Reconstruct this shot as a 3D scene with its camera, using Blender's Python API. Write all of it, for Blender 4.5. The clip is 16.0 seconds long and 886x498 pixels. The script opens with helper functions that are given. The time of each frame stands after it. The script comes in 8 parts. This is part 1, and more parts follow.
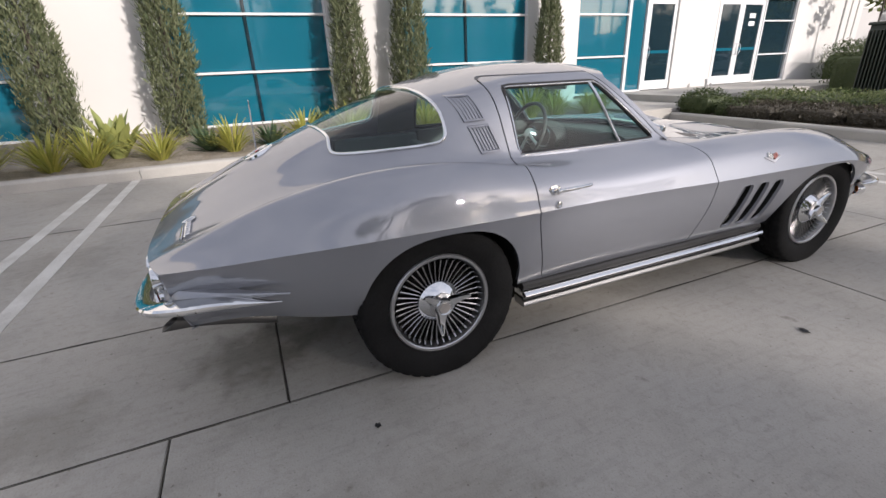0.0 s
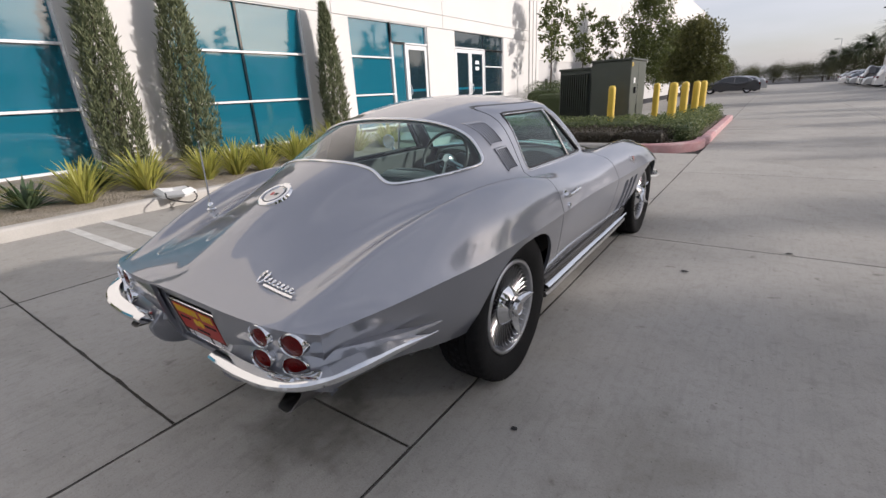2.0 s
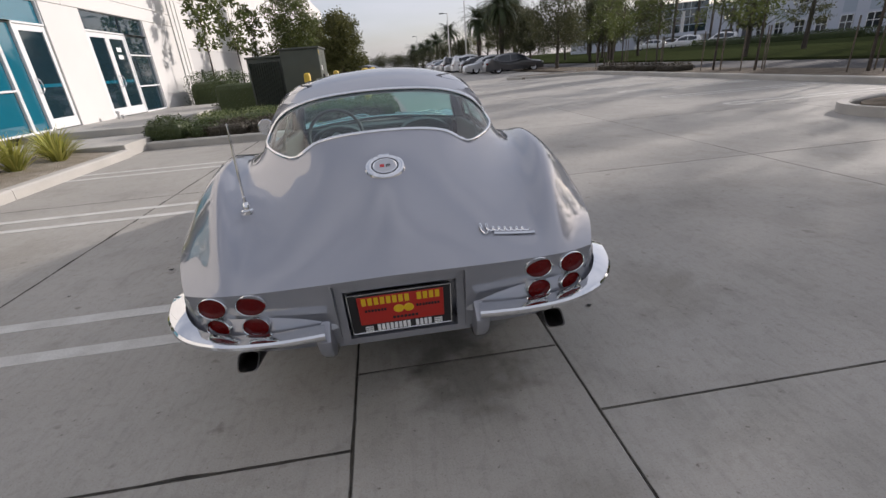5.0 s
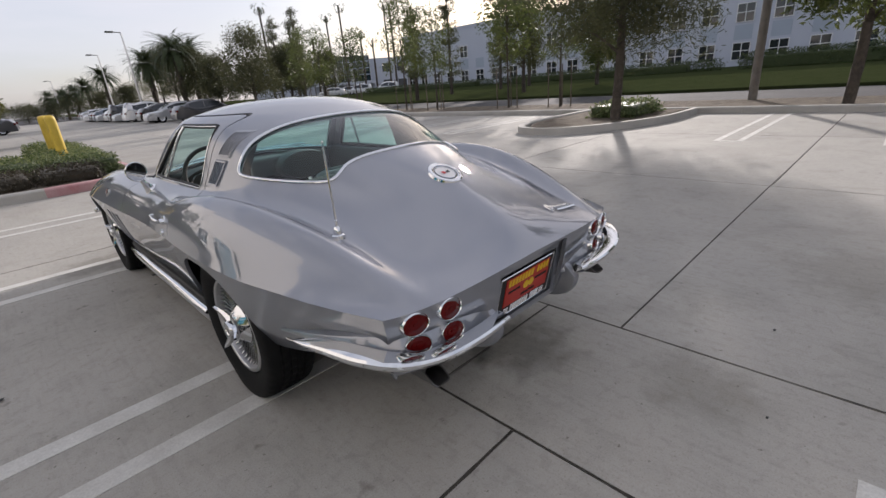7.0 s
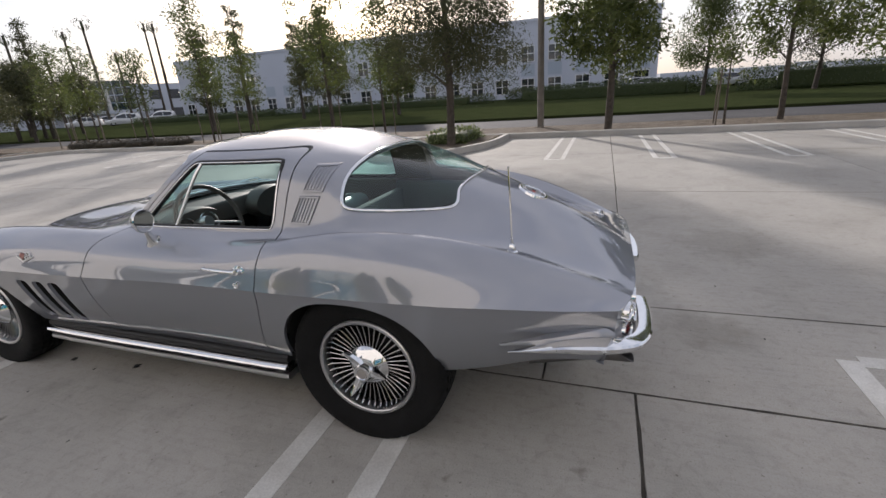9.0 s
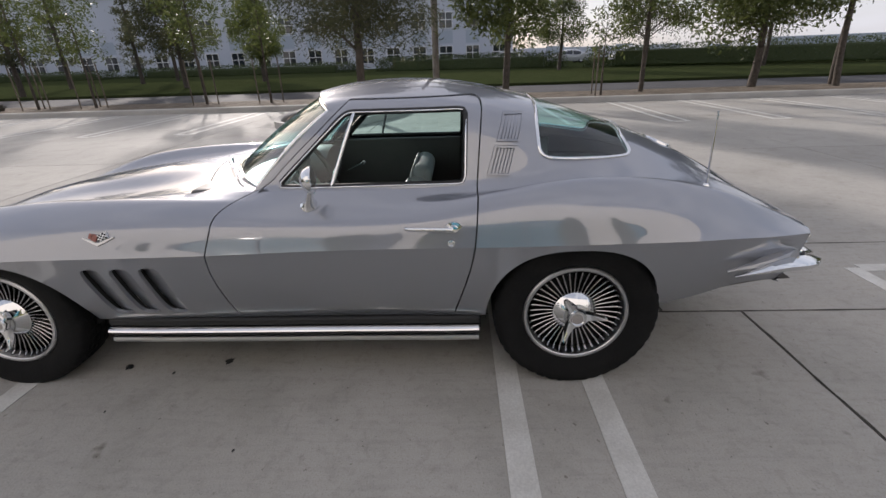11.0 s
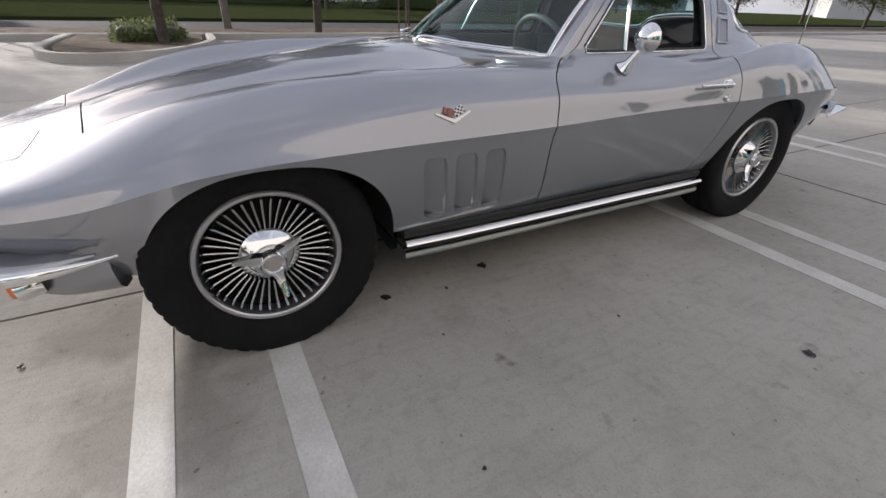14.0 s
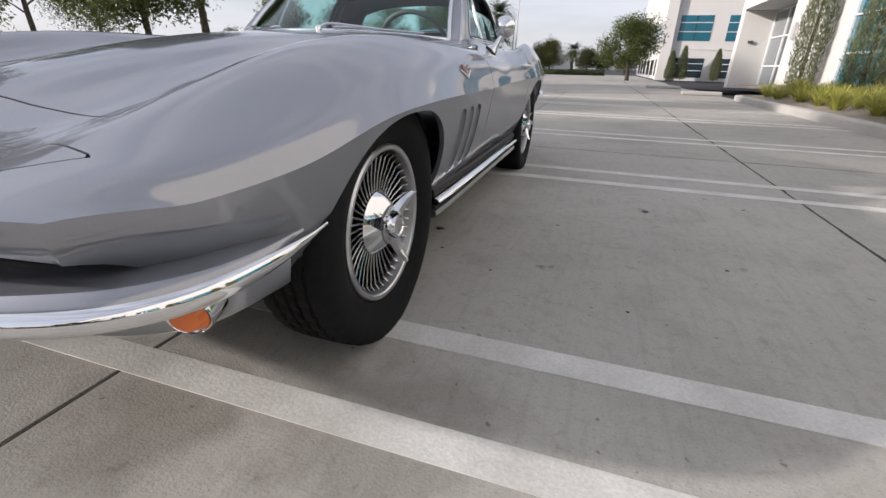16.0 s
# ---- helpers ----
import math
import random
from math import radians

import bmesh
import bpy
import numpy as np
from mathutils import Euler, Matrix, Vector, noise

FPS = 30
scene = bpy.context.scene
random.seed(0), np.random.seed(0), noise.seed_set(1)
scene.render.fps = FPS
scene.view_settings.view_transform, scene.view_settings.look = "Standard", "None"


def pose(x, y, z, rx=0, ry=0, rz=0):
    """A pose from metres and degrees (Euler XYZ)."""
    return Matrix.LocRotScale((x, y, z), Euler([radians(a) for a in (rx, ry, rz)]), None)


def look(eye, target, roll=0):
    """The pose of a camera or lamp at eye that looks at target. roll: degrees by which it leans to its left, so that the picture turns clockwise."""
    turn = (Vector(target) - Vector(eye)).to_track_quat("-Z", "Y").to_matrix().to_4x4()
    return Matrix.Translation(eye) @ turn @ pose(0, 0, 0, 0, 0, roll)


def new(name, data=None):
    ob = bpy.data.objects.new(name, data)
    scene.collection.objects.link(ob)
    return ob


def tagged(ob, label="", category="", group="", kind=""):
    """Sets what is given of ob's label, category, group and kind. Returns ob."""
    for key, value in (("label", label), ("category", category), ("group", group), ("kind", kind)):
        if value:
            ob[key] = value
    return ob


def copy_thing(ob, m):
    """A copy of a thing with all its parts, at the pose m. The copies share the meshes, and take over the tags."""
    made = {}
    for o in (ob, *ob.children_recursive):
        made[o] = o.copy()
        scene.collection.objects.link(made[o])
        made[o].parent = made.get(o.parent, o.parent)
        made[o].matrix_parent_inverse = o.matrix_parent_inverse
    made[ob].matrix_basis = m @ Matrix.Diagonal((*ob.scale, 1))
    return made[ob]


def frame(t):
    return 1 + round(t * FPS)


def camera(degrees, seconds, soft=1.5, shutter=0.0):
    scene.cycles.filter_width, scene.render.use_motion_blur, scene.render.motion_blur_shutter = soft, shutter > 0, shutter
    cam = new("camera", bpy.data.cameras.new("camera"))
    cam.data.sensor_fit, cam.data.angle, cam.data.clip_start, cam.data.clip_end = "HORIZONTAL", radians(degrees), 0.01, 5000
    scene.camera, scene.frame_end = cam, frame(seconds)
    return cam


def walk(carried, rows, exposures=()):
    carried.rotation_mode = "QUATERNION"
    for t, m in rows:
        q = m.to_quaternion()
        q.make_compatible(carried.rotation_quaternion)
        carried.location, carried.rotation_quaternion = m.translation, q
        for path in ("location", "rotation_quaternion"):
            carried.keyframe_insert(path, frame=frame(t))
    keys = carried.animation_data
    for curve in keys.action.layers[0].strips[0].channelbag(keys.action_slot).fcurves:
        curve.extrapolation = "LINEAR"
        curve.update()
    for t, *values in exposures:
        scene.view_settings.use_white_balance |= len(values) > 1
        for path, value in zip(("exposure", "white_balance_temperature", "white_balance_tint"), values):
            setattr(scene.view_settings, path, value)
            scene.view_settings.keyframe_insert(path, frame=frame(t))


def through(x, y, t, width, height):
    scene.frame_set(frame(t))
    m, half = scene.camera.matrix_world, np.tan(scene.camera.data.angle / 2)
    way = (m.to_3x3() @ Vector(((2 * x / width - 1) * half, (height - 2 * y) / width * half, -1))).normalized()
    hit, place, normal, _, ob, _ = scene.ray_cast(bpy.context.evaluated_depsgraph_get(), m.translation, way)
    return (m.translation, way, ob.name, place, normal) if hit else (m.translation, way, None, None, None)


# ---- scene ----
cam = camera(90.0, 16.0)

PATH = [
    (0, (2.275, -1.852, 1.223), (0.567, -1.13, 0.473), -2.6),
    (0.5, (2.137, -2.155, 1.232), (0.53, -1.209, 0.51), -2.6),
    (1, (2.016, -2.444, 1.25), (0.535, -1.281, 0.577), -3),
    (1.5, (1.844, -2.675, 1.251), (0.533, -1.31, 0.604), -3.3),
    (2, (1.613, -2.876, 1.253), (0.502, -1.347, 0.596), -3.2),
    (2.5, (1.381, -3.128, 1.255), (0.479, -1.478, 0.573), -3.2),
    (3, (1.132, -3.297, 1.24), (0.441, -1.559, 0.533), -2.9),
    (3.5, (0.874, -3.45, 1.249), (0.39, -1.654, 0.514), -3),
    (4, (0.59, -3.537, 1.236), (0.32, -1.703, 0.486), -3),
    (4.5, (0.314, -3.568, 1.251), (0.265, -1.725, 0.477), -4.2),
    (5, (0.009, -3.546, 1.261), (0.211, -1.715, 0.482), -4.7),
    (5.2, (-0.128, -3.54, 1.266), (0.188, -1.723, 0.492), -4.6),
    (7.5, (-1.592, -2.929, 1.26), (-0.121, -1.756, 0.58), -4.2),
    (8, (-1.824, -2.695, 1.314), (-0.228, -1.683, 0.659), -3.3),
    (10.3, (-2.354, -1.256, 1.38), (-0.517, -1.017, 0.627), -4.2),
    (10.5, (-2.374, -1.124, 1.381), (-0.539, -0.93, 0.609), -3.6),
    (11, (-2.407, -0.765, 1.335), (-0.571, -0.688, 0.545), -1.9),
    (11.5, (-2.445, -0.401, 1.347), (-0.63, -0.459, 0.51), -0.5),
    (12, (-2.443, -0.081, 1.331), (-0.647, -0.261, 0.471), 0),
    (12.5, (-2.396, 0.262, 1.252), (-0.618, -0.07, 0.397), 0.7),
    (13, (-2.329, 0.609, 1.196), (-0.612, 0.128, 0.29), 1.2),
    (13.5, (-2.235, 0.994, 1.097), (-0.597, 0.32, 0.168), 1.8),
    (14, (-2.057, 1.353, 1.032), (-0.533, 0.502, 0.055), 1.9),
    (14.5, (-1.873, 1.675, 0.966), (-0.475, 0.606, 0.017), 1.4),
    (15, (-1.708, 1.957, 0.900), (-0.500, 0.626, 0.024), 1.0),
    (15.5, (-1.524, 2.167, 0.784), (-0.594, 0.576, 0.008), 1.1),
    (16, (-1.306, 2.307, 0.748), (-0.738, 0.551, -0.023), 1.6),
]
walk(cam, [(t, look(eye, target, roll)) for t, eye, target, roll in PATH],
     exposures=[(0, 0.06, 6250, 17), (2, -0.04, 6250, 17), (5, -0.12, 6250, 17), (8, 0.05, 6300, 17), (12.5, 0.04, 6300, 17), (14, 0.15, 6300, 16.8), (15, 0.2, 6280, 16.5), (16, 0.16, 6300, 16)])

# ---- world, sun, exposure ----
SUN_DIR = Vector((0.848, 0.424, 0.318)).normalized()
world = bpy.data.worlds.new("sky")
scene.world = world
world.use_nodes = True
wn = world.node_tree.nodes
sky = wn.new("ShaderNodeTexSky")
sky.sky_type = "NISHITA"
sky.sun_disc = False
sky.sun_elevation = math.asin(SUN_DIR.z)
sky.sun_rotation = math.atan2(SUN_DIR.x, SUN_DIR.y)
sky.air_density, sky.dust_density, sky.ozone_density = 1.0, 2.0, 1.5
# Thin high cloud: a pale veil over the blue, thicker in streaks.
tcw, mpw, nzw, rgw, mxw = (wn.new("ShaderNode" + n) for n in ("TexCoord", "Mapping", "TexNoise", "MapRange", "Mix"))
mpw.inputs["Scale"].default_value = (1.0, 1.0, 4.5)
nzw.inputs["Scale"].default_value, nzw.inputs["Detail"].default_value = 2.2, 6
rgw.inputs[1].default_value, rgw.inputs[2].default_value = 0.36, 0.66
rgw.inputs[3].default_value, rgw.inputs[4].default_value = 0.44, 0.88
mxw.data_type = "RGBA"
mxw.inputs[7].default_value = (6.0, 6.1, 6.3, 1)
link = world.node_tree.links.new
link(tcw.outputs["Generated"], mpw.inputs[0])
link(mpw.outputs[0], nzw.inputs["Vector"])
link(nzw.outputs[0], rgw.inputs[0])
link(rgw.outputs[0], mxw.inputs[0])
link(sky.outputs[0], mxw.inputs[6])
link(mxw.outputs[2], wn["Background"].inputs[0])
wn["Background"].inputs[1].default_value = 0.135
sun_data = bpy.data.lights.new("sun", "SUN")
sun_data.energy, sun_data.angle, sun_data.color = 4.3, radians(1.6), (1.0, 0.93, 0.82)
sun = new("sun", sun_data)
sun.matrix_world = look(SUN_DIR * 60, (0, 0, 0))

# ---- materials ----
def material(name, color, rough=0.6, metal=0.0, coat=0.0, spread=0.12, scale=3.0, fine=60.0, bump=0.15, bump_size=0.004, second=None, spots=0.5, rand=0.0, spec=None, space="Object"):
    """A surface with blotches at two scales, fine relief and, if asked, a tone of its own for every piece."""
    m = bpy.data.materials.new(name)
    m.use_nodes = True
    nt = m.node_tree
    b = nt.nodes["Principled BSDF"]
    b.inputs["Roughness"].default_value, b.inputs["Metallic"].default_value = rough, metal
    b.inputs["Coat Weight"].default_value = coat
    b.inputs["Coat Roughness"].default_value = 0.03
    if spec is not None:
        b.inputs["Specular IOR Level"].default_value = spec
    tc = nt.nodes.new("ShaderNodeTexCoord")
    if space == "World":
        geo = nt.nodes.new("ShaderNodeNewGeometry")
        coord = geo.outputs["Position"]
    else:
        coord = tc.outputs["Object"]

    def nz(size, detail):
        n = nt.nodes.new("ShaderNodeTexNoise")
        n.inputs["Scale"].default_value, n.inputs["Detail"].default_value = size, detail
        nt.links.new(coord, n.inputs["Vector"])
        return n.outputs[0]

    big, small = nz(scale, 5), nz(fine, 3)
    mix = nt.nodes.new("ShaderNodeMix")
    mix.data_type = "RGBA"
    c2 = second or tuple(c * (1 - 2 * spread) for c in color)
    mix.inputs[6].default_value, mix.inputs[7].default_value = (*color, 1), (*c2, 1)
    ramp = nt.nodes.new("ShaderNodeMapRange")
    ramp.inputs[1].default_value, ramp.inputs[2].default_value = spots - 0.22, spots + 0.22
    nt.links.new(big, ramp.inputs[0])
    nt.links.new(ramp.outputs[0], mix.inputs[0])
    hsv = nt.nodes.new("ShaderNodeHueSaturation")
    grain = nt.nodes.new("ShaderNodeMapRange")
    grain.inputs[1].default_value, grain.inputs[2].default_value = 0.25, 0.75
    grain.inputs[3].default_value, grain.inputs[4].default_value = 1 - spread, 1 + spread
    nt.links.new(small, grain.inputs[0])
    value = grain.outputs[0]
    if rand:
        oi = nt.nodes.new("ShaderNodeObjectInfo")
        rr = nt.nodes.new("ShaderNodeMapRange")
        rr.inputs[3].default_value, rr.inputs[4].default_value = 1 - rand, 1 + rand
        nt.links.new(oi.outputs["Random"], rr.inputs[0])
        mul = nt.nodes.new("ShaderNodeMath")
        mul.operation = "MULTIPLY"
        nt.links.new(value, mul.inputs[0])
        nt.links.new(rr.outputs[0], mul.inputs[1])
        value = mul.outputs[0]
    nt.links.new(value, hsv.inputs["Value"])
    nt.links.new(mix.outputs[2], hsv.inputs["Color"])
    nt.links.new(hsv.outputs[0], b.inputs["Base Color"])
    if bump:
        bp = nt.nodes.new("ShaderNodeBump")
        bp.inputs["Strength"].default_value, bp.inputs["Distance"].default_value = bump, bump_size
        nt.links.new(small, bp.inputs["Height"])
        nt.links.new(bp.outputs[0], b.inputs["Normal"])
    return m


def plain(name, color, rough=0.4, metal=0.0, coat=0.0, emit=0.0):
    m = bpy.data.materials.new(name)
    m.use_nodes = True
    b = m.node_tree.nodes["Principled BSDF"]
    b.inputs["Base Color"].default_value = (*color, 1)
    b.inputs["Roughness"].default_value, b.inputs["Metallic"].default_value = rough, metal
    b.inputs["Coat Weight"].default_value = coat
    if emit:
        b.inputs["Emission Color"].default_value, b.inputs["Emission Strength"].default_value = (*color, 1), emit
    return m


def glass_material(name, tint, rough=0.0, ior=1.45):
    """Thin glass: see-through with a real gloss."""
    m = bpy.data.materials.new(name)
    m.use_nodes = True
    nt = m.node_tree
    nt.nodes.remove(nt.nodes["Principled BSDF"])
    tr, gl, fr, pw, ma, mx = (nt.nodes.new("ShaderNode" + n) for n in ("BsdfTransparent", "BsdfGlossy", "LayerWeight", "Math", "Math", "MixShader"))
    tr.inputs[0].default_value = (*tint, 1)
    gl.inputs["Roughness"].default_value = rough
    fr.inputs[0].default_value = 0.5
    pw.operation, ma.operation = "POWER", "MULTIPLY_ADD"
    pw.inputs[1].default_value = 5.0
    base = 2 * ((ior - 1) / (ior + 1)) ** 2
    ma.inputs[1].default_value, ma.inputs[2].default_value = 1 - base, base
    nt.links.new(fr.outputs["Facing"], pw.inputs[0])
    nt.links.new(pw.outputs[0], ma.inputs[0])
    nt.links.new(ma.outputs[0], mx.inputs[0])
    nt.links.new(tr.outputs[0], mx.inputs[1])
    nt.links.new(gl.outputs[0], mx.inputs[2])
    nt.links.new(mx.outputs[0], nt.nodes["Material Output"].inputs[0])
    return m


def leaf_material(name, color, second, rough=0.55, through=0.35):
    """Foliage: every leaf has its own tone, and lets some light through."""
    m = bpy.data.materials.new(name)
    m.use_nodes = True
    nt = m.node_tree
    b = nt.nodes["Principled BSDF"]
    b.inputs["Roughness"].default_value = rough
    geo = nt.nodes.new("ShaderNodeNewGeometry")
    mix = nt.nodes.new("ShaderNodeMix")
    mix.data_type = "RGBA"
    mix.inputs[6].default_value, mix.inputs[7].default_value = (*color, 1), (*second, 1)
    nt.links.new(geo.outputs["Random Per Island"], mix.inputs[0])
    nt.links.new(mix.outputs[2], b.inputs["Base Color"])
    tl, ad = nt.nodes.new("ShaderNodeBsdfTranslucent"), nt.nodes.new("ShaderNodeMixShader")
    nt.links.new(mix.outputs[2], tl.inputs[0])
    ad.inputs[0].default_value = through
    nt.links.new(b.outputs[0], ad.inputs[1])
    nt.links.new(tl.outputs[0], ad.inputs[2])
    nt.links.new(ad.outputs[0], nt.nodes["Material Output"].inputs[0])
    return m


def car_paint():
    m = bpy.data.materials.new("silver_paint")
    m.use_nodes = True
    nt = m.node_tree
    b = nt.nodes["Principled BSDF"]
    tc, ns = nt.nodes.new("ShaderNodeTexCoord"), nt.nodes.new("ShaderNodeTexNoise")
    ns.inputs["Scale"].default_value, ns.inputs["Detail"].default_value = 900, 2
    nt.links.new(tc.outputs["Object"], ns.inputs["Vector"])
    rg = nt.nodes.new("ShaderNodeMapRange")
    rg.inputs[3].default_value, rg.inputs[4].default_value = 0.46, 0.58
    nt.links.new(ns.outputs[0], rg.inputs[0])
    nt.links.new(rg.outputs[0], b.inputs["Roughness"])
    mx = nt.nodes.new("ShaderNodeMix")
    mx.data_type = "RGBA"
    mx.inputs[6].default_value, mx.inputs[7].default_value = (0.200, 0.211, 0.243, 1), (0.285, 0.297, 0.334, 1)
    nt.links.new(ns.outputs[0], mx.inputs[0])
    nt.links.new(mx.outputs[2], b.inputs["Base Color"])
    b.inputs["Metallic"].default_value = 0.62
    b.inputs["Specular Tint"].default_value = (0.40, 0.41, 0.44, 1)
    b.inputs["Coat Weight"].default_value, b.inputs["Coat Roughness"].default_value = 1.0, 0.015
    b.inputs["Coat IOR"].default_value = 2.25
    return m


def concrete():
    """Trowelled slab: each slab a tone of its own, cloudy patches, brush drag, specks and faint scuffs."""
    m = material("lot_concrete", (0.395, 0.379, 0.346), 0.85, spread=0.07, scale=0.7, fine=150, bump=0.42, bump_size=0.004, second=(0.325, 0.312, 0.286), rand=0.06, space="World")
    nt = m.node_tree
    b = nt.nodes["Principled BSDF"]
    base = b.inputs["Base Color"].links[0].from_socket
    geo = nt.nodes.new("ShaderNodeNewGeometry")

    def layer(src, scale, detail, lo, hi, dark, stretch=None, warp=0.0):
        vec = geo.outputs["Position"]
        if stretch:
            mp = nt.nodes.new("ShaderNodeMapping")
            mp.inputs["Scale"].default_value = stretch
            nt.links.new(vec, mp.inputs[0])
            vec = mp.outputs[0]
        n = nt.nodes.new("ShaderNodeTexNoise")
        n.inputs["Scale"].default_value, n.inputs["Detail"].default_value, n.inputs["Distortion"].default_value = scale, detail, warp
        nt.links.new(vec, n.inputs["Vector"])
        r = nt.nodes.new("ShaderNodeMapRange")
        r.inputs[1].default_value, r.inputs[2].default_value = lo, hi
        nt.links.new(n.outputs[0], r.inputs[0])
        x = nt.nodes.new("ShaderNodeMix")
        x.data_type, x.blend_type = "RGBA", "MULTIPLY"
        x.inputs[7].default_value = (*dark, 1)
        nt.links.new(r.outputs[0], x.inputs[0])
        nt.links.new(src, x.inputs[6])
        return x.outputs[2]

    c = layer(base, 2.6, 8, 0.52, 0.72, (0.86, 0.86, 0.85), warp=0.6)
    c = layer(c, 9.0, 6, 0.62, 0.80, (0.86, 0.855, 0.84), warp=0.4)
    c = layer(c, 3.0, 5, 0.50, 0.75, (0.90, 0.90, 0.90), stretch=(14, 1.2, 1))
    c = layer(c, 38.0, 2, 0.70, 0.76, (0.55, 0.53, 0.5))
    c = layer(c, 22.0, 9, 0.50, 0.78, (0.84, 0.835, 0.82), warp=0.8)
    c = layer(c, 120.0, 3, 0.56, 0.74, (0.80, 0.79, 0.77))
    c = layer(c, 0.55, 5, 0.50, 0.74, (0.90, 0.895, 0.885), warp=1.2)
    # Oil drips: each blot fades out from its middle and is broken up by noise.
    brk = nt.nodes.new("ShaderNodeTexNoise")
    brk.inputs["Scale"].default_value, brk.inputs["Detail"].default_value = 7.0, 6
    nt.links.new(geo.outputs["Position"], brk.inputs["Vector"])
    for x, y, r, dark in ((0.26, -2.0, 0.40, 0.60), (0.15, -1.75, 0.34, 0.70), (-0.98, 1.62, 0.42, 0.74), (-0.45, 1.75, 0.34, 0.70), (0.45, -2.75, 0.35, 0.82), (1.45, -1.55, 0.5, 0.85), (-1.7, -3.3, 0.6, 0.85), (2.1, -3.2, 0.7, 0.86), (-3.3, 0.4, 0.7, 0.88), (0.1, 2.3, 0.5, 0.75)):
        ds = nt.nodes.new("ShaderNodeVectorMath")
        ds.operation = "DISTANCE"
        ds.inputs[1].default_value = (x, y, 0)
        nt.links.new(geo.outputs["Position"], ds.inputs[0])
        fade = nt.nodes.new("ShaderNodeMapRange")
        fade.inputs[1].default_value, fade.inputs[2].default_value = 0.0, r
        fade.inputs[3].default_value, fade.inputs[4].default_value = 0.62, -0.12
        nt.links.new(ds.outputs["Value"], fade.inputs[0])
        ad = nt.nodes.new("ShaderNodeMath")
        nt.links.new(fade.outputs[0], ad.inputs[0])
        nt.links.new(brk.outputs[0], ad.inputs[1])
        am = nt.nodes.new("ShaderNodeMapRange")
        am.inputs[1].default_value, am.inputs[2].default_value = 0.56, 0.88
        nt.links.new(ad.outputs[0], am.inputs[0])
        x_ = nt.nodes.new("ShaderNodeMix")
        x_.data_type, x_.blend_type = "RGBA", "MULTIPLY"
        x_.inputs[7].default_value = (dark, dark * 0.99, dark * 0.97, 1)
        nt.links.new(am.outputs[0], x_.inputs[0])
        nt.links.new(c, x_.inputs[6])
        c = x_.outputs[2]
    nt.links.new(c, b.inputs["Base Color"])
    return m


PAINT = car_paint()
CHROME = plain("chrome", (0.78, 0.79, 0.80), 0.06, 1.0)
FIN = plain("fin_metal", (0.40, 0.40, 0.41), 0.24, 1.0)
SATIN = plain("satin_steel", (0.55, 0.55, 0.56), 0.3, 1.0)
BLACK = plain("black_rubber", (0.012, 0.012, 0.013), 0.6)
# Shade of deep openings put into the colour, nearly black.
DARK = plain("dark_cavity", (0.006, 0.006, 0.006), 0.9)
TYRE = material("tyre_rubber", (0.010, 0.010, 0.0105), 0.8, spread=0.2, scale=12, fine=90, bump=0.3, spec=0.2)
RED_GLASS = plain("red_lens", (0.10, 0.003, 0.003), 0.16)
RED_GLASS.node_tree.nodes["Principled BSDF"].inputs["Specular IOR Level"].default_value = 0.22
AMBER = plain("amber_lens", (0.75, 0.16, 0.01), 0.15, 0, 1.0)
LEATHER = material("silver_vinyl", (0.30, 0.33, 0.33), 0.4, spread=0.08, fine=200, bump=0.3, bump_size=0.001)
TRIM_DARK = material("black_vinyl", (0.092, 0.087, 0.082), 0.5, spread=0.15, fine=200, bump=0.3, bump_size=0.001)
GLASS = glass_material("car_glass", (0.64, 0.88, 0.86), ior=1.46)
CARPET = material("grey_carpet", (0.13, 0.14, 0.14), 0.9, spread=0.12, fine=220, bump=0.4, bump_size=0.002)
LINER = material("grey_headliner", (0.32, 0.33, 0.33), 0.8, spread=0.06, fine=180, bump=0.2, bump_size=0.001)
CONCRETE = concrete()
KERB = material("kerb_concrete", (0.47, 0.45, 0.415), 0.85, spread=0.1, scale=2.0, fine=90, bump=0.4)
LINE = material("line_paint", (0.60, 0.595, 0.565), 0.75, spread=0.12, scale=5.0, fine=120, bump=0.35, bump_size=0.004, second=(0.44, 0.43, 0.40), spots=0.55, space="World")
WALL = material("wall_paint", (0.68, 0.665, 0.645), 0.8, spread=0.03, scale=0.8, fine=150, bump=0.15)
WALL_GREY = material("wall_grey", (0.58, 0.57, 0.56), 0.8, spread=0.03, scale=0.8, fine=150, bump=0.15)
SOIL = material("planter_soil", (0.22, 0.185, 0.145), 0.95, spread=0.25, scale=4, fine=45, bump=1.0, bump_size=0.03, spec=0.1, space="World")
BED_SOIL = material("dry_bed_soil", (0.36, 0.325, 0.275), 0.95, spread=0.22, scale=4, fine=40, bump=1.0, bump_size=0.03, second=(0.25, 0.215, 0.17), spec=0.1, space="World")
ASPHALT = material("asphalt", (0.07, 0.07, 0.075), 0.9, spread=0.15, scale=0.6, fine=120, bump=0.5, spec=0.2, space="World")
GRASS = material("lawn", (0.038, 0.050, 0.020), 0.9, spread=0.25, scale=1.2, fine=40, bump=1.0, bump_size=0.03, second=(0.050, 0.058, 0.026), spec=0.0, space="World")
BLUE_GLASS = material("blue_glass", (0.010, 0.135, 0.20), 0.04, 0.0, 1.0, spread=0.02, fine=3, bump=0.0)
DARK_GLASS = material("dark_glass", (0.012, 0.03, 0.042), 0.05, 0.0, 0.6, spread=0.02, fine=3, bump=0.0)
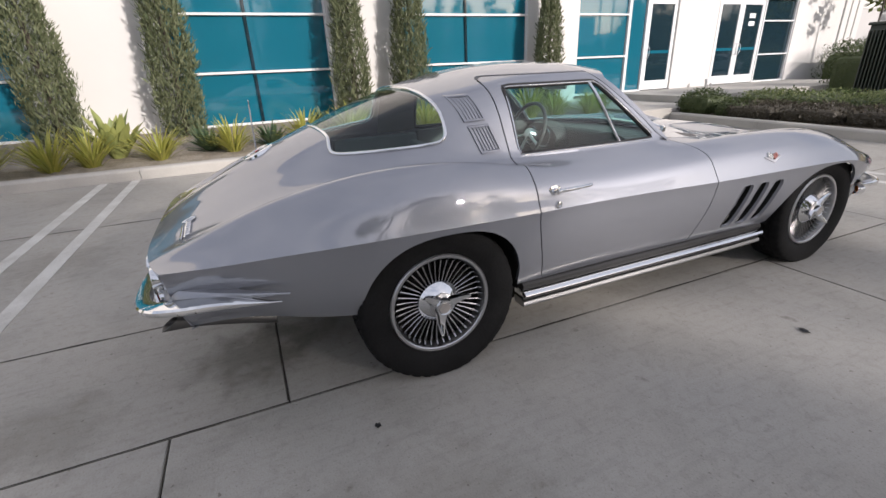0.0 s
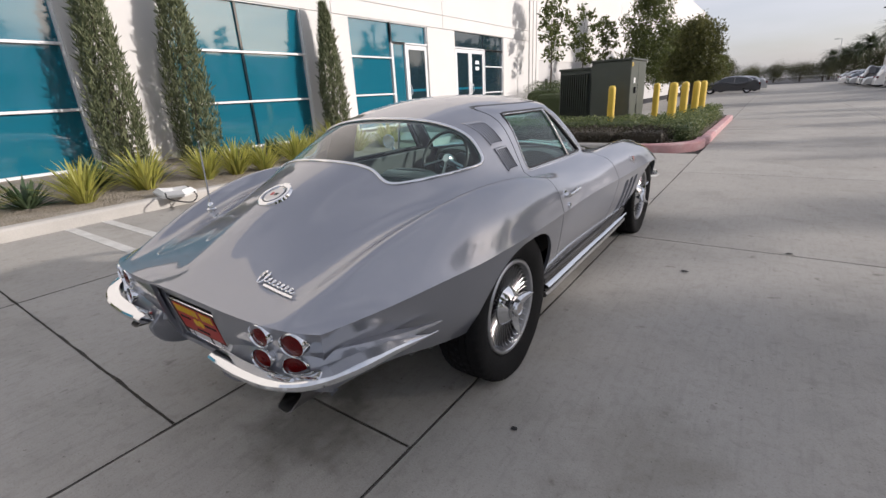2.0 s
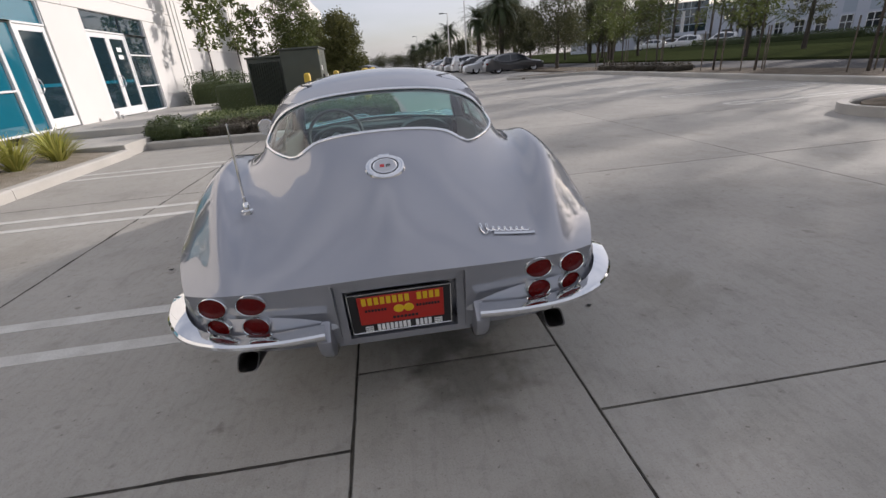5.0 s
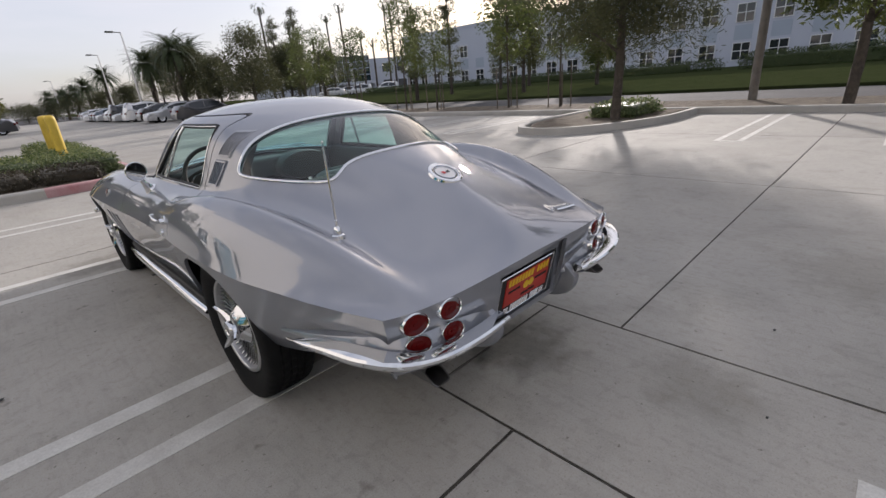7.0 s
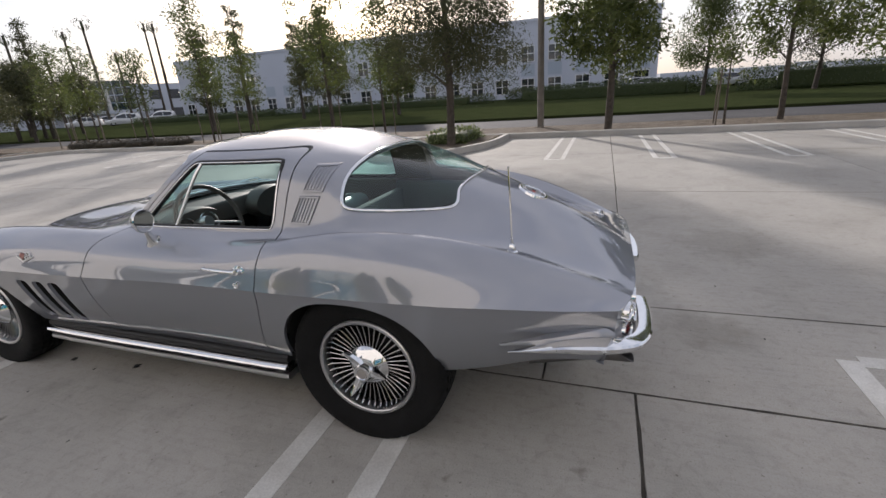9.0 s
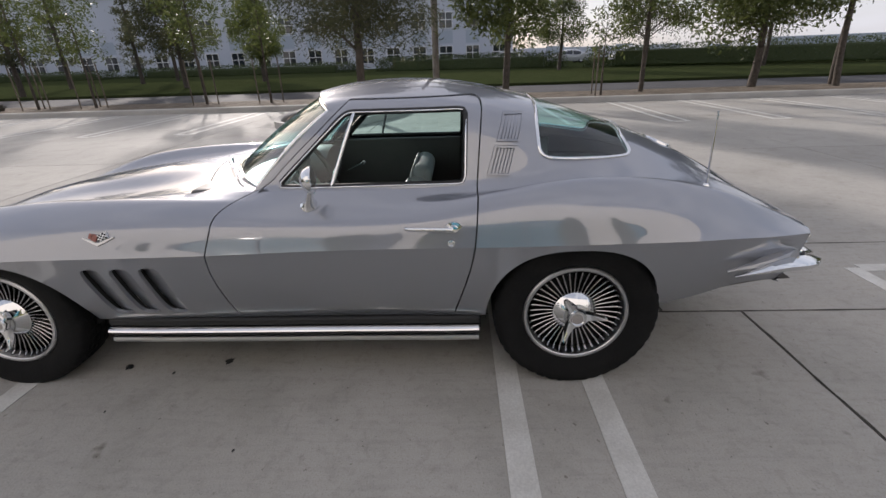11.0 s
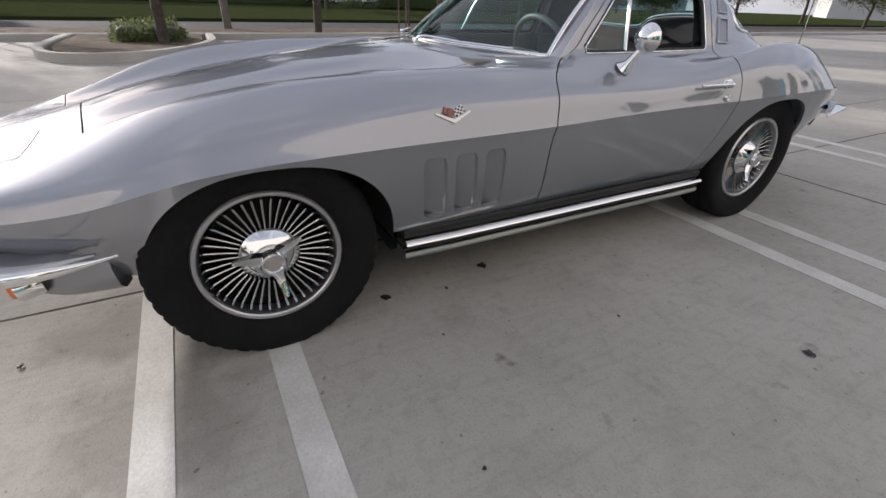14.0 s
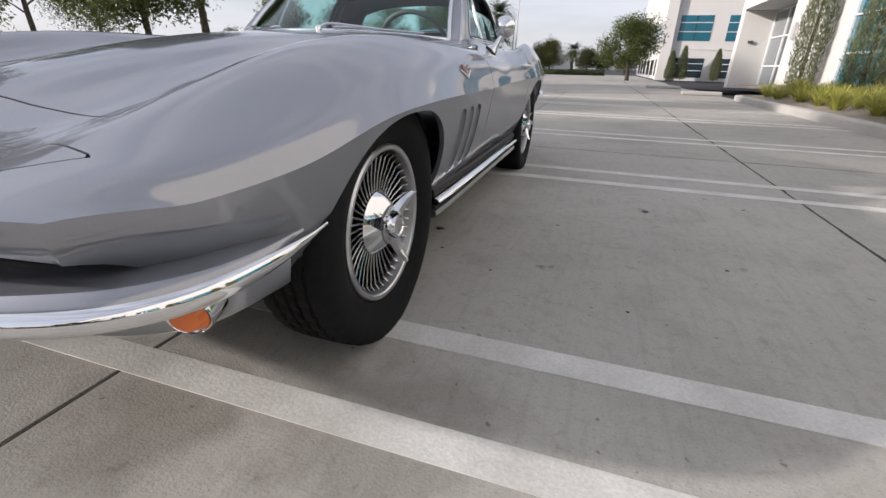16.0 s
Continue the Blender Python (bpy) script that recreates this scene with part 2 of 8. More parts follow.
for gm in (BLUE_GLASS, DARK_GLASS):
    gm.node_tree.nodes["Principled BSDF"].inputs["Coat IOR"].default_value = 1.9
ALU = material("white_frame", (0.74, 0.75, 0.75), 0.45, 0.0, spread=0.03, bump=0.0)
BARK = material("bark", (0.105, 0.085, 0.067), 0.9, spread=0.3, scale=9, fine=50, bump=1.0, bump_size=0.02)
GREEN_METAL = material("green_cabinet", (0.075, 0.085, 0.068), 0.5, spread=0.08, scale=3, fine=80, bump=0.1)
YELLOW = material("yellow_paint", (0.72, 0.50, 0.06), 0.5, spread=0.07, scale=6, fine=60, bump=0.2)
RED_KERB = material("red_kerb_paint", (0.42, 0.19, 0.20), 0.8, spread=0.12, scale=4, fine=90, bump=0.4, second=(0.5, 0.36, 0.35))


# ---- building tools ----
def mesh_from(name, verts, polys, mat, parent=None, label="", smooth=None, category="", kind="", group=""):
    me = bpy.data.meshes.new(name)
    me.from_pydata([tuple(v) for v in verts], [], polys)
    me.validate()
    me.materials.append(mat)
    if smooth is not None:
        me.shade_smooth()
        me.set_sharp_from_angle(angle=radians(smooth))
    ob = new(name, me)
    if parent:
        ob.parent = parent
    return tagged(ob, label, category, group, kind)


def part(name, bm, mat, parent=None, label="", smooth=None, category="", kind="", group=""):
    me = bpy.data.meshes.new(name)
    bmesh.ops.recalc_face_normals(bm, faces=bm.faces)
    bm.to_mesh(me)
    bm.free()
    me.materials.append(mat)
    if smooth is not None:
        me.shade_smooth()
        me.set_sharp_from_angle(angle=radians(smooth))
    ob = new(name, me)
    if parent:
        ob.parent = parent
    return tagged(ob, label, category, group, kind)


def box(bm, x0, x1, y0, y1, z0, z1, bevel=0.0, segs=1, m=None):
    b2 = bmesh.new()
    bmesh.ops.create_cube(b2, size=1.0)
    for v in b2.verts:
        v.co = Vector(((x0 + x1) / 2 + v.co.x * (x1 - x0), (y0 + y1) / 2 + v.co.y * (y1 - y0), (z0 + z1) / 2 + v.co.z * (z1 - z0)))
    if bevel:
        bmesh.ops.bevel(b2, geom=b2.edges[:], offset=bevel, segments=segs, affect="EDGES", profile=0.5)
    join(bm, b2, m)


def join(bm, b2, m=None):
    """Adds b2 to bm, moved by m, and frees it."""
    idx = {}
    for v in b2.verts:
        idx[v] = bm.verts.new(m @ v.co if m else v.co)
    for f in b2.faces:
        try:
            bm.faces.new([idx[v] for v in f.verts])
        except ValueError:
            pass
    b2.free()


def lathe(bm, profile, segs=32, m=None, closed=False):
    """Turns a profile of (radius, height) about z."""
    rings = []
    for r, h in profile:
        if r < 1e-6:
            rings.append([bm.verts.new(m @ Vector((0, 0, h)) if m else Vector((0, 0, h)))])
        else:
            ring = []
            for i in range(segs):
                a = 2 * math.pi * i / segs
                p = Vector((r * math.cos(a), r * math.sin(a), h))
                ring.append(bm.verts.new(m @ p if m else p))
            rings.append(ring)
    pairs = list(zip(rings, rings[1:])) + ([(rings[-1], rings[0])] if closed else [])
    for a, b in pairs:
        for i in range(segs):
            k = (i + 1) % segs
            if len(a) == 1 and len(b) == 1:
                continue
            if len(a) == 1:
                bm.faces.new((a[0], b[k], b[i]))
            elif len(b) == 1:
                bm.faces.new((a[i], a[k], b[0]))
            else:
                bm.faces.new((a[i], a[k], b[k], b[i]))


def sweep(bm, path, radius, sides=8, flat=1.0, cap=True, up=Vector((0, 0, 1)), shape=None):
    """A tube along a path. radius: a number or one for each point; flat: its width against its height; shape: an outline of (across, up)."""
    pts = [Vector(p) for p in path]
    n = len(pts)
    radii = radius if isinstance(radius, (list, tuple)) else [radius] * n
    outline = shape or [(flat * math.cos(2 * math.pi * k / sides), math.sin(2 * math.pi * k / sides)) for k in range(sides)]
    rings = []
    for i, p in enumerate(pts):
        t = (pts[min(i + 1, n - 1)] - pts[max(i - 1, 0)]).normalized()
        side = t.cross(up)
        if side.length < 1e-4:
            side = t.cross(Vector((0, 1, 0)))
        side.normalize()
        top = side.cross(t).normalized()
        rings.append([bm.verts.new(p + radii[i] * (a * side + b * top)) for a, b in outline])
    k = len(outline)
    for a, b in zip(rings, rings[1:]):
        for i in range(k):
            bm.faces.new((a[i], a[(i + 1) % k], b[(i + 1) % k], b[i]))
    if cap:
        bm.faces.new(rings[0][::-1])
        bm.faces.new(rings[-1])


def curve(points, n=12, closed=False):
    """A smooth line through points."""
    p = [Vector(q) for q in points]
    out = []
    last = len(p) if closed else len(p) - 1
    for i in range(last):
        a, b = p[i], p[(i + 1) % len(p)]
        z = p[i - 1] if (i or closed) else a + (a - b)
        c = p[(i + 2) % len(p)] if (closed or i + 2 < len(p)) else b + (b - a)
        for k in range(n):
            t = k / n
            out.append(0.5 * ((2 * a) + (b - z) * t + (2 * z - 5 * a + 4 * b - c) * t * t + (3 * a - z - 3 * b + c) * t ** 3))
    if not closed:
        out.append(p[-1])
    return out


def guide(knots):
    """A smooth function through (place, value) knots: a natural cubic spline, level beyond its ends."""
    xs, ys = np.array([k[0] for k in knots], float), np.array([k[1] for k in knots], float)
    order = np.argsort(xs)
    xs, ys = xs[order], ys[order]
    n = len(xs)
    h = np.diff(xs)
    a, r = np.eye(n), np.zeros(n)
    for i in range(1, n - 1):
        a[i, i - 1:i + 2] = h[i - 1], 2 * (h[i - 1] + h[i]), h[i]
        r[i] = 6 * ((ys[i + 1] - ys[i]) / h[i] - (ys[i] - ys[i - 1]) / h[i - 1])
    m = np.linalg.solve(a, r)

    def f(x):
        x = min(max(x, xs[0]), xs[-1])
        i = min(max(int(np.searchsorted(xs, x)) - 1, 0), n - 2)
        u, v = xs[i + 1] - x, x - xs[i]
        return float((m[i] * u ** 3 + m[i + 1] * v ** 3) / (6 * h[i]) + (ys[i] / h[i] - m[i] * h[i] / 6) * u + (ys[i + 1] / h[i] - m[i + 1] * h[i] / 6) * v)
    return f


def smooth_step(a, b, x):
    t = min(max((x - a) / (b - a), 0), 1)
    return t * t * (3 - 2 * t)


def split(verts, polys, f):
    """Cuts polygons along f = 0. Returns those where f < 0 and those where f > 0; verts grows."""
    val = {}

    def value(i):
        if i not in val:
            val[i] = f(verts[i])
        return val[i]

    made = {}

    def crossing(i, j):
        key = (min(i, j), max(i, j))
        if key not in made:
            a, b = verts[key[0]], verts[key[1]]
            fa = value(key[0])
            lo, hi = 0.0, 1.0
            for _ in range(14):
                mid = (lo + hi) / 2
                if (f(a.lerp(b, mid)) < 0) == (fa < 0):
                    lo = mid
                else:
                    hi = mid
            verts.append(a.lerp(b, (lo + hi) / 2))
            made[key] = len(verts) - 1
            val[made[key]] = 0.0
        return made[key]

    inside, outside = [], []
    for p in polys:
        s = [value(i) < 0 for i in p]
        if all(s):
            inside.append(p)
        elif not any(s):
            outside.append(p)
        else:
            a, b = [], []
            for k, i in enumerate(p):
                j = p[(k + 1) % len(p)]
                (a if s[k] else b).append(i)
                if s[k] != s[(k + 1) % len(p)]:
                    c = crossing(i, j)
                    a.append(c)
                    b.append(c)
            if len(a) > 2:
                inside.append(a)
            if len(b) > 2:
                outside.append(b)
    return inside, outside


def shell(name, verts, polys, mat, parent, label="", mirror=True, rim=0.016, smooth=38, push=0.0):
    """A skin from polygons, doubled across x = 0 if asked, with its free edges turned inwards."""
    used = sorted({i for p in polys for i in p})
    bm = bmesh.new()
    at = {i: bm.verts.new(verts[i]) for i in used}
    for p in polys:
        try:
            bm.faces.new([at[i] for i in p])
        except ValueError:
            pass
    if mirror:
        other = {i: (at[i] if abs(verts[i].x) < 1e-5 else bm.verts.new(Vector((-verts[i].x, verts[i].y, verts[i].z)))) for i in used}
        for p in polys:
            try:
                bm.faces.new([other[i] for i in reversed(p)])
            except ValueError:
                pass
    bmesh.ops.remove_doubles(bm, verts=bm.verts, dist=0.0002)
    bm.normal_update()
    if push:
        for v in bm.verts:
            v.co += v.normal * push
    if rim:
        edges = [e for e in bm.edges if e.is_boundary]
        normals = {v: v.normal.copy() for e in edges for v in e.verts}
        made = bmesh.ops.extrude_edge_only(bm, edges=edges)
        fresh = [g for g in made["geom"] if isinstance(g, bmesh.types.BMVert)]
        table = {tuple(round(c, 5) for c in v.co): n for v, n in normals.items()}
        for v in fresh:
            n = table.get(tuple(round(c, 5) for c in v.co))
            if n:
                v.co -= n * rim
    me = bpy.data.meshes.new(name)
    bm.to_mesh(me)
    bm.free()
    me.materials.append(mat)
    me.shade_smooth()
    me.set_sharp_from_angle(angle=radians(smooth))
    ob = new(name, me)
    if parent:
        ob.parent = parent
    return tagged(ob, label)


def empty(name, label, category, group="", at=(0, 0, 0), kind=""):
    ob = new(name)
    ob.location = at
    return tagged(ob, label, category, group, kind)


# ---- ground, lot, kerbs ----
bm = bmesh.new()
box(bm, -400, 400, -400, 400, -0.6, -0.16)
part("ground", bm, ASPHALT, None, "grey ground reaching the horizon", kind="structure", category="ground")
lot = empty("lot_paving", "pale grey concrete parking lot in jointed slabs", "paving", kind="structure")


def slab(x0, x1, y0, y1):
    g = 0.0035
    bm = bmesh.new()
    box(bm, x0 + g, x1 - g, y0 + g, y1 - g, -0.15, 0.0, 0.004)
    part("slab", bm, CONCRETE, lot)


bm = bmesh.new()
box(bm, -5.3, 11.8, -62, 92, -0.17, -0.035)
part("joint_filler", bm, plain("joint_dark", (0.03, 0.028, 0.025), 0.9), lot)


def run(x0, x1, start, step, lo, hi):
    y = start
    while y > lo:
        y -= step
    while y < hi:
        slab(x0, x1, max(y, lo), min(y + step, hi))
        y += step


run(-5.1, -2.6, -2.315, 4.46, -60, 6.6)
run(-2.6, -0.24, -2.315, 4.46, -60, 6.6)
run(-0.24, 0.692, -1.888, 4.46, -60, 6.4)
run(0.692, 4.20, -2.316, 3.38, -60, 90)
run(4.20, 7.9, -2.325, 3.38, -60, 90)
run(7.9, 11.72, -2.325, 3.38, -60, 90)
run(-5.1, 0.692, 14.9, 4.42, 14.9, 90)


CRUMB = material("joint_dirt", (0.065, 0.058, 0.048), 0.95, spread=0.3, scale=20, fine=150, bump=0.6, space="World")


def crack(x0, y0, x1, y1, seed, width=0.011):
    """Dirt and broken edges along a joint, of uneven width."""
    a, b = Vector((x0, y0, 0.0012)), Vector((x1, y1, 0.0012))
    d = (b - a).normalized()
    q = Vector((-d.y, d.x, 0))
    n = int((b - a).length / 0.035)
    bm = bmesh.new()
    prev = None
    for i in range(n + 1):
        p = a.lerp(b, i / n)
        w1 = width * (0.45 + 1.9 * max(0, noise.noise(Vector((i * 0.13, seed, 0)))) + 0.5 * abs(noise.noise(Vector((i * 0.7, seed, 3)))))
        w2 = width * (0.45 + 1.9 * max(0, noise.noise(Vector((i * 0.13, seed, 7)))) + 0.5 * abs(noise.noise(Vector((i * 0.7, seed, 9)))))
        cur = (bm.verts.new(p + q * w1), bm.verts.new(p - q * w2))
        if prev:
            bm.faces.new((prev[0], prev[1], cur[1], cur[0]))
        prev = cur
    part("joint_crack", bm, CRUMB, lot, "dirt-filled broken joint")


for k, c in enumerate(((-0.24, -14, -0.24, 6.2, 0.007), (0.692, -9, 0.692, 6.2, 0.004), (-2.6, -30, -2.6, 6.4, 0.011), (-5.0, -2.315, -0.25, -2.315, 0.008), (0.70, -2.316, 11.6, -2.316, 0.003), (-0.23, -1.888, 0.68, -1.888, 0.004), (-5.0, 2.145, -0.25, 2.145, 0.006), (4.2, -12, 4.2, 40, 0.004), (7.9, -12, 7.9, 30, 0.004), (0.70, 1.064, 11.6, 1.064, 0.003), (0.70, 4.444, 11.6, 4.444, 0.003), (-5.0, -6.775, -0.25, -6.775, 0.007), (0.692, 6.2, 0.692, 60, 0.008))):
    crack(*c[:4], k * 5.3, c[4])


def stall_mark(x0, x1, y, gap=0.37, w=0.10, close=True):
    """A hairpin of two painted lines between stalls."""
    a, b = y - gap / 2, y + gap / 2
    bm = bmesh.new()
    for yy in (a, b):
        box(bm, min(x0, x1), max(x0, x1), yy - w / 2, yy + w / 2, -0.001, 0.003)
    if close:
        box(bm, x0 - w / 2, x0 + w / 2, a + w / 2, b - w / 2, -0.001, 0.003)
    part("stall_marking", bm, LINE, None, "worn white painted double stall line on concrete", kind="structure", category="road marking", group="stall lines")


for y, x0, close in ((-11.2, 0.15, 1), (-8.6, 0.15, 1), (-6.05, 0.15, 1), (-3.50, 0.27, 1), (-1.157, 0.30, 1), (1.446, 0.42, 1), (4.05, 0.40, 1)):
    stall_mark(x0, -4.9, y, 0.376, 0.10, bool(close))
for y in (-13.6, -11.6, -9.5, -7.4, -5.35, -3.25, -1.2, 5.15, 7.35, 9.6, 11.8, 14.0):
    stall_mark(7.15, 11.5, y, 0.33, 0.09)


def kerb(pts, mat, width=0.16, height=0.15, name="kerb", label="pale concrete kerb", start=0.0):
    """A kerb as a row of rounded lengths along a line; the road lies on its left."""
    line = [Vector((x, y, 0)) for x, y in pts]
    out = [(0, -0.1), (0, height - 0.03), (0.02, height - 0.006), (0.045, height), (width, height), (width, -0.1)]
    bm = bmesh.new()
    prev = None
    for i, q in enumerate(line):
        d = (line[min(i + 1, len(line) - 1)] - line[max(i - 1, 0)]).normalized()
        s = Vector((d.y, -d.x, 0))
        cur = [bm.verts.new(q + s * a + Vector((0, 0, h))) for a, h in out]
        if prev:
            for k in range(len(out) - 1):
                bm.faces.new((prev[k], cur[k], cur[k + 1], prev[k + 1]))
        else:
            bm.faces.new(cur[::-1])
        prev = cur
    bm.faces.new(prev)
    return part(name, bm, mat, None, label, smooth=30, kind="structure", category="kerb")


def lengths(x0, y0, x1, y1, step, mat=None, label="pale concrete kerb"):
    """Straight kerb in cast lengths with open joints."""
    a, b = Vector((x0, y0, 0)), Vector((x1, y1, 0))
    n = max(1, round((b - a).length / step))
    d = (b - a) / n
    e = d.normalized() * 0.004
    for i in range(n):
        p, q = a + d * i + e, a + d * (i + 1) - e
        kerb([(p.x, p.y), (q.x, q.y)], mat or KERB, label=label)


# Planter along the building.
lengths(-4.88, 5.9, -4.88, -12.4, 3.05)
kerb([(-4.88, -12.4), (-4.95, -12.9), (-5.3, -13.25), (-5.8, -13.35), (-8.0, -13.4)], KERB)
bm = bmesh.new()
rows = []
for i in range(80):
    y = 5.9 - 26.3 * i / 79
    edge = -5.02 if y > -12.6 else -5.6 if y > -13.3 else -6.6
    rows.append([bm.verts.new((edge + (-8.1 - edge) * j / 13, y, 0.12 + 0.21 * (-5.02 - (edge + (-8.1 - edge) * j / 13)) / 3.05 + 0.018 * noise.noise(Vector((1.9 * y, 0.7 * j, 3.0))))) for j in range(14)])
for a, b in zip(rows, rows[1:]):
    for j in range(13):
        bm.faces.new((a[j], a[j + 1], b[j + 1], b[j]))
part("planter_bed", bm, BED_SOIL, None, "brown soil and mulch bed along the wall", kind="structure", category="soil bed")
# Entrance walk with its step and ramp.
bm = bmesh.new()
box(bm, -8.1, -4.95, 5.9, 8.0, -0.1, 0.24, 0.01)
box(bm, -5.36, -4.95, 7.9, 16.0, -0.1, 0.20, 0.012)
box(bm, -8.1, -5.35, 7.9, 16.0, -0.1, 0.40, 0.012)
part("entrance_walk", bm, KERB, None, "raised concrete walk with a step at the doors", kind="structure", category="pavement")


def arc(cx, cy, r, a0, a1, n=10):
    return [(cx + r * math.cos(radians(a0 + (a1 - a0) * i / n)), cy + r * math.sin(radians(a0 + (a1 - a0) * i / n))) for i in range(n + 1)]


# Planted island with the transformer: plain kerb, then a stretch painted red round its corner.
lengths(-0.9, 6.37, -5.0, 6.72, 2.0)
kerb([(0.70, 14.7), (0.70, 10.9), (0.70, 7.9)] + arc(-0.46, 7.52, 1.13, 15, -88, 12) + [(-0.9, 6.37)], RED_KERB, label="concrete kerb with faded red paint round the corner")
bm = bmesh.new()
box(bm, -8.0, 0.1, 7.1, 14.8, -0.1, 0.13)
box(bm, -5.3, 0.5, 7.9, 14.7, -0.1, 0.128)
box(bm, -4.9, -0.3, 6.75, 7.2, -0.1, 0.126)
part("island_soil", bm, SOIL, None, "dark soil under the island planting", kind="structure", category="soil bed")
lengths(-5.2, 14.8, 0.6, 14.8, 2.9)

# Street side: kerb, verge, street, far kerb, lawn.
lengths(11.7, -60, 11.7, 20.5, 3.0)
kerb([(11.7, 20.5), (11.4, 20.9), (10.4, 21.2), (9.0, 21.4), (7.6, 21.7), (7.2, 22.2), (7.4, 22.9), (8.2, 23.3), (11.8, 23.6)], KERB)
bm = bmesh.new()
box(bm, 7.9, 11.8, 21.6, 23.2, -0.1, 0.12, 0.05)
part("end_island_soil", bm, SOIL, None, "earth in the end island", kind="structure", category="soil bed")
bm = bmesh.new()
box(bm, 11.8, 14.6, -60, 92, -0.2, 0.11)
part("verge", bm, SOIL, None, "dry earth verge between lot and street", kind="structure", category="verge")
bm = bmesh.new()
box(bm, 14.6, 20.4, -200, 300, -0.2, 0.02)
part("street", bm, ASPHALT, None, "grey asphalt street", kind="structure", category="road")
bm = bmesh.new()
prev = None
for y in (-200, -60, -20, 20, 60, 140, 300):
    cur = [bm.verts.new((x, y, z)) for x, z in ((20.4, -0.1), (20.4, 0.14), (24, 0.18), (33, 0.30), (42, 0.40), (140, 0.40), (140, -0.2))]
    if prev:
        for k in range(6):
            bm.faces.new((prev[k], cur[k], cur[k + 1], prev[k + 1]))
    prev = cur
part("lawn", bm, GRASS, None, "sloping green lawn across the street", kind="structure", category="lawn", smooth=40)

# Tree island in the lot.
ring = [(11.75, 0.75), (10.0, 0.8), (8.7, 1.2), (7.75, 1.8), (7.42, 2.45), (7.65, 3.1), (8.6, 3.45), (10.0, 3.5), (11.75, 3.45)]
kerb([(v.x, v.y) for v in curve([(x, y, 0) for x, y in ring[::-1]], 6)], KERB)
bm = bmesh.new()
top = [bm.verts.new((9.8 + (v.x - 9.8) * 0.94, 2.2 + (v.y - 2.2) * 0.92, 0.13)) for v in curve([(x, y, 0) for x, y in ring], 6)]
low = [bm.verts.new(v.co - Vector((0, 0, 0.2))) for v in top]
bm.faces.new(top)
for k in range(len(top)):
    bm.faces.new((top[k], top[(k + 1) % len(top)], low[(k + 1) % len(top)], low[k]))
part("tree_island_soil", bm, SOIL, None, "earth and litter in the tree island", kind="structure", category="soil bed")


# ---- the sports coupe ----
car = empty("sports_coupe", "silver classic two-door fastback coupe parked on concrete", "car")
car.scale = (1.006, 1.006, 1.006)

# Guide lines of the skin, from the middle outwards and down: (place along the car, value).
REAR_X = [
    guide([(-2.235, 0), (0.2, 0)]),
    guide([(-2.235, 0.16), (-2.1, 0.16), (-1.9, 0.175), (-1.7, 0.22), (-1.5, 0.28), (-1.3, 0.33), (-1.1, 0.36), (-0.88, 0.37), (-0.4, 0.37), (0.2, 0.36)]),
    guide([(-2.235, 0.31), (-2.1, 0.31), (-1.9, 0.31), (-1.7, 0.35), (-1.5, 0.41), (-1.3, 0.465), (-1.1, 0.505), (-0.88, 0.525), (-0.4, 0.525), (0.2, 0.52)]),
]
REAR_Z = [
    guide([(-2.235, 0.645), (-2.16, 0.695), (-1.9, 0.845), (-1.7, 0.938), (-1.45, 1.035), (-1.2, 1.12), (-1.0, 1.175), (-0.75, 1.225), (-0.45, 1.243), (-0.15, 1.215), (0.2, 1.1)]),
    guide([(-2.235, 0.643), (-2.1, 0.715), (-1.9, 0.812), (-1.7, 0.90), (-1.45, 0.995), (-1.2, 1.085), (-1.0, 1.14), (-0.75, 1.19), (-0.45, 1.21), (-0.15, 1.185), (0.2, 1.08)]),
    guide([(-2.235, 0.641), (-2.1, 0.70), (-1.9, 0.785), (-1.7, 0.855), (-1.45, 0.925), (-1.2, 1.01), (-1.0, 1.075), (-0.75, 1.125), (-0.45, 1.145), (-0.15, 1.13), (0.2, 1.05)]),
]
FRONT_X = [
    guide([(0.05, 0), (2.22, 0)]),
    guide([(0.05, 0.19), (0.35, 0.19), (1.0, 0.165), (1.6, 0.14), (1.9, 0.12), (2.22, 0.13)]),
    guide([(0.05, 0.42), (0.35, 0.40), (0.7, 0.33), (1.3, 0.28), (1.9, 0.25), (2.22, 0.25)]),
]
FRONT_Z = [
    guide([(0.05, 0.872), (0.35, 0.868), (0.7, 0.846), (1.0, 0.815), (1.3, 0.768), (1.6, 0.708), (1.9, 0.632), (2.12, 0.585), (2.22, 0.557)]),
    guide([(0.05, 0.868), (0.35, 0.862), (0.7, 0.834), (1.0, 0.802), (1.3, 0.754), (1.6, 0.695), (1.9, 0.624), (2.12, 0.582), (2.22, 0.557)]),
    guide([(0.05, 0.855), (0.35, 0.843), (0.7, 0.795), (1.0, 0.765), (1.3, 0.722), (1.6, 0.668), (1.9, 0.608), (2.12, 0.577), (2.22, 0.557)]),
]
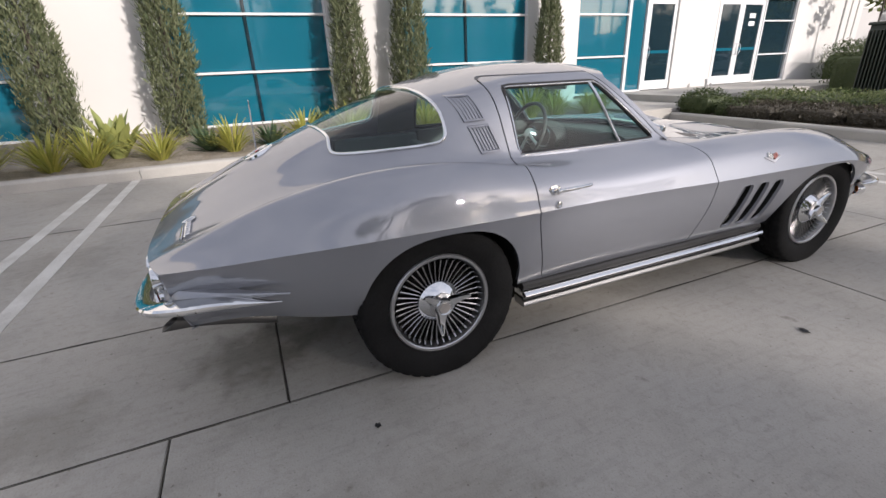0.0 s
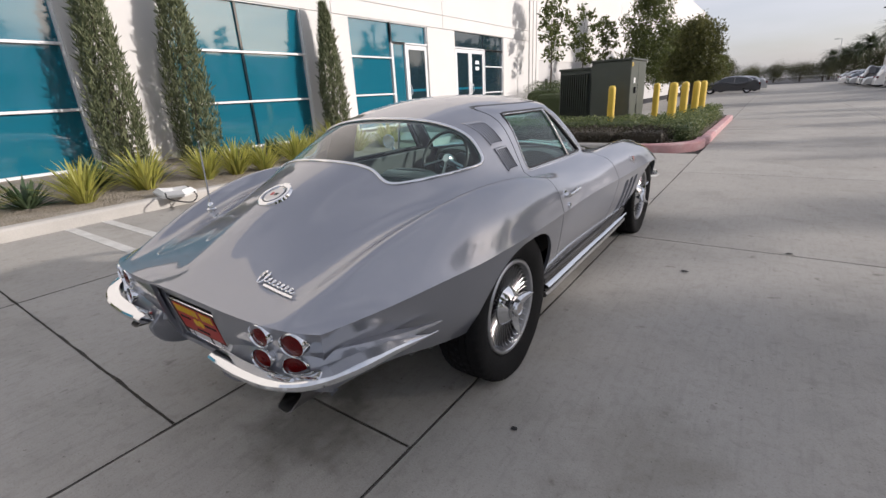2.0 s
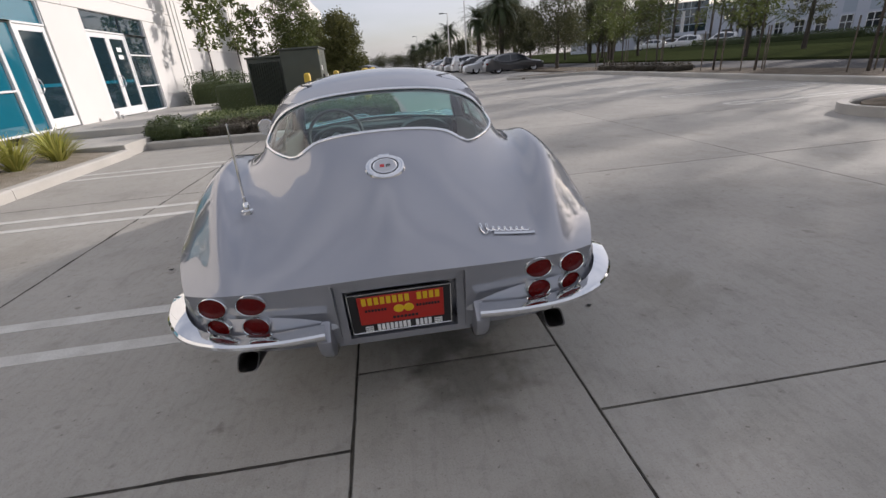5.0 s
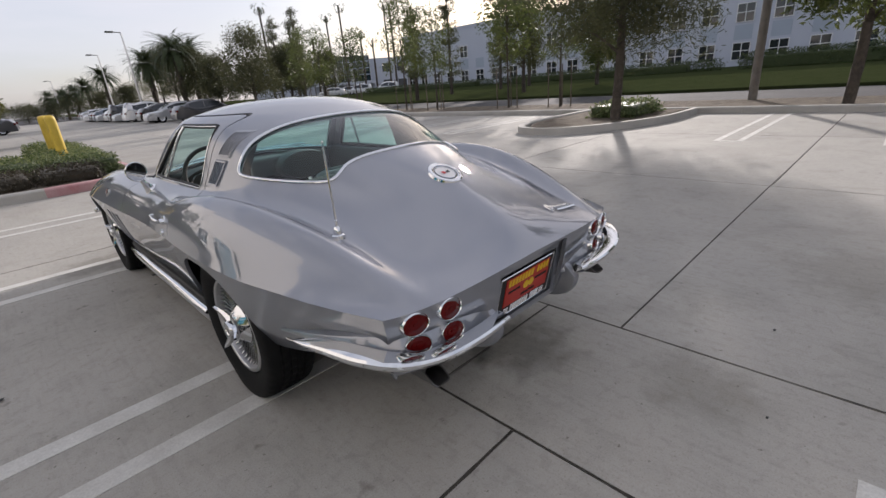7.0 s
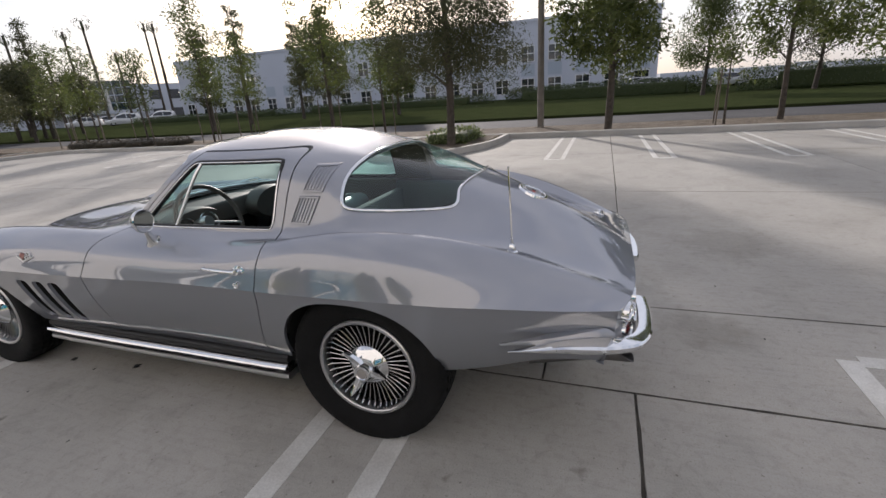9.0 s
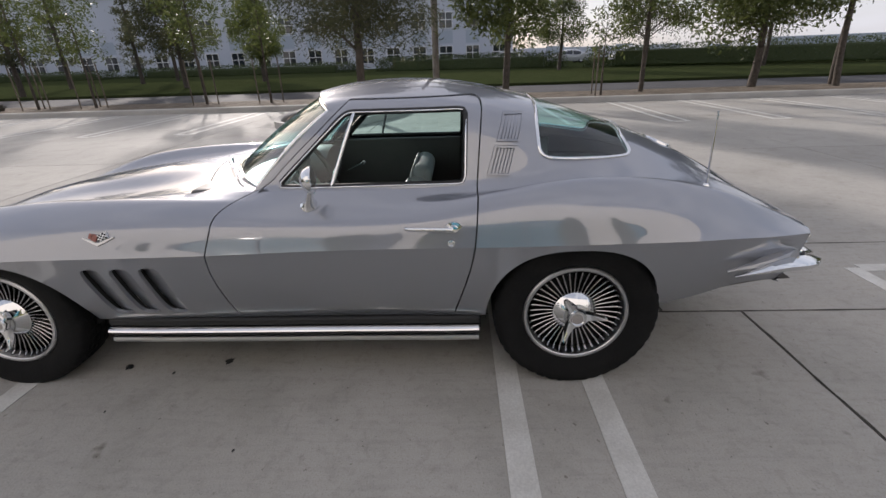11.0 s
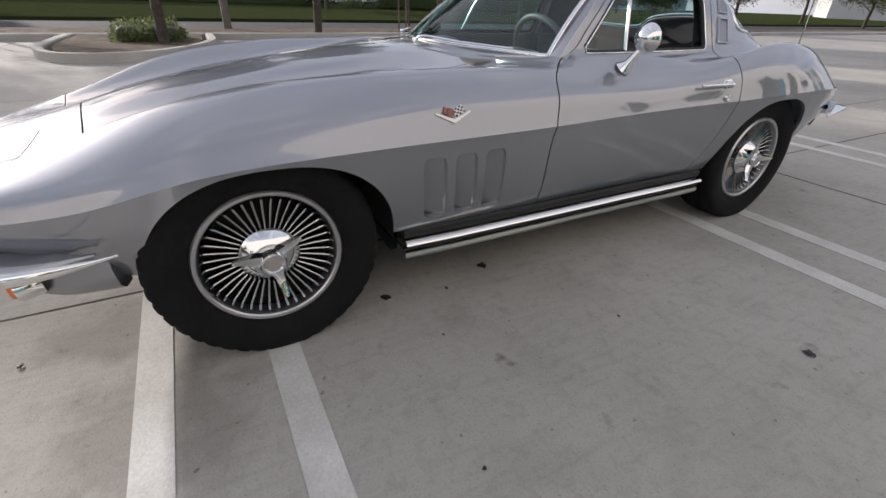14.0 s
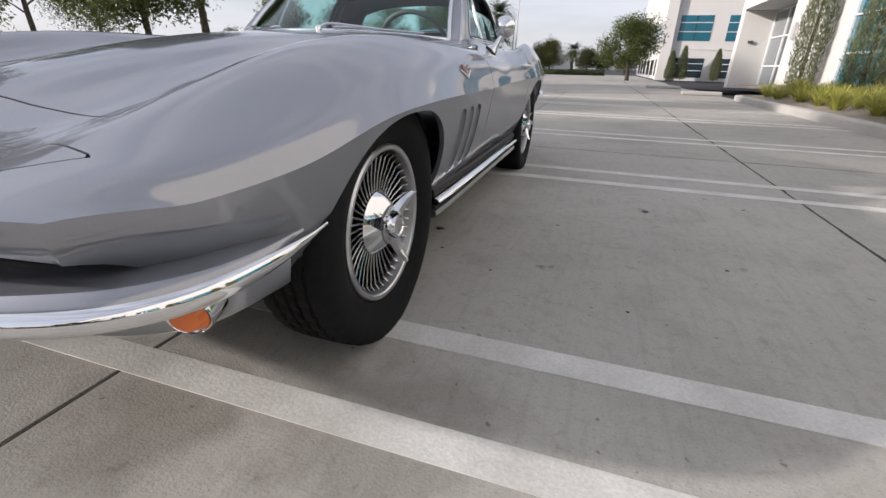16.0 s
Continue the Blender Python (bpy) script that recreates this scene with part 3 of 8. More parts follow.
SIDE_X = [
    guide([(-2.235, 0.43), (-2.1, 0.43), (-1.9, 0.445), (-1.7, 0.49), (-1.5, 0.55), (-1.3, 0.60), (-1.1, 0.638), (-0.88, 0.655), (-0.4, 0.67), (0.05, 0.655), (0.35, 0.57), (0.7, 0.48), (1.3, 0.43), (1.9, 0.38), (2.22, 0.355)]),
    guide([(-2.235, 0.49), (-2.1, 0.50), (-1.9, 0.53), (-1.7, 0.575), (-1.5, 0.615), (-1.3, 0.65), (-1.1, 0.68), (-0.88, 0.705), (-0.4, 0.705), (0.05, 0.69), (0.35, 0.63), (0.7, 0.565), (1.3, 0.525), (1.9, 0.465), (2.22, 0.43)]),
    guide([(-2.235, 0.545), (-2.1, 0.585), (-1.9, 0.628), (-1.7, 0.670), (-1.5, 0.703), (-1.3, 0.728), (-1.1, 0.752), (-0.88, 0.765), (-0.4, 0.755), (0.05, 0.735), (0.35, 0.70), (0.7, 0.672), (1.3, 0.635), (1.6, 0.612), (1.9, 0.575), (2.22, 0.53)]),
    guide([(-2.235, 0.605), (-2.1, 0.662), (-1.9, 0.728), (-1.7, 0.772), (-1.5, 0.808), (-1.2, 0.832), (-0.88, 0.832), (-0.4, 0.812), (0.05, 0.808), (0.35, 0.80), (0.7, 0.80), (1.3, 0.787), (1.6, 0.762), (1.9, 0.71), (2.12, 0.65), (2.22, 0.615)]),
    guide([(-2.235, 0.675), (-2.1, 0.75), (-1.9, 0.812), (-1.7, 0.850), (-1.5, 0.869), (-1.2, 0.878), (-0.88, 0.866), (-0.4, 0.846), (0.05, 0.848), (0.7, 0.866), (1.2, 0.872), (1.5, 0.857), (1.75, 0.832), (2.0, 0.782), (2.12, 0.738), (2.22, 0.68)]),
]
SIDE_Z = [
    guide([(-2.235, 0.639), (-2.1, 0.69), (-1.9, 0.762), (-1.7, 0.815), (-1.5, 0.85), (-1.3, 0.868), (-1.1, 0.872), (-0.88, 0.862), (-0.4, 0.852), (0.05, 0.852), (0.35, 0.828), (0.7, 0.782), (1.0, 0.752), (1.3, 0.71), (1.6, 0.655), (1.9, 0.60), (2.12, 0.575), (2.22, 0.557)]),
    guide([(-2.235, 0.637), (-2.1, 0.688), (-1.9, 0.758), (-1.7, 0.81), (-1.5, 0.842), (-1.3, 0.852), (-1.1, 0.85), (-0.88, 0.838), (-0.4, 0.832), (0.05, 0.836), (0.35, 0.828), (0.7, 0.798), (1.0, 0.775), (1.3, 0.735), (1.6, 0.678), (1.9, 0.612), (2.12, 0.577), (2.22, 0.557)]),
    guide([(-2.235, 0.635), (-2.1, 0.697), (-1.9, 0.785), (-1.7, 0.845), (-1.5, 0.883), (-1.3, 0.896), (-1.1, 0.888), (-0.88, 0.852), (-0.6, 0.808), (-0.3, 0.80), (0.05, 0.812), (0.35, 0.828), (0.7, 0.832), (1.0, 0.822), (1.3, 0.79), (1.6, 0.725), (1.9, 0.64), (2.12, 0.584), (2.22, 0.557)]),
    guide([(-2.235, 0.633), (-2.1, 0.668), (-1.9, 0.728), (-1.7, 0.775), (-1.5, 0.802), (-1.2, 0.81), (-0.88, 0.782), (-0.4, 0.745), (0.05, 0.752), (0.35, 0.765), (0.7, 0.768), (1.0, 0.757), (1.3, 0.732), (1.6, 0.68), (1.9, 0.618), (2.12, 0.577), (2.22, 0.557)]),
    guide([(-2.235, 0.632), (-2.1, 0.65), (-1.9, 0.668), (-1.6, 0.68), (-1.2, 0.68), (-0.88, 0.672), (-0.3, 0.662), (0.3, 0.65), (0.7, 0.650), (1.2, 0.643), (1.6, 0.612), (1.9, 0.578), (2.22, 0.552)]),
]
STEPS = (9, 8, 9, 5, 6, 7, 8)


def spline_section(ctrl, lo, hi):
    """Samples of the smooth line through ctrl[lo..hi], segment by segment."""
    out = []
    c = [Vector(p) for p in ctrl]
    for i in range(lo, hi):
        a, b = c[i], c[i + 1]
        z = c[i - 1] if i > lo else (Vector((-c[lo + 1].x, c[lo + 1].y)) if lo == 0 else a + (a - b))
        d = c[i + 2] if i + 2 <= hi else b + (b - a)
        t0, t1, t2, t3 = 0, 0, 0, 0
        t1 = max((a - z).length, 1e-4) ** 0.5
        t2 = t1 + max((b - a).length, 1e-4) ** 0.5
        t3 = t2 + max((d - b).length, 1e-4) ** 0.5
        for k in range(STEPS[i]):
            t = t1 + (t2 - t1) * k / STEPS[i]
            a1 = z * ((t1 - t) / t1) + a * (t / t1)
            a2 = a * ((t2 - t) / (t2 - t1)) + b * ((t - t1) / (t2 - t1))
            a3 = b * ((t3 - t) / (t3 - t2)) + d * ((t - t2) / (t3 - t2))
            b1 = a1 * ((t2 - t) / t2) + a2 * (t / t2)
            b2 = a2 * ((t3 - t) / (t3 - t1)) + a3 * ((t - t1) / (t3 - t1))
            out.append(b1 * ((t2 - t) / (t2 - t1)) + b2 * ((t - t1) / (t2 - t1)))
    return out


def bowed(t, x):
    """Where a point of section t and half width x lies along the car: nose and tail are round in plan."""
    if t < -1.5:
        return t + smooth_step(-1.5, -2.235, t) * (0.078 * (x / 0.685) ** 5 - 0.020)
    if t > 1.2:
        return t - 0.128 * (max(t - 1.3, 0) / 0.92) ** 1.6 - smooth_step(1.2, 2.22, t) * 0.10 * (x / 0.62) ** 2.6
    return t


def section(t, front):
    cx, cz = (FRONT_X, FRONT_Z) if front else (REAR_X, REAR_Z)
    def even(f):
        return 0.5 * f(t) + 0.25 * (f(t - 0.07) + f(t + 0.07)) if -2.0 < t < 2.0 else f(t)

    ctrl = [(even(cx[i]), even(cz[i])) for i in range(3)] + [(even(SIDE_X[i]), even(SIDE_Z[i])) for i in range(5)]
    if not front:
        dip = 0.011 * smooth_step(-1.25, -1.55, t) * smooth_step(-2.2, -2.0, t)
        ctrl[2] = (ctrl[2][0], ctrl[2][1] - 0.4 * dip)
        ctrl[3] = (ctrl[3][0], ctrl[3][1] - dip)
        ctrl[4] = (ctrl[4][0], ctrl[4][1] - dip)
    soft = 0.7 * smooth_step(1.25, 1.85, t) * smooth_step(2.21, 2.06, t)
    if front and soft > 0:
        # The crease melts into a rounded edge towards the nose.
        (x6, z6), (x7, z7) = ctrl[6], ctrl[7]
        ctrl[6] = (x6 + (x7 - 0.014 - x6) * soft, z6 + (z7 + 0.026 - z6) * soft)
        ctrl[7] = (x7, z7 - 0.024 * soft)
    whole = spline_section(ctrl, 0, 7)
    parts = spline_section(ctrl, 0, 3) + spline_section(ctrl, 3, 7)
    w = smooth_step(0.28, 0.55, t) if front else smooth_step(-0.86, -1.0, t)
    pts = [a * w + b * (1 - w) for a, b in zip(whole, parts)] + [Vector(ctrl[7])]
    return [Vector((p.x, bowed(t, p.x), p.y)) for p in pts]


def skin(t0, t1, n, front):
    rows = [section(t0 + (t1 - t0) * i / n, front) for i in range(n + 1)]
    cols = len(rows[0])
    verts = [v for r in rows for v in r]
    polys = [[i * cols + j, i * cols + j + 1, (i + 1) * cols + j + 1, (i + 1) * cols + j] for i in range(n) for j in range(cols - 1)]
    return verts, polys, cols


def pillar(z):
    """The windscreen's side edge, seen from the side."""
    return 0.085 - (z - 0.85) * 1.06


DOOR_FRONT = guide([(0.2, 0.185), (0.34, 0.20), (0.48, 0.225), (0.65, 0.232), (0.74, 0.21), (0.82, 0.15), (0.86, 0.05), (0.92, -0.03), (1.0, -0.115), (1.1, -0.225), (1.2, -0.33)])
DOOR_REAR = guide([(0.2, -0.70), (0.34, -0.735), (0.48, -0.775), (0.62, -0.81), (0.75, -0.825), (0.88, -0.835), (1.0, -0.845), (1.1, -0.855), (1.2, -0.87)])


def soft_max(*v, r=0.03):
    """The largest of the values, with the corner between two of them rounded."""
    m = max(v)
    return m + r * math.log(sum(math.exp((a - m) / r) for a in v)) if r else m


def in_door(p):
    return max(p.y - DOOR_FRONT(p.z), soft_max(DOOR_REAR(p.z) - p.y, p.z - 1.182, r=0.020), 0.325 - p.z)


def in_side_window(p):
    return soft_max(p.y - (pillar(p.z) - 0.085), (-0.785 - (p.z - 0.86) * 0.03) - p.y, p.z - 1.137, 0.864 - p.z, r=0.009)


def in_backlight(p):
    tail = -1.552 + 0.032 * smooth_step(0.0, 0.30, abs(p.x)) - 0.036 * smooth_step(0.28, 0.42, abs(p.x))
    return soft_max(p.y - (-1.085 - 0.03 * max(0, 1 - (p.x / 0.5) ** 2)), tail - p.y, 0.938 + 0.082 * (p.y + 1.14) - p.z, r=0.022)


def in_rear_arch(p):
    return (abs(p.y + 1.215) / 0.352) ** 2.5 + (max(p.z - 0.27, 0) / 0.385) ** 2.5 - 1


def in_front_arch(p):
    return (abs(p.y - 1.20) / 0.372) ** 2.4 + (max(p.z - 0.25, 0) / 0.380) ** 2.4 - 1


def screen_edge(p):
    """Below zero in front of the windscreen's upper and side edges."""
    if p.z > 1.135:
        return (-0.095 - 0.13 * (p.x / 0.5) ** 2) - p.y
    return pillar(p.z) - p.y


def cowl_edge(p):
    """Below zero behind the windscreen's foot."""
    return p.y - (0.365 - 0.29 * (p.x / 0.60) ** 2)


# Upper skin.
av, ap, _ = skin(-2.235, 0.12, 150, False)
fv, fp, _ = skin(0.12 - 6 * 2.1 / 134, 2.22, 140, True)
_, keep = split(av, [p for p in ap if any(av[i].x < SIDE_X[0](av[i].y) - 0.001 or av[i].y < -0.9 for i in p)], screen_edge)
side_a = [p for p in ap if not any(av[i].x < SIDE_X[0](av[i].y) - 0.001 or av[i].y < -0.9 for i in p)]
_, hood = split(fv, [p for p in fp if any(fv[i].x < SIDE_X[0](fv[i].y) - 0.001 for i in p) and min(fv[i].y for i in p) < 0.7], cowl_edge)
fore = [p for p in fp if not (any(fv[i].x < SIDE_X[0](fv[i].y) - 0.001 for i in p) and min(fv[i].y for i in p) < 0.7)]
fore = [p for p in fore if all(fv[i].y > 0.1199 for i in p)]

# Back window, side windows and doors come out of the rear skin.
glass_back, keep = split(av, keep, in_backlight)
rear_all = keep + side_a
GAP = 0.0028
door_a, body_a = split(av, rear_all, lambda p: in_door(p) + GAP)
_, body_a = split(av, body_a, lambda p: in_door(p) - GAP)
glass_side, door_a = split(av, door_a, in_side_window)
door_f, body_f = split(fv, fore + hood, lambda p: in_door(p) + GAP)
_, body_f = split(fv, body_f, lambda p: in_door(p) - GAP)


# Lower skin: hangs from the crease round nose, side and tail.
def lower_skin():
    nose = section(2.22, True)
    tail = section(-2.235, False)
    path = list(nose) + [section(2.22 - 4.455 * i / 220, 2.22 - 4.455 * i / 220 > 0.12)[-1] for i in range(1, 220)] + list(reversed(tail))
    foot = guide([(-2.24, 0.385), (-2.1, 0.405), (-1.95, 0.41), (-1.8, 0.385), (-1.55, 0.355), (-1.4, 0.335), (-1.1, 0.322), (-0.8, 0.318), (0.8, 0.318), (1.3, 0.318), (1.6, 0.32), (1.9, 0.40), (2.22, 0.42)])
    tuck = guide([(-2.24, 0.06), (-2.0, 0.085), (-1.6, 0.10), (-1.0, 0.10), (0.8, 0.105), (1.4, 0.115), (1.8, 0.115), (2.22, 0.12)])
    roll = guide([(0, 0), (0.08, 0.06), (0.25, 0.16), (0.5, 0.35), (0.75, 0.62), (1, 1)])
    n = len(path)
    verts, rows = [], 18
    for i, p in enumerate(path):
        a, b = path[max(i - 2, 0)], path[min(i + 2, n - 1)]
        d = Vector((b.x - a.x, b.y - a.y, 0)).normalized()
        out = Vector((-d.y, d.x, 0))
        if p.x < 1e-4:
            out.x = 0
        for k in range(rows + 1):
            q = k / rows
            nose = smooth_step(1.30, 1.85, p.y)
            v = p - out * (tuck(p.y) * (roll(q) * (1 - nose) + q ** 2.0 * nose))
            verts.append(Vector((max(v.x, 0.0) if p.x > 1e-4 else 0.0, v.y, p.z + (foot(p.y) - p.z) * q)))
    polys = [[i * (rows + 1) + k, (i + 1) * (rows + 1) + k, (i + 1) * (rows + 1) + k + 1, i * (rows + 1) + k + 1] for i in range(n - 1) for k in range(rows)]
    return verts, polys


lv, lp = lower_skin()
for arch in (in_rear_arch, in_front_arch):
    _, lp = split(lv, lp, arch)
    _, body_a = split(av, body_a, lambda p: arch(p) if p.z < 0.7 and p.x > 0.7 else 1.0)
    _, body_f = split(fv, body_f, lambda p: arch(p) if p.z < 0.7 and p.x > 0.7 else 1.0)


def in_slot(p):
    """The three slanted louvres behind the front wheel."""
    best = 9.0
    for k in range(3):
        c = 0.700 - 0.118 * k
        y = p.y - (c + (p.z - 0.478) * 0.16)
        best = min(best, soft_max(abs(y) - 0.043, abs(p.z - 0.478) - 0.122, r=0.012))
    return best


door_l, body_l = split(lv, lp, lambda p: in_door(p) + GAP)
_, body_l = split(lv, body_l, lambda p: in_door(p) - GAP)
_, body_l = split(lv, body_l, lambda p: in_slot(p) if p.x > 0.6 else 1.0)


def in_grille(p):
    return soft_max(abs(p.x) - 0.68, p.z - 0.520 + 0.03 * (p.x / 0.64) ** 6, 0.40 - p.z, 1.78 - p.y, r=0.010)


_, body_l = split(lv, body_l, in_grille)


def in_hood(p):
    return soft_max(p.x - (0.515 - 0.055 * (p.y - 0.4)), p.y - (1.70 - 0.10 * p.x), (0.47 - 0.12 * (p.x / 0.5) ** 2) - p.y, r=0.012)


def in_lamp_lid(p):
    """The turning lid over a hidden headlamp."""
    return max(1.805 + 0.10 * (p.x - 0.20) - p.y, p.x - 0.622 + (p.y - 1.85) * 1.25, 0.16 - p.x) if p.z > 0.5 else 1.0


hood_p, body_f = split(fv, body_f, lambda p: in_hood(p) + GAP)
_, body_f = split(fv, body_f, lambda p: in_hood(p) - GAP)
lid_p, body_f = split(fv, body_f, lambda p: in_lamp_lid(p) + GAP * 0.7)
_, body_f = split(fv, body_f, lambda p: in_lamp_lid(p) - GAP * 0.7)
inset, body_l = split(lv, body_l, lambda p: max(p.x - 0.215, p.y + 2.0, p.z - 0.632))
shell("hood", fv, hood_p, PAINT, car, "silver hood with a raised centre bulge")
for sg in (1, -1):
    lv2 = [Vector((v.x * sg, v.y, v.z)) for v in fv]
    shell("headlamp_lid", lv2, [q if sg > 0 else q[::-1] for q in lid_p], PAINT, car, mirror=False)
iv = [v + Vector((0, 0.078, 0)) for v in lv]
shell("plate_panel", iv, inset, PAINT, car, rim=0)
lining = [q for q in body_a if min(av[i].z for i in q) > 0.95 and max(av[i].y for i in q) > -1.12]
shell("headliner", av, lining, LINER, car, "grey headliner", rim=0, push=-0.02)
body = shell("body_shell", av, body_a, PAINT, car, "silver metallic fibreglass body")
for nm, vv, pp in (("front_clip", fv, body_f), ("lower_body", lv, body_l)):
    shell(nm, vv, pp, PAINT, car)


def door_mesh(sign):
    """One door: upper skin, lower skin and window frame together."""
    verts, polys = [], []
    for vv, pp in ((av, door_a), (fv, door_f), (lv, door_l)):
        base = len(verts)
        used = {i: k + base for k, i in enumerate(sorted({i for p in pp for i in p}))}
        verts += [Vector((vv[i].x * sign, vv[i].y, vv[i].z)) for i in sorted(used)]
        polys += [[used[i] for i in (p if sign > 0 else p[::-1])] for p in pp]
    return shell("door", verts, polys, PAINT, car, mirror=False)


door_right, door_left = door_mesh(1), door_mesh(-1)
shell("rear_window", av, glass_back, GLASS, car, "wrap-around tinted rear window", rim=0, push=-0.004)
vr = [Vector((v.x - 0.012, v.y, v.z)) for v in av]
shell("door_glass", vr, glass_side, GLASS, door_right, "raised door glass", mirror=False, rim=0)
wing, _ = split(av, glass_side, lambda p: (-0.245 - (p.z - 0.864) * 0.34) - p.y)
vl = [Vector((-(v.x - 0.012), v.y, v.z)) for v in av]
shell("vent_wing_glass", vl, [p[::-1] for p in wing], GLASS, door_left, mirror=False, rim=0)
for g in [o for o in bpy.data.objects if "glass" in o.name or "rear_window" in o.name]:
    g.visible_shadow = False


# Windscreen between its foot and its top edge.
def windscreen():
    bm = bmesh.new()
    rows, cols = 10, 28
    grid = []
    for i in range(rows + 1):
        u = i / rows
        row = []
        for j in range(cols + 1):
            s = -1 + 2 * j / cols
            foot = Vector((0.585 * s, 0.365 - 0.275 * s * s, 0.868 - 0.02 * s * s))
            head = Vector((0.50 * s, -0.095 - 0.13 * s * s, 1.183 - 0.045 * s * s))
            p = foot.lerp(head, u)
            p.y += 0.05 * u * (1 - u) * (1 - 0.3 * s * s)
            p.z += 0.05 * u * (1 - u)
            row.append(bm.verts.new(p))
        grid.append(row)
    for i in range(rows):
        for j in range(cols):
            bm.faces.new((grid[i][j], grid[i][j + 1], grid[i + 1][j + 1], grid[i + 1][j]))
    edge = [v.co.copy() for v in grid[0]] + [r[-1].co.copy() for r in grid[1:]] + [v.co.copy() for v in reversed(grid[-1][:-1])] + [r[0].co.copy() for r in reversed(grid[1:-1])]
    return bm, edge


bm, screen_line = windscreen()
ws = part("windscreen", bm, GLASS, car, "curved clear windscreen", smooth=60)
ws.visible_shadow = False


def both(build, name, mat, parent=car, label="", smooth=40):
    """A part on the right side and its mirror image on the left."""
    obs = []
    for sg in (1, -1):
        bm = bmesh.new()
        build(bm)
        if sg < 0:
            for v in bm.verts:
                v.co.x = -v.co.x
        obs.append(part(name, bm, mat, parent if not isinstance(parent, tuple) else parent[0 if sg > 0 else 1], label, smooth=smooth))
    return obs


def side_x(y, z, front=False):
    """Half width of the upper skin at a height."""
    sec = section(y, front)
    best = sec[-1].x
    for a, b in zip(sec[8:], sec[9:]):
        if min(a.z, b.z) <= z <= max(a.z, b.z) and abs(a.z - b.z) > 1e-6:
            best = a.x + (b.x - a.x) * (z - a.z) / (b.z - a.z)
    return best


def top_z(x, y, front=False):
    """Height of the upper skin at a half width."""
    t = y
    for _ in range(4):
        t += y - bowed(t, abs(x))
    sec = section(t, front)
    for a, b in zip(sec, sec[1:]):
        if a.x <= abs(x) <= b.x:
            return a.z + (b.z - a.z) * (abs(x) - a.x) / max(b.x - a.x, 1e-6)
    return sec[-1].z


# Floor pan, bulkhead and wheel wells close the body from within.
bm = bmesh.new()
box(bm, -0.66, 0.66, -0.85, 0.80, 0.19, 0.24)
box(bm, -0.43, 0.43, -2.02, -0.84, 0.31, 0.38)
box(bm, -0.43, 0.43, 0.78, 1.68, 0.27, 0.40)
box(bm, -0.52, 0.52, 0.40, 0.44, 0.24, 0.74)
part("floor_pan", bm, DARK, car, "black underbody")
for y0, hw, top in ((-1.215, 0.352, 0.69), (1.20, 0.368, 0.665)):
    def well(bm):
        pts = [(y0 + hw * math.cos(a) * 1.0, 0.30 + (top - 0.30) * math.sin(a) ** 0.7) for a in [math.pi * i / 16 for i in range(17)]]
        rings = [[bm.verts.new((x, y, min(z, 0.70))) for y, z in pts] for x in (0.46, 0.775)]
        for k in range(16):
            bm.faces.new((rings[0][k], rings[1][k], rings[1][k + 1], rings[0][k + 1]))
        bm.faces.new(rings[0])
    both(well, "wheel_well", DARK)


# Wheels.
def tyre_mesh(bm, m):
    half = [(0.212, 0.070), (0.226, 0.086), (0.268, 0.102), (0.305, 0.105), (0.325, 0.100), (0.334, 0.093)]
    tread = [(0.339, 0.082), (0.3415, 0.052), (0.334, 0.0495), (0.334, 0.0435), (0.342, 0.041), (0.342, 0.019), (0.334, 0.0165), (0.334, 0.0105), (0.342, 0.008)]
    prof = half + tread + [(r, -h) for r, h in reversed(tread)] + [(r, -h) for r, h in reversed(half)]
    lathe(bm, prof, 168, m)
    for v in bm.verts:
        p = m.inverted() @ v.co
        r = math.hypot(p.x, p.y)
        a = math.atan2(p.y, p.x) / (2 * math.pi) * 168
        if r > 0.330 and round(a + abs(p.z) * 55) % 4 == 0:
            k = (r - 0.0065) / r
            v.co = m @ Vector((p.x * k, p.y * k, p.z))


def wheel(loc, sign, turn):
    w = new("wheel")
    w.parent = car
    w.matrix_basis = pose(*loc, 0, 90 * sign, 0)
    return w


WHEEL_MESH = {}


HUB = 0.330


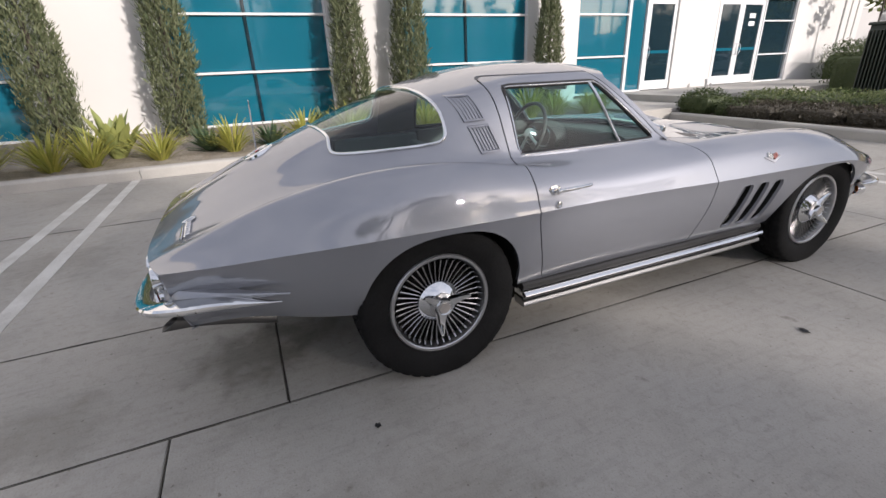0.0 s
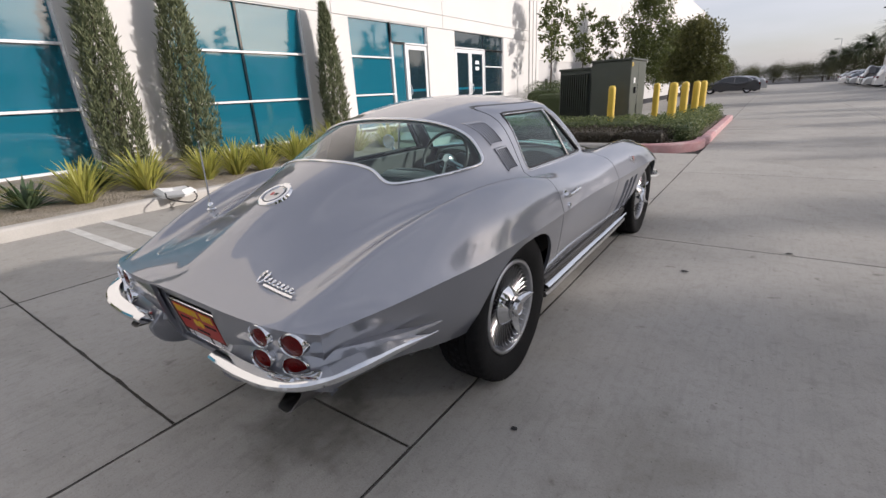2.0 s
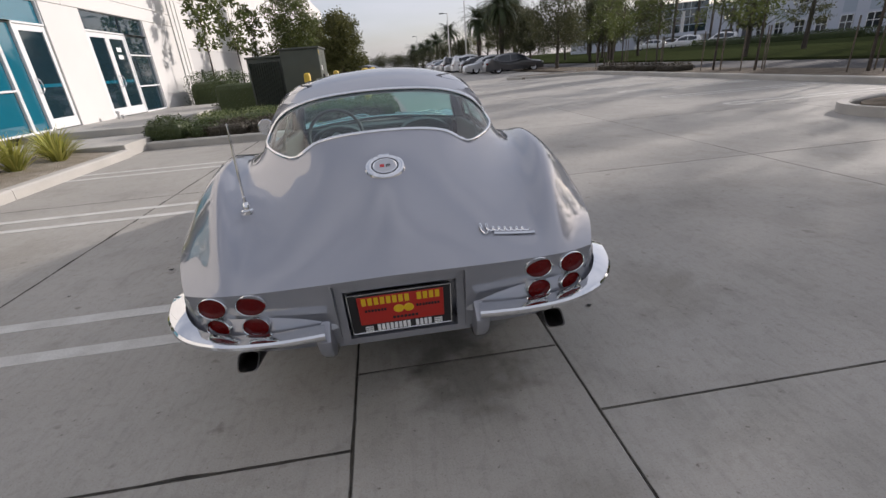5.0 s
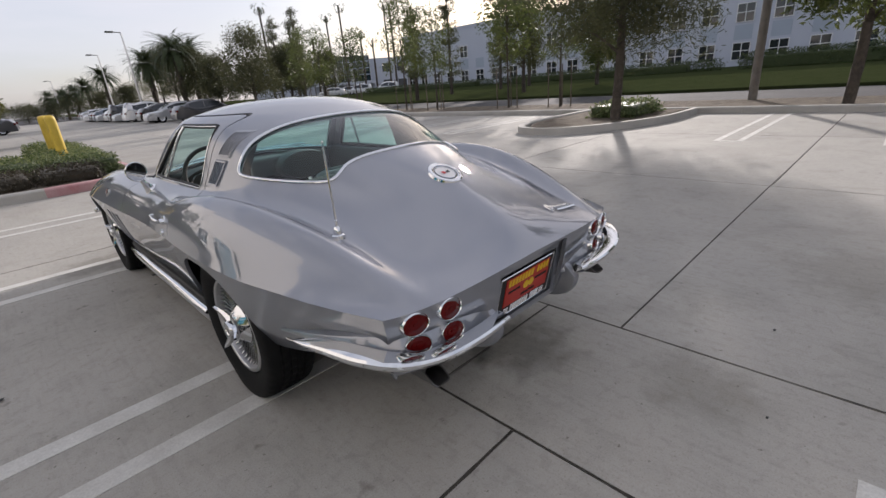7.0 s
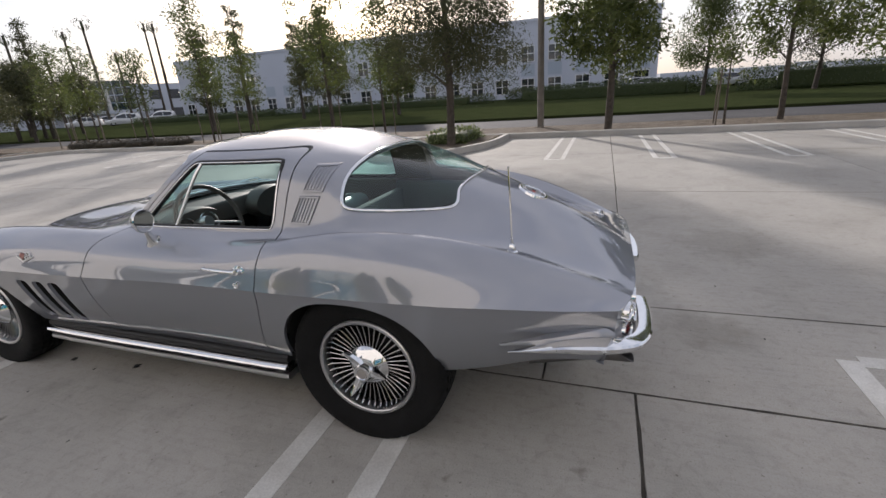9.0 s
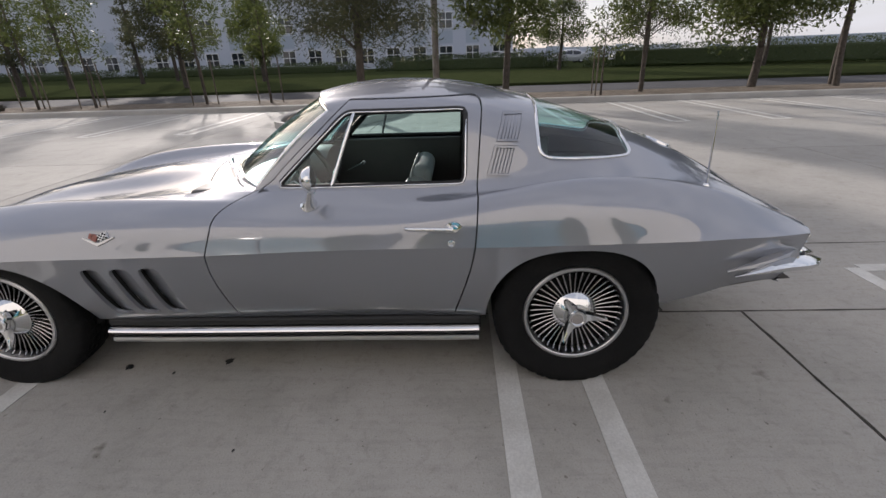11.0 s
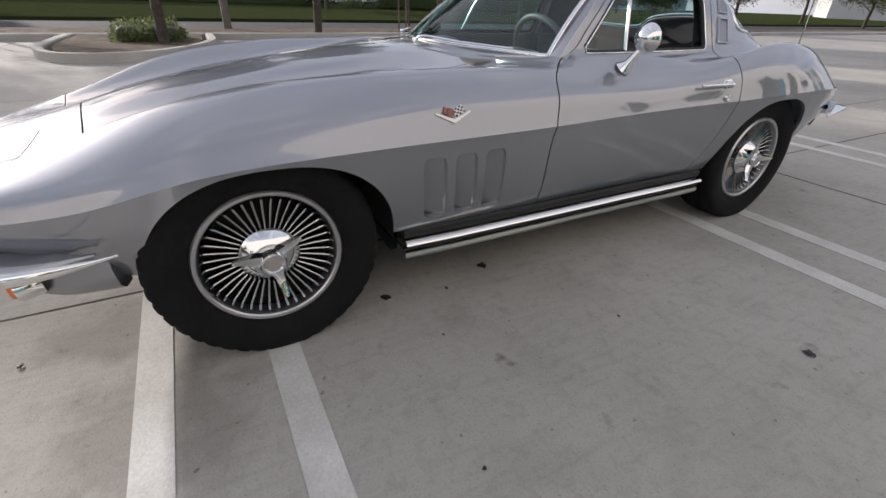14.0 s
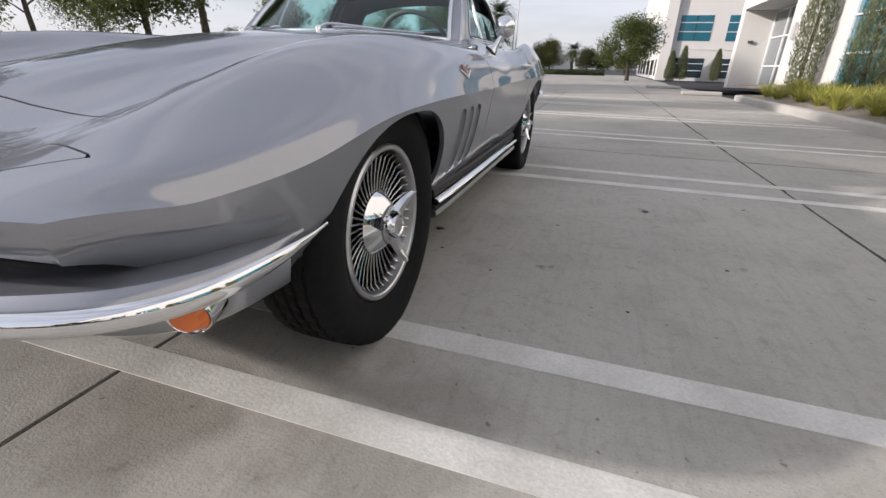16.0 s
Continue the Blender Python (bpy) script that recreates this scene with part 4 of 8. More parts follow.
def wheel_parts(w, spin, sign):
    ident = Matrix.Identity(4)

    def cached(name, mat, build, smooth, label="", m=None):
        if name not in WHEEL_MESH:
            bm = bmesh.new()
            build(bm)
            ob = part(name, bm, mat, w, label, smooth=smooth)
            WHEEL_MESH[name] = ob.data
        else:
            ob = tagged(new(name, WHEEL_MESH[name]), label)
            ob.parent = w
        ob.matrix_basis = pose(0, 0, 0, 0, 0, spin) @ (m or ident) @ Matrix.Diagonal((0.932, 0.932, 0.97, 1))
        return ob

    def settled(bm):
        """The tyre's foot is pressed flat by the car's weight and bulges a little there."""
        tyre_mesh(bm, ident)
        for v in bm.verts:
            down = v.co.x * sign
            if down > HUB - 0.05:
                v.co.z *= 1 + 0.05 * smooth_step(HUB - 0.05, HUB, down)
            if down > HUB:
                v.co.x = HUB * sign

    bm = bmesh.new()
    settled(bm)
    part("tyre", bm, TYRE, w, "black radial tyre", smooth=50)
    cached("rim", SATIN, lambda bm: lathe(bm, [(0.206, 0.040), (0.211, 0.070), (0.215, 0.086), (0.219, 0.090), (0.229, 0.091), (0.234, 0.086), (0.236, 0.07), (0.24, -0.07), (0.2, -0.07)], 72), 30, "brushed rim ring")
    cached("wheel_back", DARK, lambda bm: lathe(bm, [(0, 0.012), (0.10, 0.015), (0.208, 0.03), (0.212, 0.06)], 48), 30)

    def fin(bm):
        pts = [(0.075, 0.052, 0.050), (0.14, 0.054, 0.032), (0.196, 0.062, 0.045), (0.207, 0.074, 0.055)]
        prev = None
        for r, top, low in pts:
            wd = 0.0026 + 0.001 * (r - 0.07) / 0.13
            cur = [bm.verts.new((r, -wd, top - 0.002)), bm.verts.new((r, 0, top)), bm.verts.new((r, wd, top - 0.002)), bm.verts.new((r, wd * 0.8, low - 0.012)), bm.verts.new((r, -wd * 0.8, low - 0.012))]
            if prev:
                for k in range(5):
                    bm.faces.new((prev[k], prev[(k + 1) % 5], cur[(k + 1) % 5], cur[k]))
            else:
                bm.faces.new(cur[::-1])
            prev = cur
        bm.faces.new(prev)

    for k in range(42):
        cached("fin", FIN, fin, 30, m=pose(0, 0, 0, 0, 0, k * 360 / 42))
    cached("hub_cone", CHROME, lambda bm: lathe(bm, [(0.094, 0.045), (0.096, 0.060), (0.090, 0.066), (0.060, 0.094), (0.056, 0.096)], 56), 30, "polished hub cone")

    def knurl(bm):
        lathe(bm, [(0.058, 0.085), (0.058, 0.101), (0.045, 0.106)], 80)
        for i, v in enumerate(bm.verts):
            p = v.co
            if i % 2 and math.hypot(p.x, p.y) > 0.05:
                v.co.x, v.co.y = p.x * 0.93, p.y * 0.93

    cached("knurled_ring", SATIN, knurl, 20)

    def spinner(bm):
        lathe(bm, [(0.0, 0.122), (0.026, 0.1235), (0.030, 0.128), (0.037, 0.127), (0.041, 0.118), (0.044, 0.098)], 40)
        for k in range(3):
            m = pose(0, 0, 0, 0, 0, 90 + 120 * k)
            ear = [(0.026, 0.036, 0.119, 0.098), (0.055, 0.024, 0.1205, 0.102), (0.085, 0.0175, 0.128, 0.112), (0.112, 0.0115, 0.140, 0.127), (0.124, 0.006, 0.144, 0.133)]
            prev = None
            for r, wd, top, low in ear:
                cur = [bm.verts.new(m @ Vector(q)) for q in ((r, -wd, low), (r, -wd * 0.6, top - 0.002), (r, 0, top), (r, wd * 0.6, top - 0.002), (r, wd, low))]
                if prev:
                    for j in range(5):
                        bm.faces.new((prev[j], prev[(j + 1) % 5], cur[(j + 1) % 5], cur[j]))
                prev = cur
            bm.faces.new(prev)

    cached("spinner", CHROME, spinner, 35, "three-eared chrome knock-off spinner")
    cached("hub_badge", plain("hub_badge", (0.45, 0.42, 0.40), 0.35, 0.6) if "hub_badge" not in bpy.data.materials else bpy.data.materials["hub_badge"], lambda bm: lathe(bm, [(0, 0.1255), (0.024, 0.1255), (0.025, 0.122)], 24), 30)


for (x, y, sg, spin) in ((0.706, -1.237, 1, 20), (-0.706, -1.237, -1, 62), (0.706, 1.237, 1, 75), (-0.706, 1.237, -1, 102)):
    wheel_parts(wheel((x, y, HUB), sg, 0), spin, sg)


# Bumpers: bright blades swept round the corners.
BLADE = [(0.0, -1.0), (0.42, -0.72), (0.62, -0.25), (0.62, 0.25), (0.42, 0.72), (0.0, 1.0), (-0.25, 0.9), (0.2, 0.5), (0.28, 0.0), (0.2, -0.5), (-0.25, -0.9)]


# Flat sloping top, a rounded lip and a tucked lower edge.
REAR_BLADE = [(-0.034, 0.027), (-0.012, 0.025), (0.010, 0.020), (0.016, 0.014), (0.017, 0.006), (0.012, -0.003), (0.000, -0.008), (-0.034, -0.011)]


def rear_blade(bm):
    path = curve([(0.25, -2.294, 0.479), (0.31, -2.299, 0.479), (0.42, -2.302, 0.479), (0.56, -2.29, 0.485), (0.674, -2.244, 0.499), (0.748, -2.15, 0.515), (0.79, -2.02, 0.525), (0.81, -1.92, 0.52), (0.817, -1.83, 0.51)], 6)
    n = len(path)
    k = [1.0 + 0.15 * smooth_step(0.40, 0.62, i / n) - 1.02 * smooth_step(0.66, 1.0, i / n) for i in range(n)]
    sweep(bm, path, k, shape=REAR_BLADE)


both(rear_blade, "rear_bumper", CHROME, label="chrome rear quarter bumper", smooth=32)


def rear_ledge(bm):
    """Painted shelf for the lower lamps, sloping out from the tail to the blade."""
    path = curve([(0.228, -2.195, 0.55), (0.30, -2.218, 0.55), (0.42, -2.228, 0.55), (0.54, -2.212, 0.553), (0.64, -2.178, 0.56), (0.72, -2.09, 0.565), (0.775, -1.97, 0.556), (0.815, -1.80, 0.535)], 5)
    out = [(-0.12, 0.006), (-0.014, 0.004), (-0.002, 0.002), (0.004, -0.006), (0.016, -0.040), (0.030, -0.070), (0.034, -0.085), (-0.02, -0.10), (-0.12, -0.105)]
    n = len(path)
    k = [1.0 - 0.95 * smooth_step(0.50, 0.99, i / n) for i in range(n)]
    sweep(bm, path, k, shape=out[::-1])


both(rear_ledge, "bumper_shelf", PAINT, smooth=40)


def rear_pod(bm):
    """Rounded fin that closes the bumper's inner end and drops below it."""
    ring = []
    for i in range(13):
        a = math.pi / 2 * i / 12
        ring.append((-2.10 - 0.180 * math.cos(a) ** 0.8, 0.448 - 0.118 * math.sin(a) ** 0.9))
    ring += [(-2.04, 0.33), (-2.04, 0.535), (-2.195, 0.535)]
    rows = []
    for x, k in ((0.238, 0.93), (0.241, 0.98), (0.247, 1.0), (0.270, 1.0), (0.283, 0.96), (0.291, 0.88)):
        rows.append([bm.verts.new((x, -2.10 + (y + 2.10) * k, 0.448 + (z - 0.448) * k)) for y, z in ring])
    m = len(ring)
    for a, b in zip(rows, rows[1:]):
        for i in range(m):
            bm.faces.new((a[i], a[(i + 1) % m], b[(i + 1) % m], b[i]))
    bm.faces.new(rows[0])
    bm.faces.new(rows[-1])


both(rear_pod, "bumper_pod", PAINT, label="painted fin at the bumper's inner end")
for x, y, z, a in ((0.464, -2.244, 0.600, 2), (0.588, -2.222, 0.594, 10), (0.463, -2.248, 0.523, 8), (0.585, -2.222, 0.520, 20)):
    small = 0.80 if z < 0.55 else 0.86
    for sg in (1, -1):
        lamp = new("tail_lamp")
        lamp.parent = car
        lamp.matrix_basis = pose(x * sg, y + 0.007, z, 90 + (-3 if z > 0.55 else -8), 0, a * sg) @ Matrix.Diagonal((1.06, 0.80 if z > 0.55 else 0.76, 1, 1))
        tagged(lamp, "round red lamp in a chrome ring")
        bm = bmesh.new()
        lathe(bm, [(0.0465 * small, 0.000), (0.0475 * small, 0.010), (0.0500 * small, 0.0125), (0.0535 * small, 0.008), (0.0545 * small, -0.03)], 32)
        part("ring", bm, CHROME, lamp, smooth=40)
        bm = bmesh.new()
        lathe(bm, [(0, 0.0115), (0.008, 0.011), (0.0085, 0.0085), (0.021, 0.008), (0.0215, 0.0065), (0.036 * small, 0.005), (0.047 * small, 0.002), (0.047 * small, -0.02)], 32)
        part("lens", bm, RED_GLASS, lamp, smooth=25)

# Plate with its frame: lettering stands as plain bars.
plate = new("number_plate")
plate.parent = car
plate.matrix_basis = pose(0.0, -2.200, 0.492, 90 + 13, 0, 0)
tagged(plate, "red dealer plate in a black frame with bars of lettering")
for nm, mat, b, z0, z1 in (("plate_frame", BLACK, (-0.176, 0.166, -0.089, 0.084), -0.012, 0.004), ("plate_field", plain("plate_red", (0.42, 0.02, 0.012), 0.35), (-0.146, 0.142, -0.050, 0.074), 0.004, 0.007)):
    bm = bmesh.new()
    box(bm, b[0], b[1], b[2], b[3], z0, z1, 0.002)
    part(nm, bm, mat, plate)
YEL, WHT = plain("plate_yellow", (0.70, 0.45, 0.01), 0.4), plain("plate_white", (0.8, 0.8, 0.8), 0.4)


def bars(name, mat, x0, x1, y0, y1, n, z, holder, gap=0.28, skip=()):
    w = (x1 - x0) / n
    for i in range(n):
        if i not in skip:
            bm = bmesh.new()
            box(bm, x0 + i * w, x0 + (i + 1 - gap) * w, y0, y1, z, z + 0.0015)
            part(name, bm, mat, holder)


bars("yellow_bar", YEL, -0.132, 0.134, 0.038, 0.069, 13, 0.007, plate, skip=(8,))
bars("white_bar", WHT, -0.092, 0.100, -0.084, -0.056, 13, 0.004, plate, skip=(8,))
bars("small_bar", BLACK, -0.125, -0.05, 0.008, 0.018, 7, 0.007, plate)
bars("small_bar", BLACK, 0.048, 0.130, 0.008, 0.018, 8, 0.007, plate)
bars("small_bar", BLACK, -0.035, 0.055, -0.034, -0.024, 7, 0.007, plate)
for x0 in (-0.134, 0.106):
    for k in range(3):
        bm = bmesh.new()
        box(bm, x0, x0 + 0.028, -0.084 + 0.009 * k, -0.079 + 0.009 * k, 0.004, 0.0055)
        part("stripe", bm, WHT, plate)
bm = bmesh.new()
for k in range(2):
    lathe(bm, [(0, 0.0095), (0.016, 0.009), (0.018, 0.007)], 14, pose(-0.012 + 0.034 * k, 0.008, 0))
part("plate_device", bm, YEL, plate, smooth=40)


bm = bmesh.new()
rim_line = [(-0.177, -0.090, 0.003), (0.167, -0.090, 0.003), (0.167, 0.085, 0.003), (-0.177, 0.085, 0.003), (-0.177, -0.090, 0.003)]
for a, b in zip(rim_line, rim_line[1:]):
    sweep(bm, [a, b], 0.003, 6, up=Vector((0, 0, 1)))
part("plate_rim", bm, CHROME, plate, "thin bright edge", smooth=50)


def fascia_y(z):
    return -2.188 - 0.15 * (z - 0.372)


def plate_pocket(bm):
    """Body-coloured panel round the plate: four strips about a sunk opening, with its returns."""
    top, low, side = 0.588, 0.392, 0.188
    for x0, x1, z0, z1 in ((0.0, 0.232, top, 0.634), (0.0, 0.232, 0.366, low), (side, 0.232, low, top)):
        a = [bm.verts.new((x, fascia_y(z), z)) for x, z in ((x0, z0), (x1, z0), (x1, z1), (x0, z1))]
        b = [bm.verts.new((v.co.x, v.co.y + 0.055, v.co.z)) for v in a]
        bm.faces.new(a)
        bm.faces.new(b[::-1])
        for i in range(4):
            bm.faces.new((a[i], b[i], b[(i + 1) % 4], a[(i + 1) % 4]))


both(plate_pocket, "plate_pocket", PAINT, smooth=40)
bm = bmesh.new()
box(bm, -0.225, 0.225, -2.176, -2.08, 0.362, 0.388, 0.010)
part("rear_valance", bm, PAINT, car, smooth=40)


TIP = plain("sooty_steel", (0.16, 0.155, 0.15), 0.38, 1.0)


def pipe(bm):
    prof = curve([(0.50, -1.86, 0.30), (0.510, -2.0, 0.340), (0.520, -2.13, 0.372), (0.528, -2.225, 0.384)], 5)
    n = 18
    rings = []
    for r0, pts in ((1.0, prof), (0.86, prof[::-1])):
        for p in pts:
            for_end = 0.030 * smooth_step(-2.15, -2.225, p.y)
            ring = []
            for i in range(n):
                c, q = math.cos(2 * math.pi * i / n), math.sin(2 * math.pi * i / n)
                c, q = math.copysign(abs(c) ** 0.45, c), math.copysign(abs(q) ** 0.45, q)
                ring.append(bm.verts.new((p.x + 0.036 * r0 * c, p.y + for_end * q, p.z + 0.021 * r0 * q)))
            rings.append(ring)
    for a, b in zip(rings, rings[1:]):
        for i in range(n):
            bm.faces.new((a[i], a[(i + 1) % n], b[(i + 1) % n], b[i]))


both(pipe, "exhaust_tip", TIP, label="flat dark steel exhaust tip, cut at a slant")

# Fuel cap, script and aerial on the tail.
CAP_Y = -1.800
slope = math.degrees(math.atan2(top_z(0, CAP_Y + 0.06) - top_z(0, CAP_Y - 0.06), 0.12))
capm = pose(0, CAP_Y, top_z(0, CAP_Y) - 0.002, slope, 0, 0) @ Matrix.Diagonal((0.70, 0.70, 0.5, 1))
cap = new("fuel_cap")
cap.parent = car
cap.matrix_basis = capm
tagged(cap, "round chrome fuel door with a black ring")
bm = bmesh.new()
lathe(bm, [(0.060, 0.011), (0.064, 0.015), (0.068, 0.0125)], 48)
lathe(bm, [(0.076, 0.012), (0.084, 0.0165), (0.090, 0.0135), (0.098, 0.0150), (0.106, 0.010), (0.112, -0.012)], 48)
part("ring", bm, CHROME, cap, smooth=40)
bm = bmesh.new()
lathe(bm, [(0.067, 0.012), (0.077, 0.012)], 48)
part("black_ring", bm, BLACK, cap, smooth=40)
bm = bmesh.new()
lathe(bm, [(0, 0.0125), (0.03, 0.012), (0.061, 0.010)], 48)
part("disc", bm, SATIN, cap, smooth=40)
RED = plain("enamel_red", (0.5, 0.02, 0.02), 0.3)
for nm, mat, x in (("left_flag", RED, -0.028), ("right_flag", BLACK, 0.006)):
    bm = bmesh.new()
    if mat is RED:
        box(bm, x, x + 0.024, -0.012, 0.012, 0.0115, 0.0145)
    else:
        for i in range(4):
            for j in range(4):
                if (i + j) % 2 == 0:
                    box(bm, x + i * 0.006, x + i * 0.006 + 0.006, -0.012 + j * 0.006, -0.006 + j * 0.006, 0.0115, 0.0145)
    part(nm, bm, mat, cap)
bm = bmesh.new()
box(bm, -0.03, 0.03, 0.10, 0.112, 0.0, 0.012, 0.002)
part("hinge", bm, CHROME, cap)

bm = bmesh.new()
pts = []
for i in range(70):
    u = i / 69
    x = 0.30 + 0.17 * u
    wob = 0.016 * math.sin(u * 2 * math.pi * 8) * (0.6 if u > 0.2 else 1.6) + 0.006
    x += 0.008 * math.cos(u * 2 * math.pi * 8)
    yy = -2.112 + wob
    pts.append((x, yy, top_z(x, yy) + 0.006))
sweep(bm, pts, 0.0028, 6)
part("script_badge", bm, CHROME, car, "chrome handwriting-like trim on the tail", smooth=50)
bm = bmesh.new()
sweep(bm, [(0.345 + 0.0145 * k, -2.126, top_z(0.345 + 0.0145 * k, -2.126) + 0.004) for k in range(11)], 0.0055, 4, flat=1.0)
part("script_bar", bm, CHROME, car)

aer = new("aerial")
aer.parent = car
tagged(aer, "chrome radio aerial")
bm = bmesh.new()
lathe(bm, [(0, 0.062), (0.006, 0.06), (0.007, 0.04), (0.013, 0.034), (0.016, 0.02), (0.016, 0.012), (0.024, 0.008), (0.026, -0.02)], 20, pose(-0.546, -1.796, top_z(0.546, -1.796)))
part("base", bm, CHROME, aer, smooth=40)
bm = bmesh.new()
sweep(bm, [(-0.546, -1.796, 0.84), (-0.545, -1.792, 0.98), (-0.543, -1.788, 1.10)], [0.0046, 0.0040, 0.0032], 8)
lathe(bm, [(0, 0.005), (0.004, 0.003), (0.0045, 0), (0.003, -0.004)], 10, pose(-0.543, -1.788, 1.10))
part("mast", bm, CHROME, aer, smooth=40)


# Trim round the glass.
def outline_trim(name, verts, polys, radius, mat, parent, mirror, label="", flip=1, flat=1.0):
    """A tube along the edge of a set of polygons."""
    count = {}
    for p in polys:
        for i, j in zip(p, p[1:] + p[:1]):
            count[(min(i, j), max(i, j))] = count.get((min(i, j), max(i, j)), 0) + 1
    nxt = {}
    for (i, j), n in count.items():
        if n == 1 and not (mirror and abs(verts[i].x) < 1e-5 and abs(verts[j].x) < 1e-5):
            nxt.setdefault(i, []).append(j)
            nxt.setdefault(j, []).append(i)
    ends = [i for i, v in nxt.items() if len(v) == 1]
    done = set()
    bm = bmesh.new()
    for start in ends + list(nxt):
        if start in done:
            continue
        line, cur, prev = [start], start, None
        done.add(start)
        while True:
            step = [k for k in nxt[cur] if k not in done]
            if not step:
                break
            cur = step[0]
            done.add(cur)
            line.append(cur)
        closed = start in nxt[line[-1]] and len(line) > 5
        pts = [verts[i].copy() for i in line]
        if len(pts) < 3:
            continue
        for sg in ((1, -1) if mirror else (flip,)):
            q = [Vector((p.x * sg, p.y, p.z)) for p in pts]
            thin = [q[0]]
            for p in q[1:]:
                if (p - thin[-1]).length > 0.009:
                    thin.append(p)
            if closed:
                thin.append(thin[0].copy())
            sweep(bm, thin, radius, 8, cap=not closed, flat=flat)
    return part(name, bm, mat, parent, label, smooth=60)


outline_trim("rear_window_trim", av, glass_back, 0.0085, CHROME, car, True, "bright rear window trim")
for door, sg in ((door_right, 1), (door_left, -1)):
    outline_trim("window_trim", av, glass_side, 0.0038, CHROME, door, False, flip=sg)
    outline_trim("window_seal", [v - Vector((0.010, 0, 0)) for v in av], glass_side, 0.012, BLACK, door, False, flip=sg)
bm = bmesh.new()
sweep(bm, screen_line + [screen_line[0]], 0.011, 8, cap=False)
part("windscreen_trim", bm, CHROME, car, "bright windscreen trim", smooth=60)


def pillar_skin(bm):
    """Painted pillar between the windscreen and the door."""
    rows = []
    for k in range(13):
        u = k / 12
        z = 0.845 + 0.30 * u
        a = Vector((0.583 - 0.083 * u, 0.092 - 0.318 * u, 0.848 + 0.29 * u))
        y = pillar(z) - 0.028
        b = Vector((side_x(y, z) + 0.001, y, z))
        mid = (a + b) / 2 + Vector((0.008, 0.006, 0.004))
        rows.append([bm.verts.new(p) for p in (a, (a + mid) / 2 + Vector((0.004, 0.004, 0.002)), mid, b)])
    for p, q in zip(rows, rows[1:]):
        for k in range(3):
            bm.faces.new((p[k], p[k + 1], q[k + 1], q[k]))


both(pillar_skin, "windscreen_pillar", PAINT, smooth=60)


def divider(bm):
    a, b = Vector((0, -0.245, 0.864)), Vector((0, -0.338, 1.137))
    pts = []
    for k in range(8):
        p = a.lerp(b, k / 7)
        pts.append((side_x(p.y, p.z) - 0.006, p.y, p.z))
    sweep(bm, pts, 0.008, 8)


both(divider, "vent_wing_post", CHROME, (door_right, door_left), smooth=50)


# Louvred vents behind the doors.
def vent(y0, z0, y1, z1):
    """Recessed grille of upright slats on the sail panel, leaning forwards."""
    for sg in (1, -1):
        v = new("side_vent")
        v.parent = car
        tagged(v, "slatted bright vent in the roof pillar")

        def pt(u, w, d):
            y = y0 + (y1 - y0) * w - 0.082 * u
            z = z0 + (z1 - z0) * w - 0.004 * u
            return Vector(((side_x(y, z) + d) * sg, y, z))

        def panel(bm, u0, u1, w0, w1, d0, d1):
            rows = [[bm.verts.new(pt(u, w0 + (w1 - w0) * k / 6, d)) for u, d in ((u0, d0), (u0, d1), ((u0 + u1) / 2, d1), (u1, d1), (u1, d0))] for k in range(7)]
            for a, b in zip(rows, rows[1:]):
                for k in range(4):
                    bm.faces.new((a[k], a[k + 1], b[k + 1], b[k]))
            bm.faces.new(rows[0])
            bm.faces.new(rows[-1])

        bm = bmesh.new()
        panel(bm, 0.0, 1.0, 0.0, 1.0, -0.014, -0.0015)
        part("backing", bm, DARK, v)
        for k in range(6):
            bm = bmesh.new()
            ua, ub = (k + 0.48) / 6, (k + 0.96) / 6
            rows = [[bm.verts.new(pt(u, 0.01 + 0.98 * j / 6, d)) for u, d in ((ua, -0.004), (ub, 0.0052), (ub + 0.012, 0.0045), (ub + 0.012, -0.008), (ua, -0.010))] for j in range(7)]
            for a, b in zip(rows, rows[1:]):
                for j in range(5):
                    bm.faces.new((a[j], a[(j + 1) % 5], b[(j + 1) % 5], b[j]))
            bm.faces.new(rows[0])
            bm.faces.new(rows[-1])
            part("slat", bm, PAINT, v)
        bm = bmesh.new()
        loops = [[bm.verts.new(pt(u, w, d)) for u, w in [(a, a), (0.5, a), (1 - a, a)] + [(1 - a, k / 6) for k in range(1, 6)] + [(1 - a, 1 - a), (0.5, 1 - a), (a, 1 - a)] + [(a, 1 - k / 6) for k in range(1, 6)]] for a, d in ((-0.06, 0.000), (-0.04, 0.008), (0.02, 0.008), (0.035, 0.002))]
        n = len(loops[0])
        for p, q in zip(loops, loops[1:]):
            for k in range(n):
                bm.faces.new((p[k], p[(k + 1) % n], q[(k + 1) % n], q[k]))
        part("frame", bm, PAINT, v)


vent(-0.920, 1.020, -0.948, 1.112)
vent(-0.878, 0.897, -0.908, 0.994)


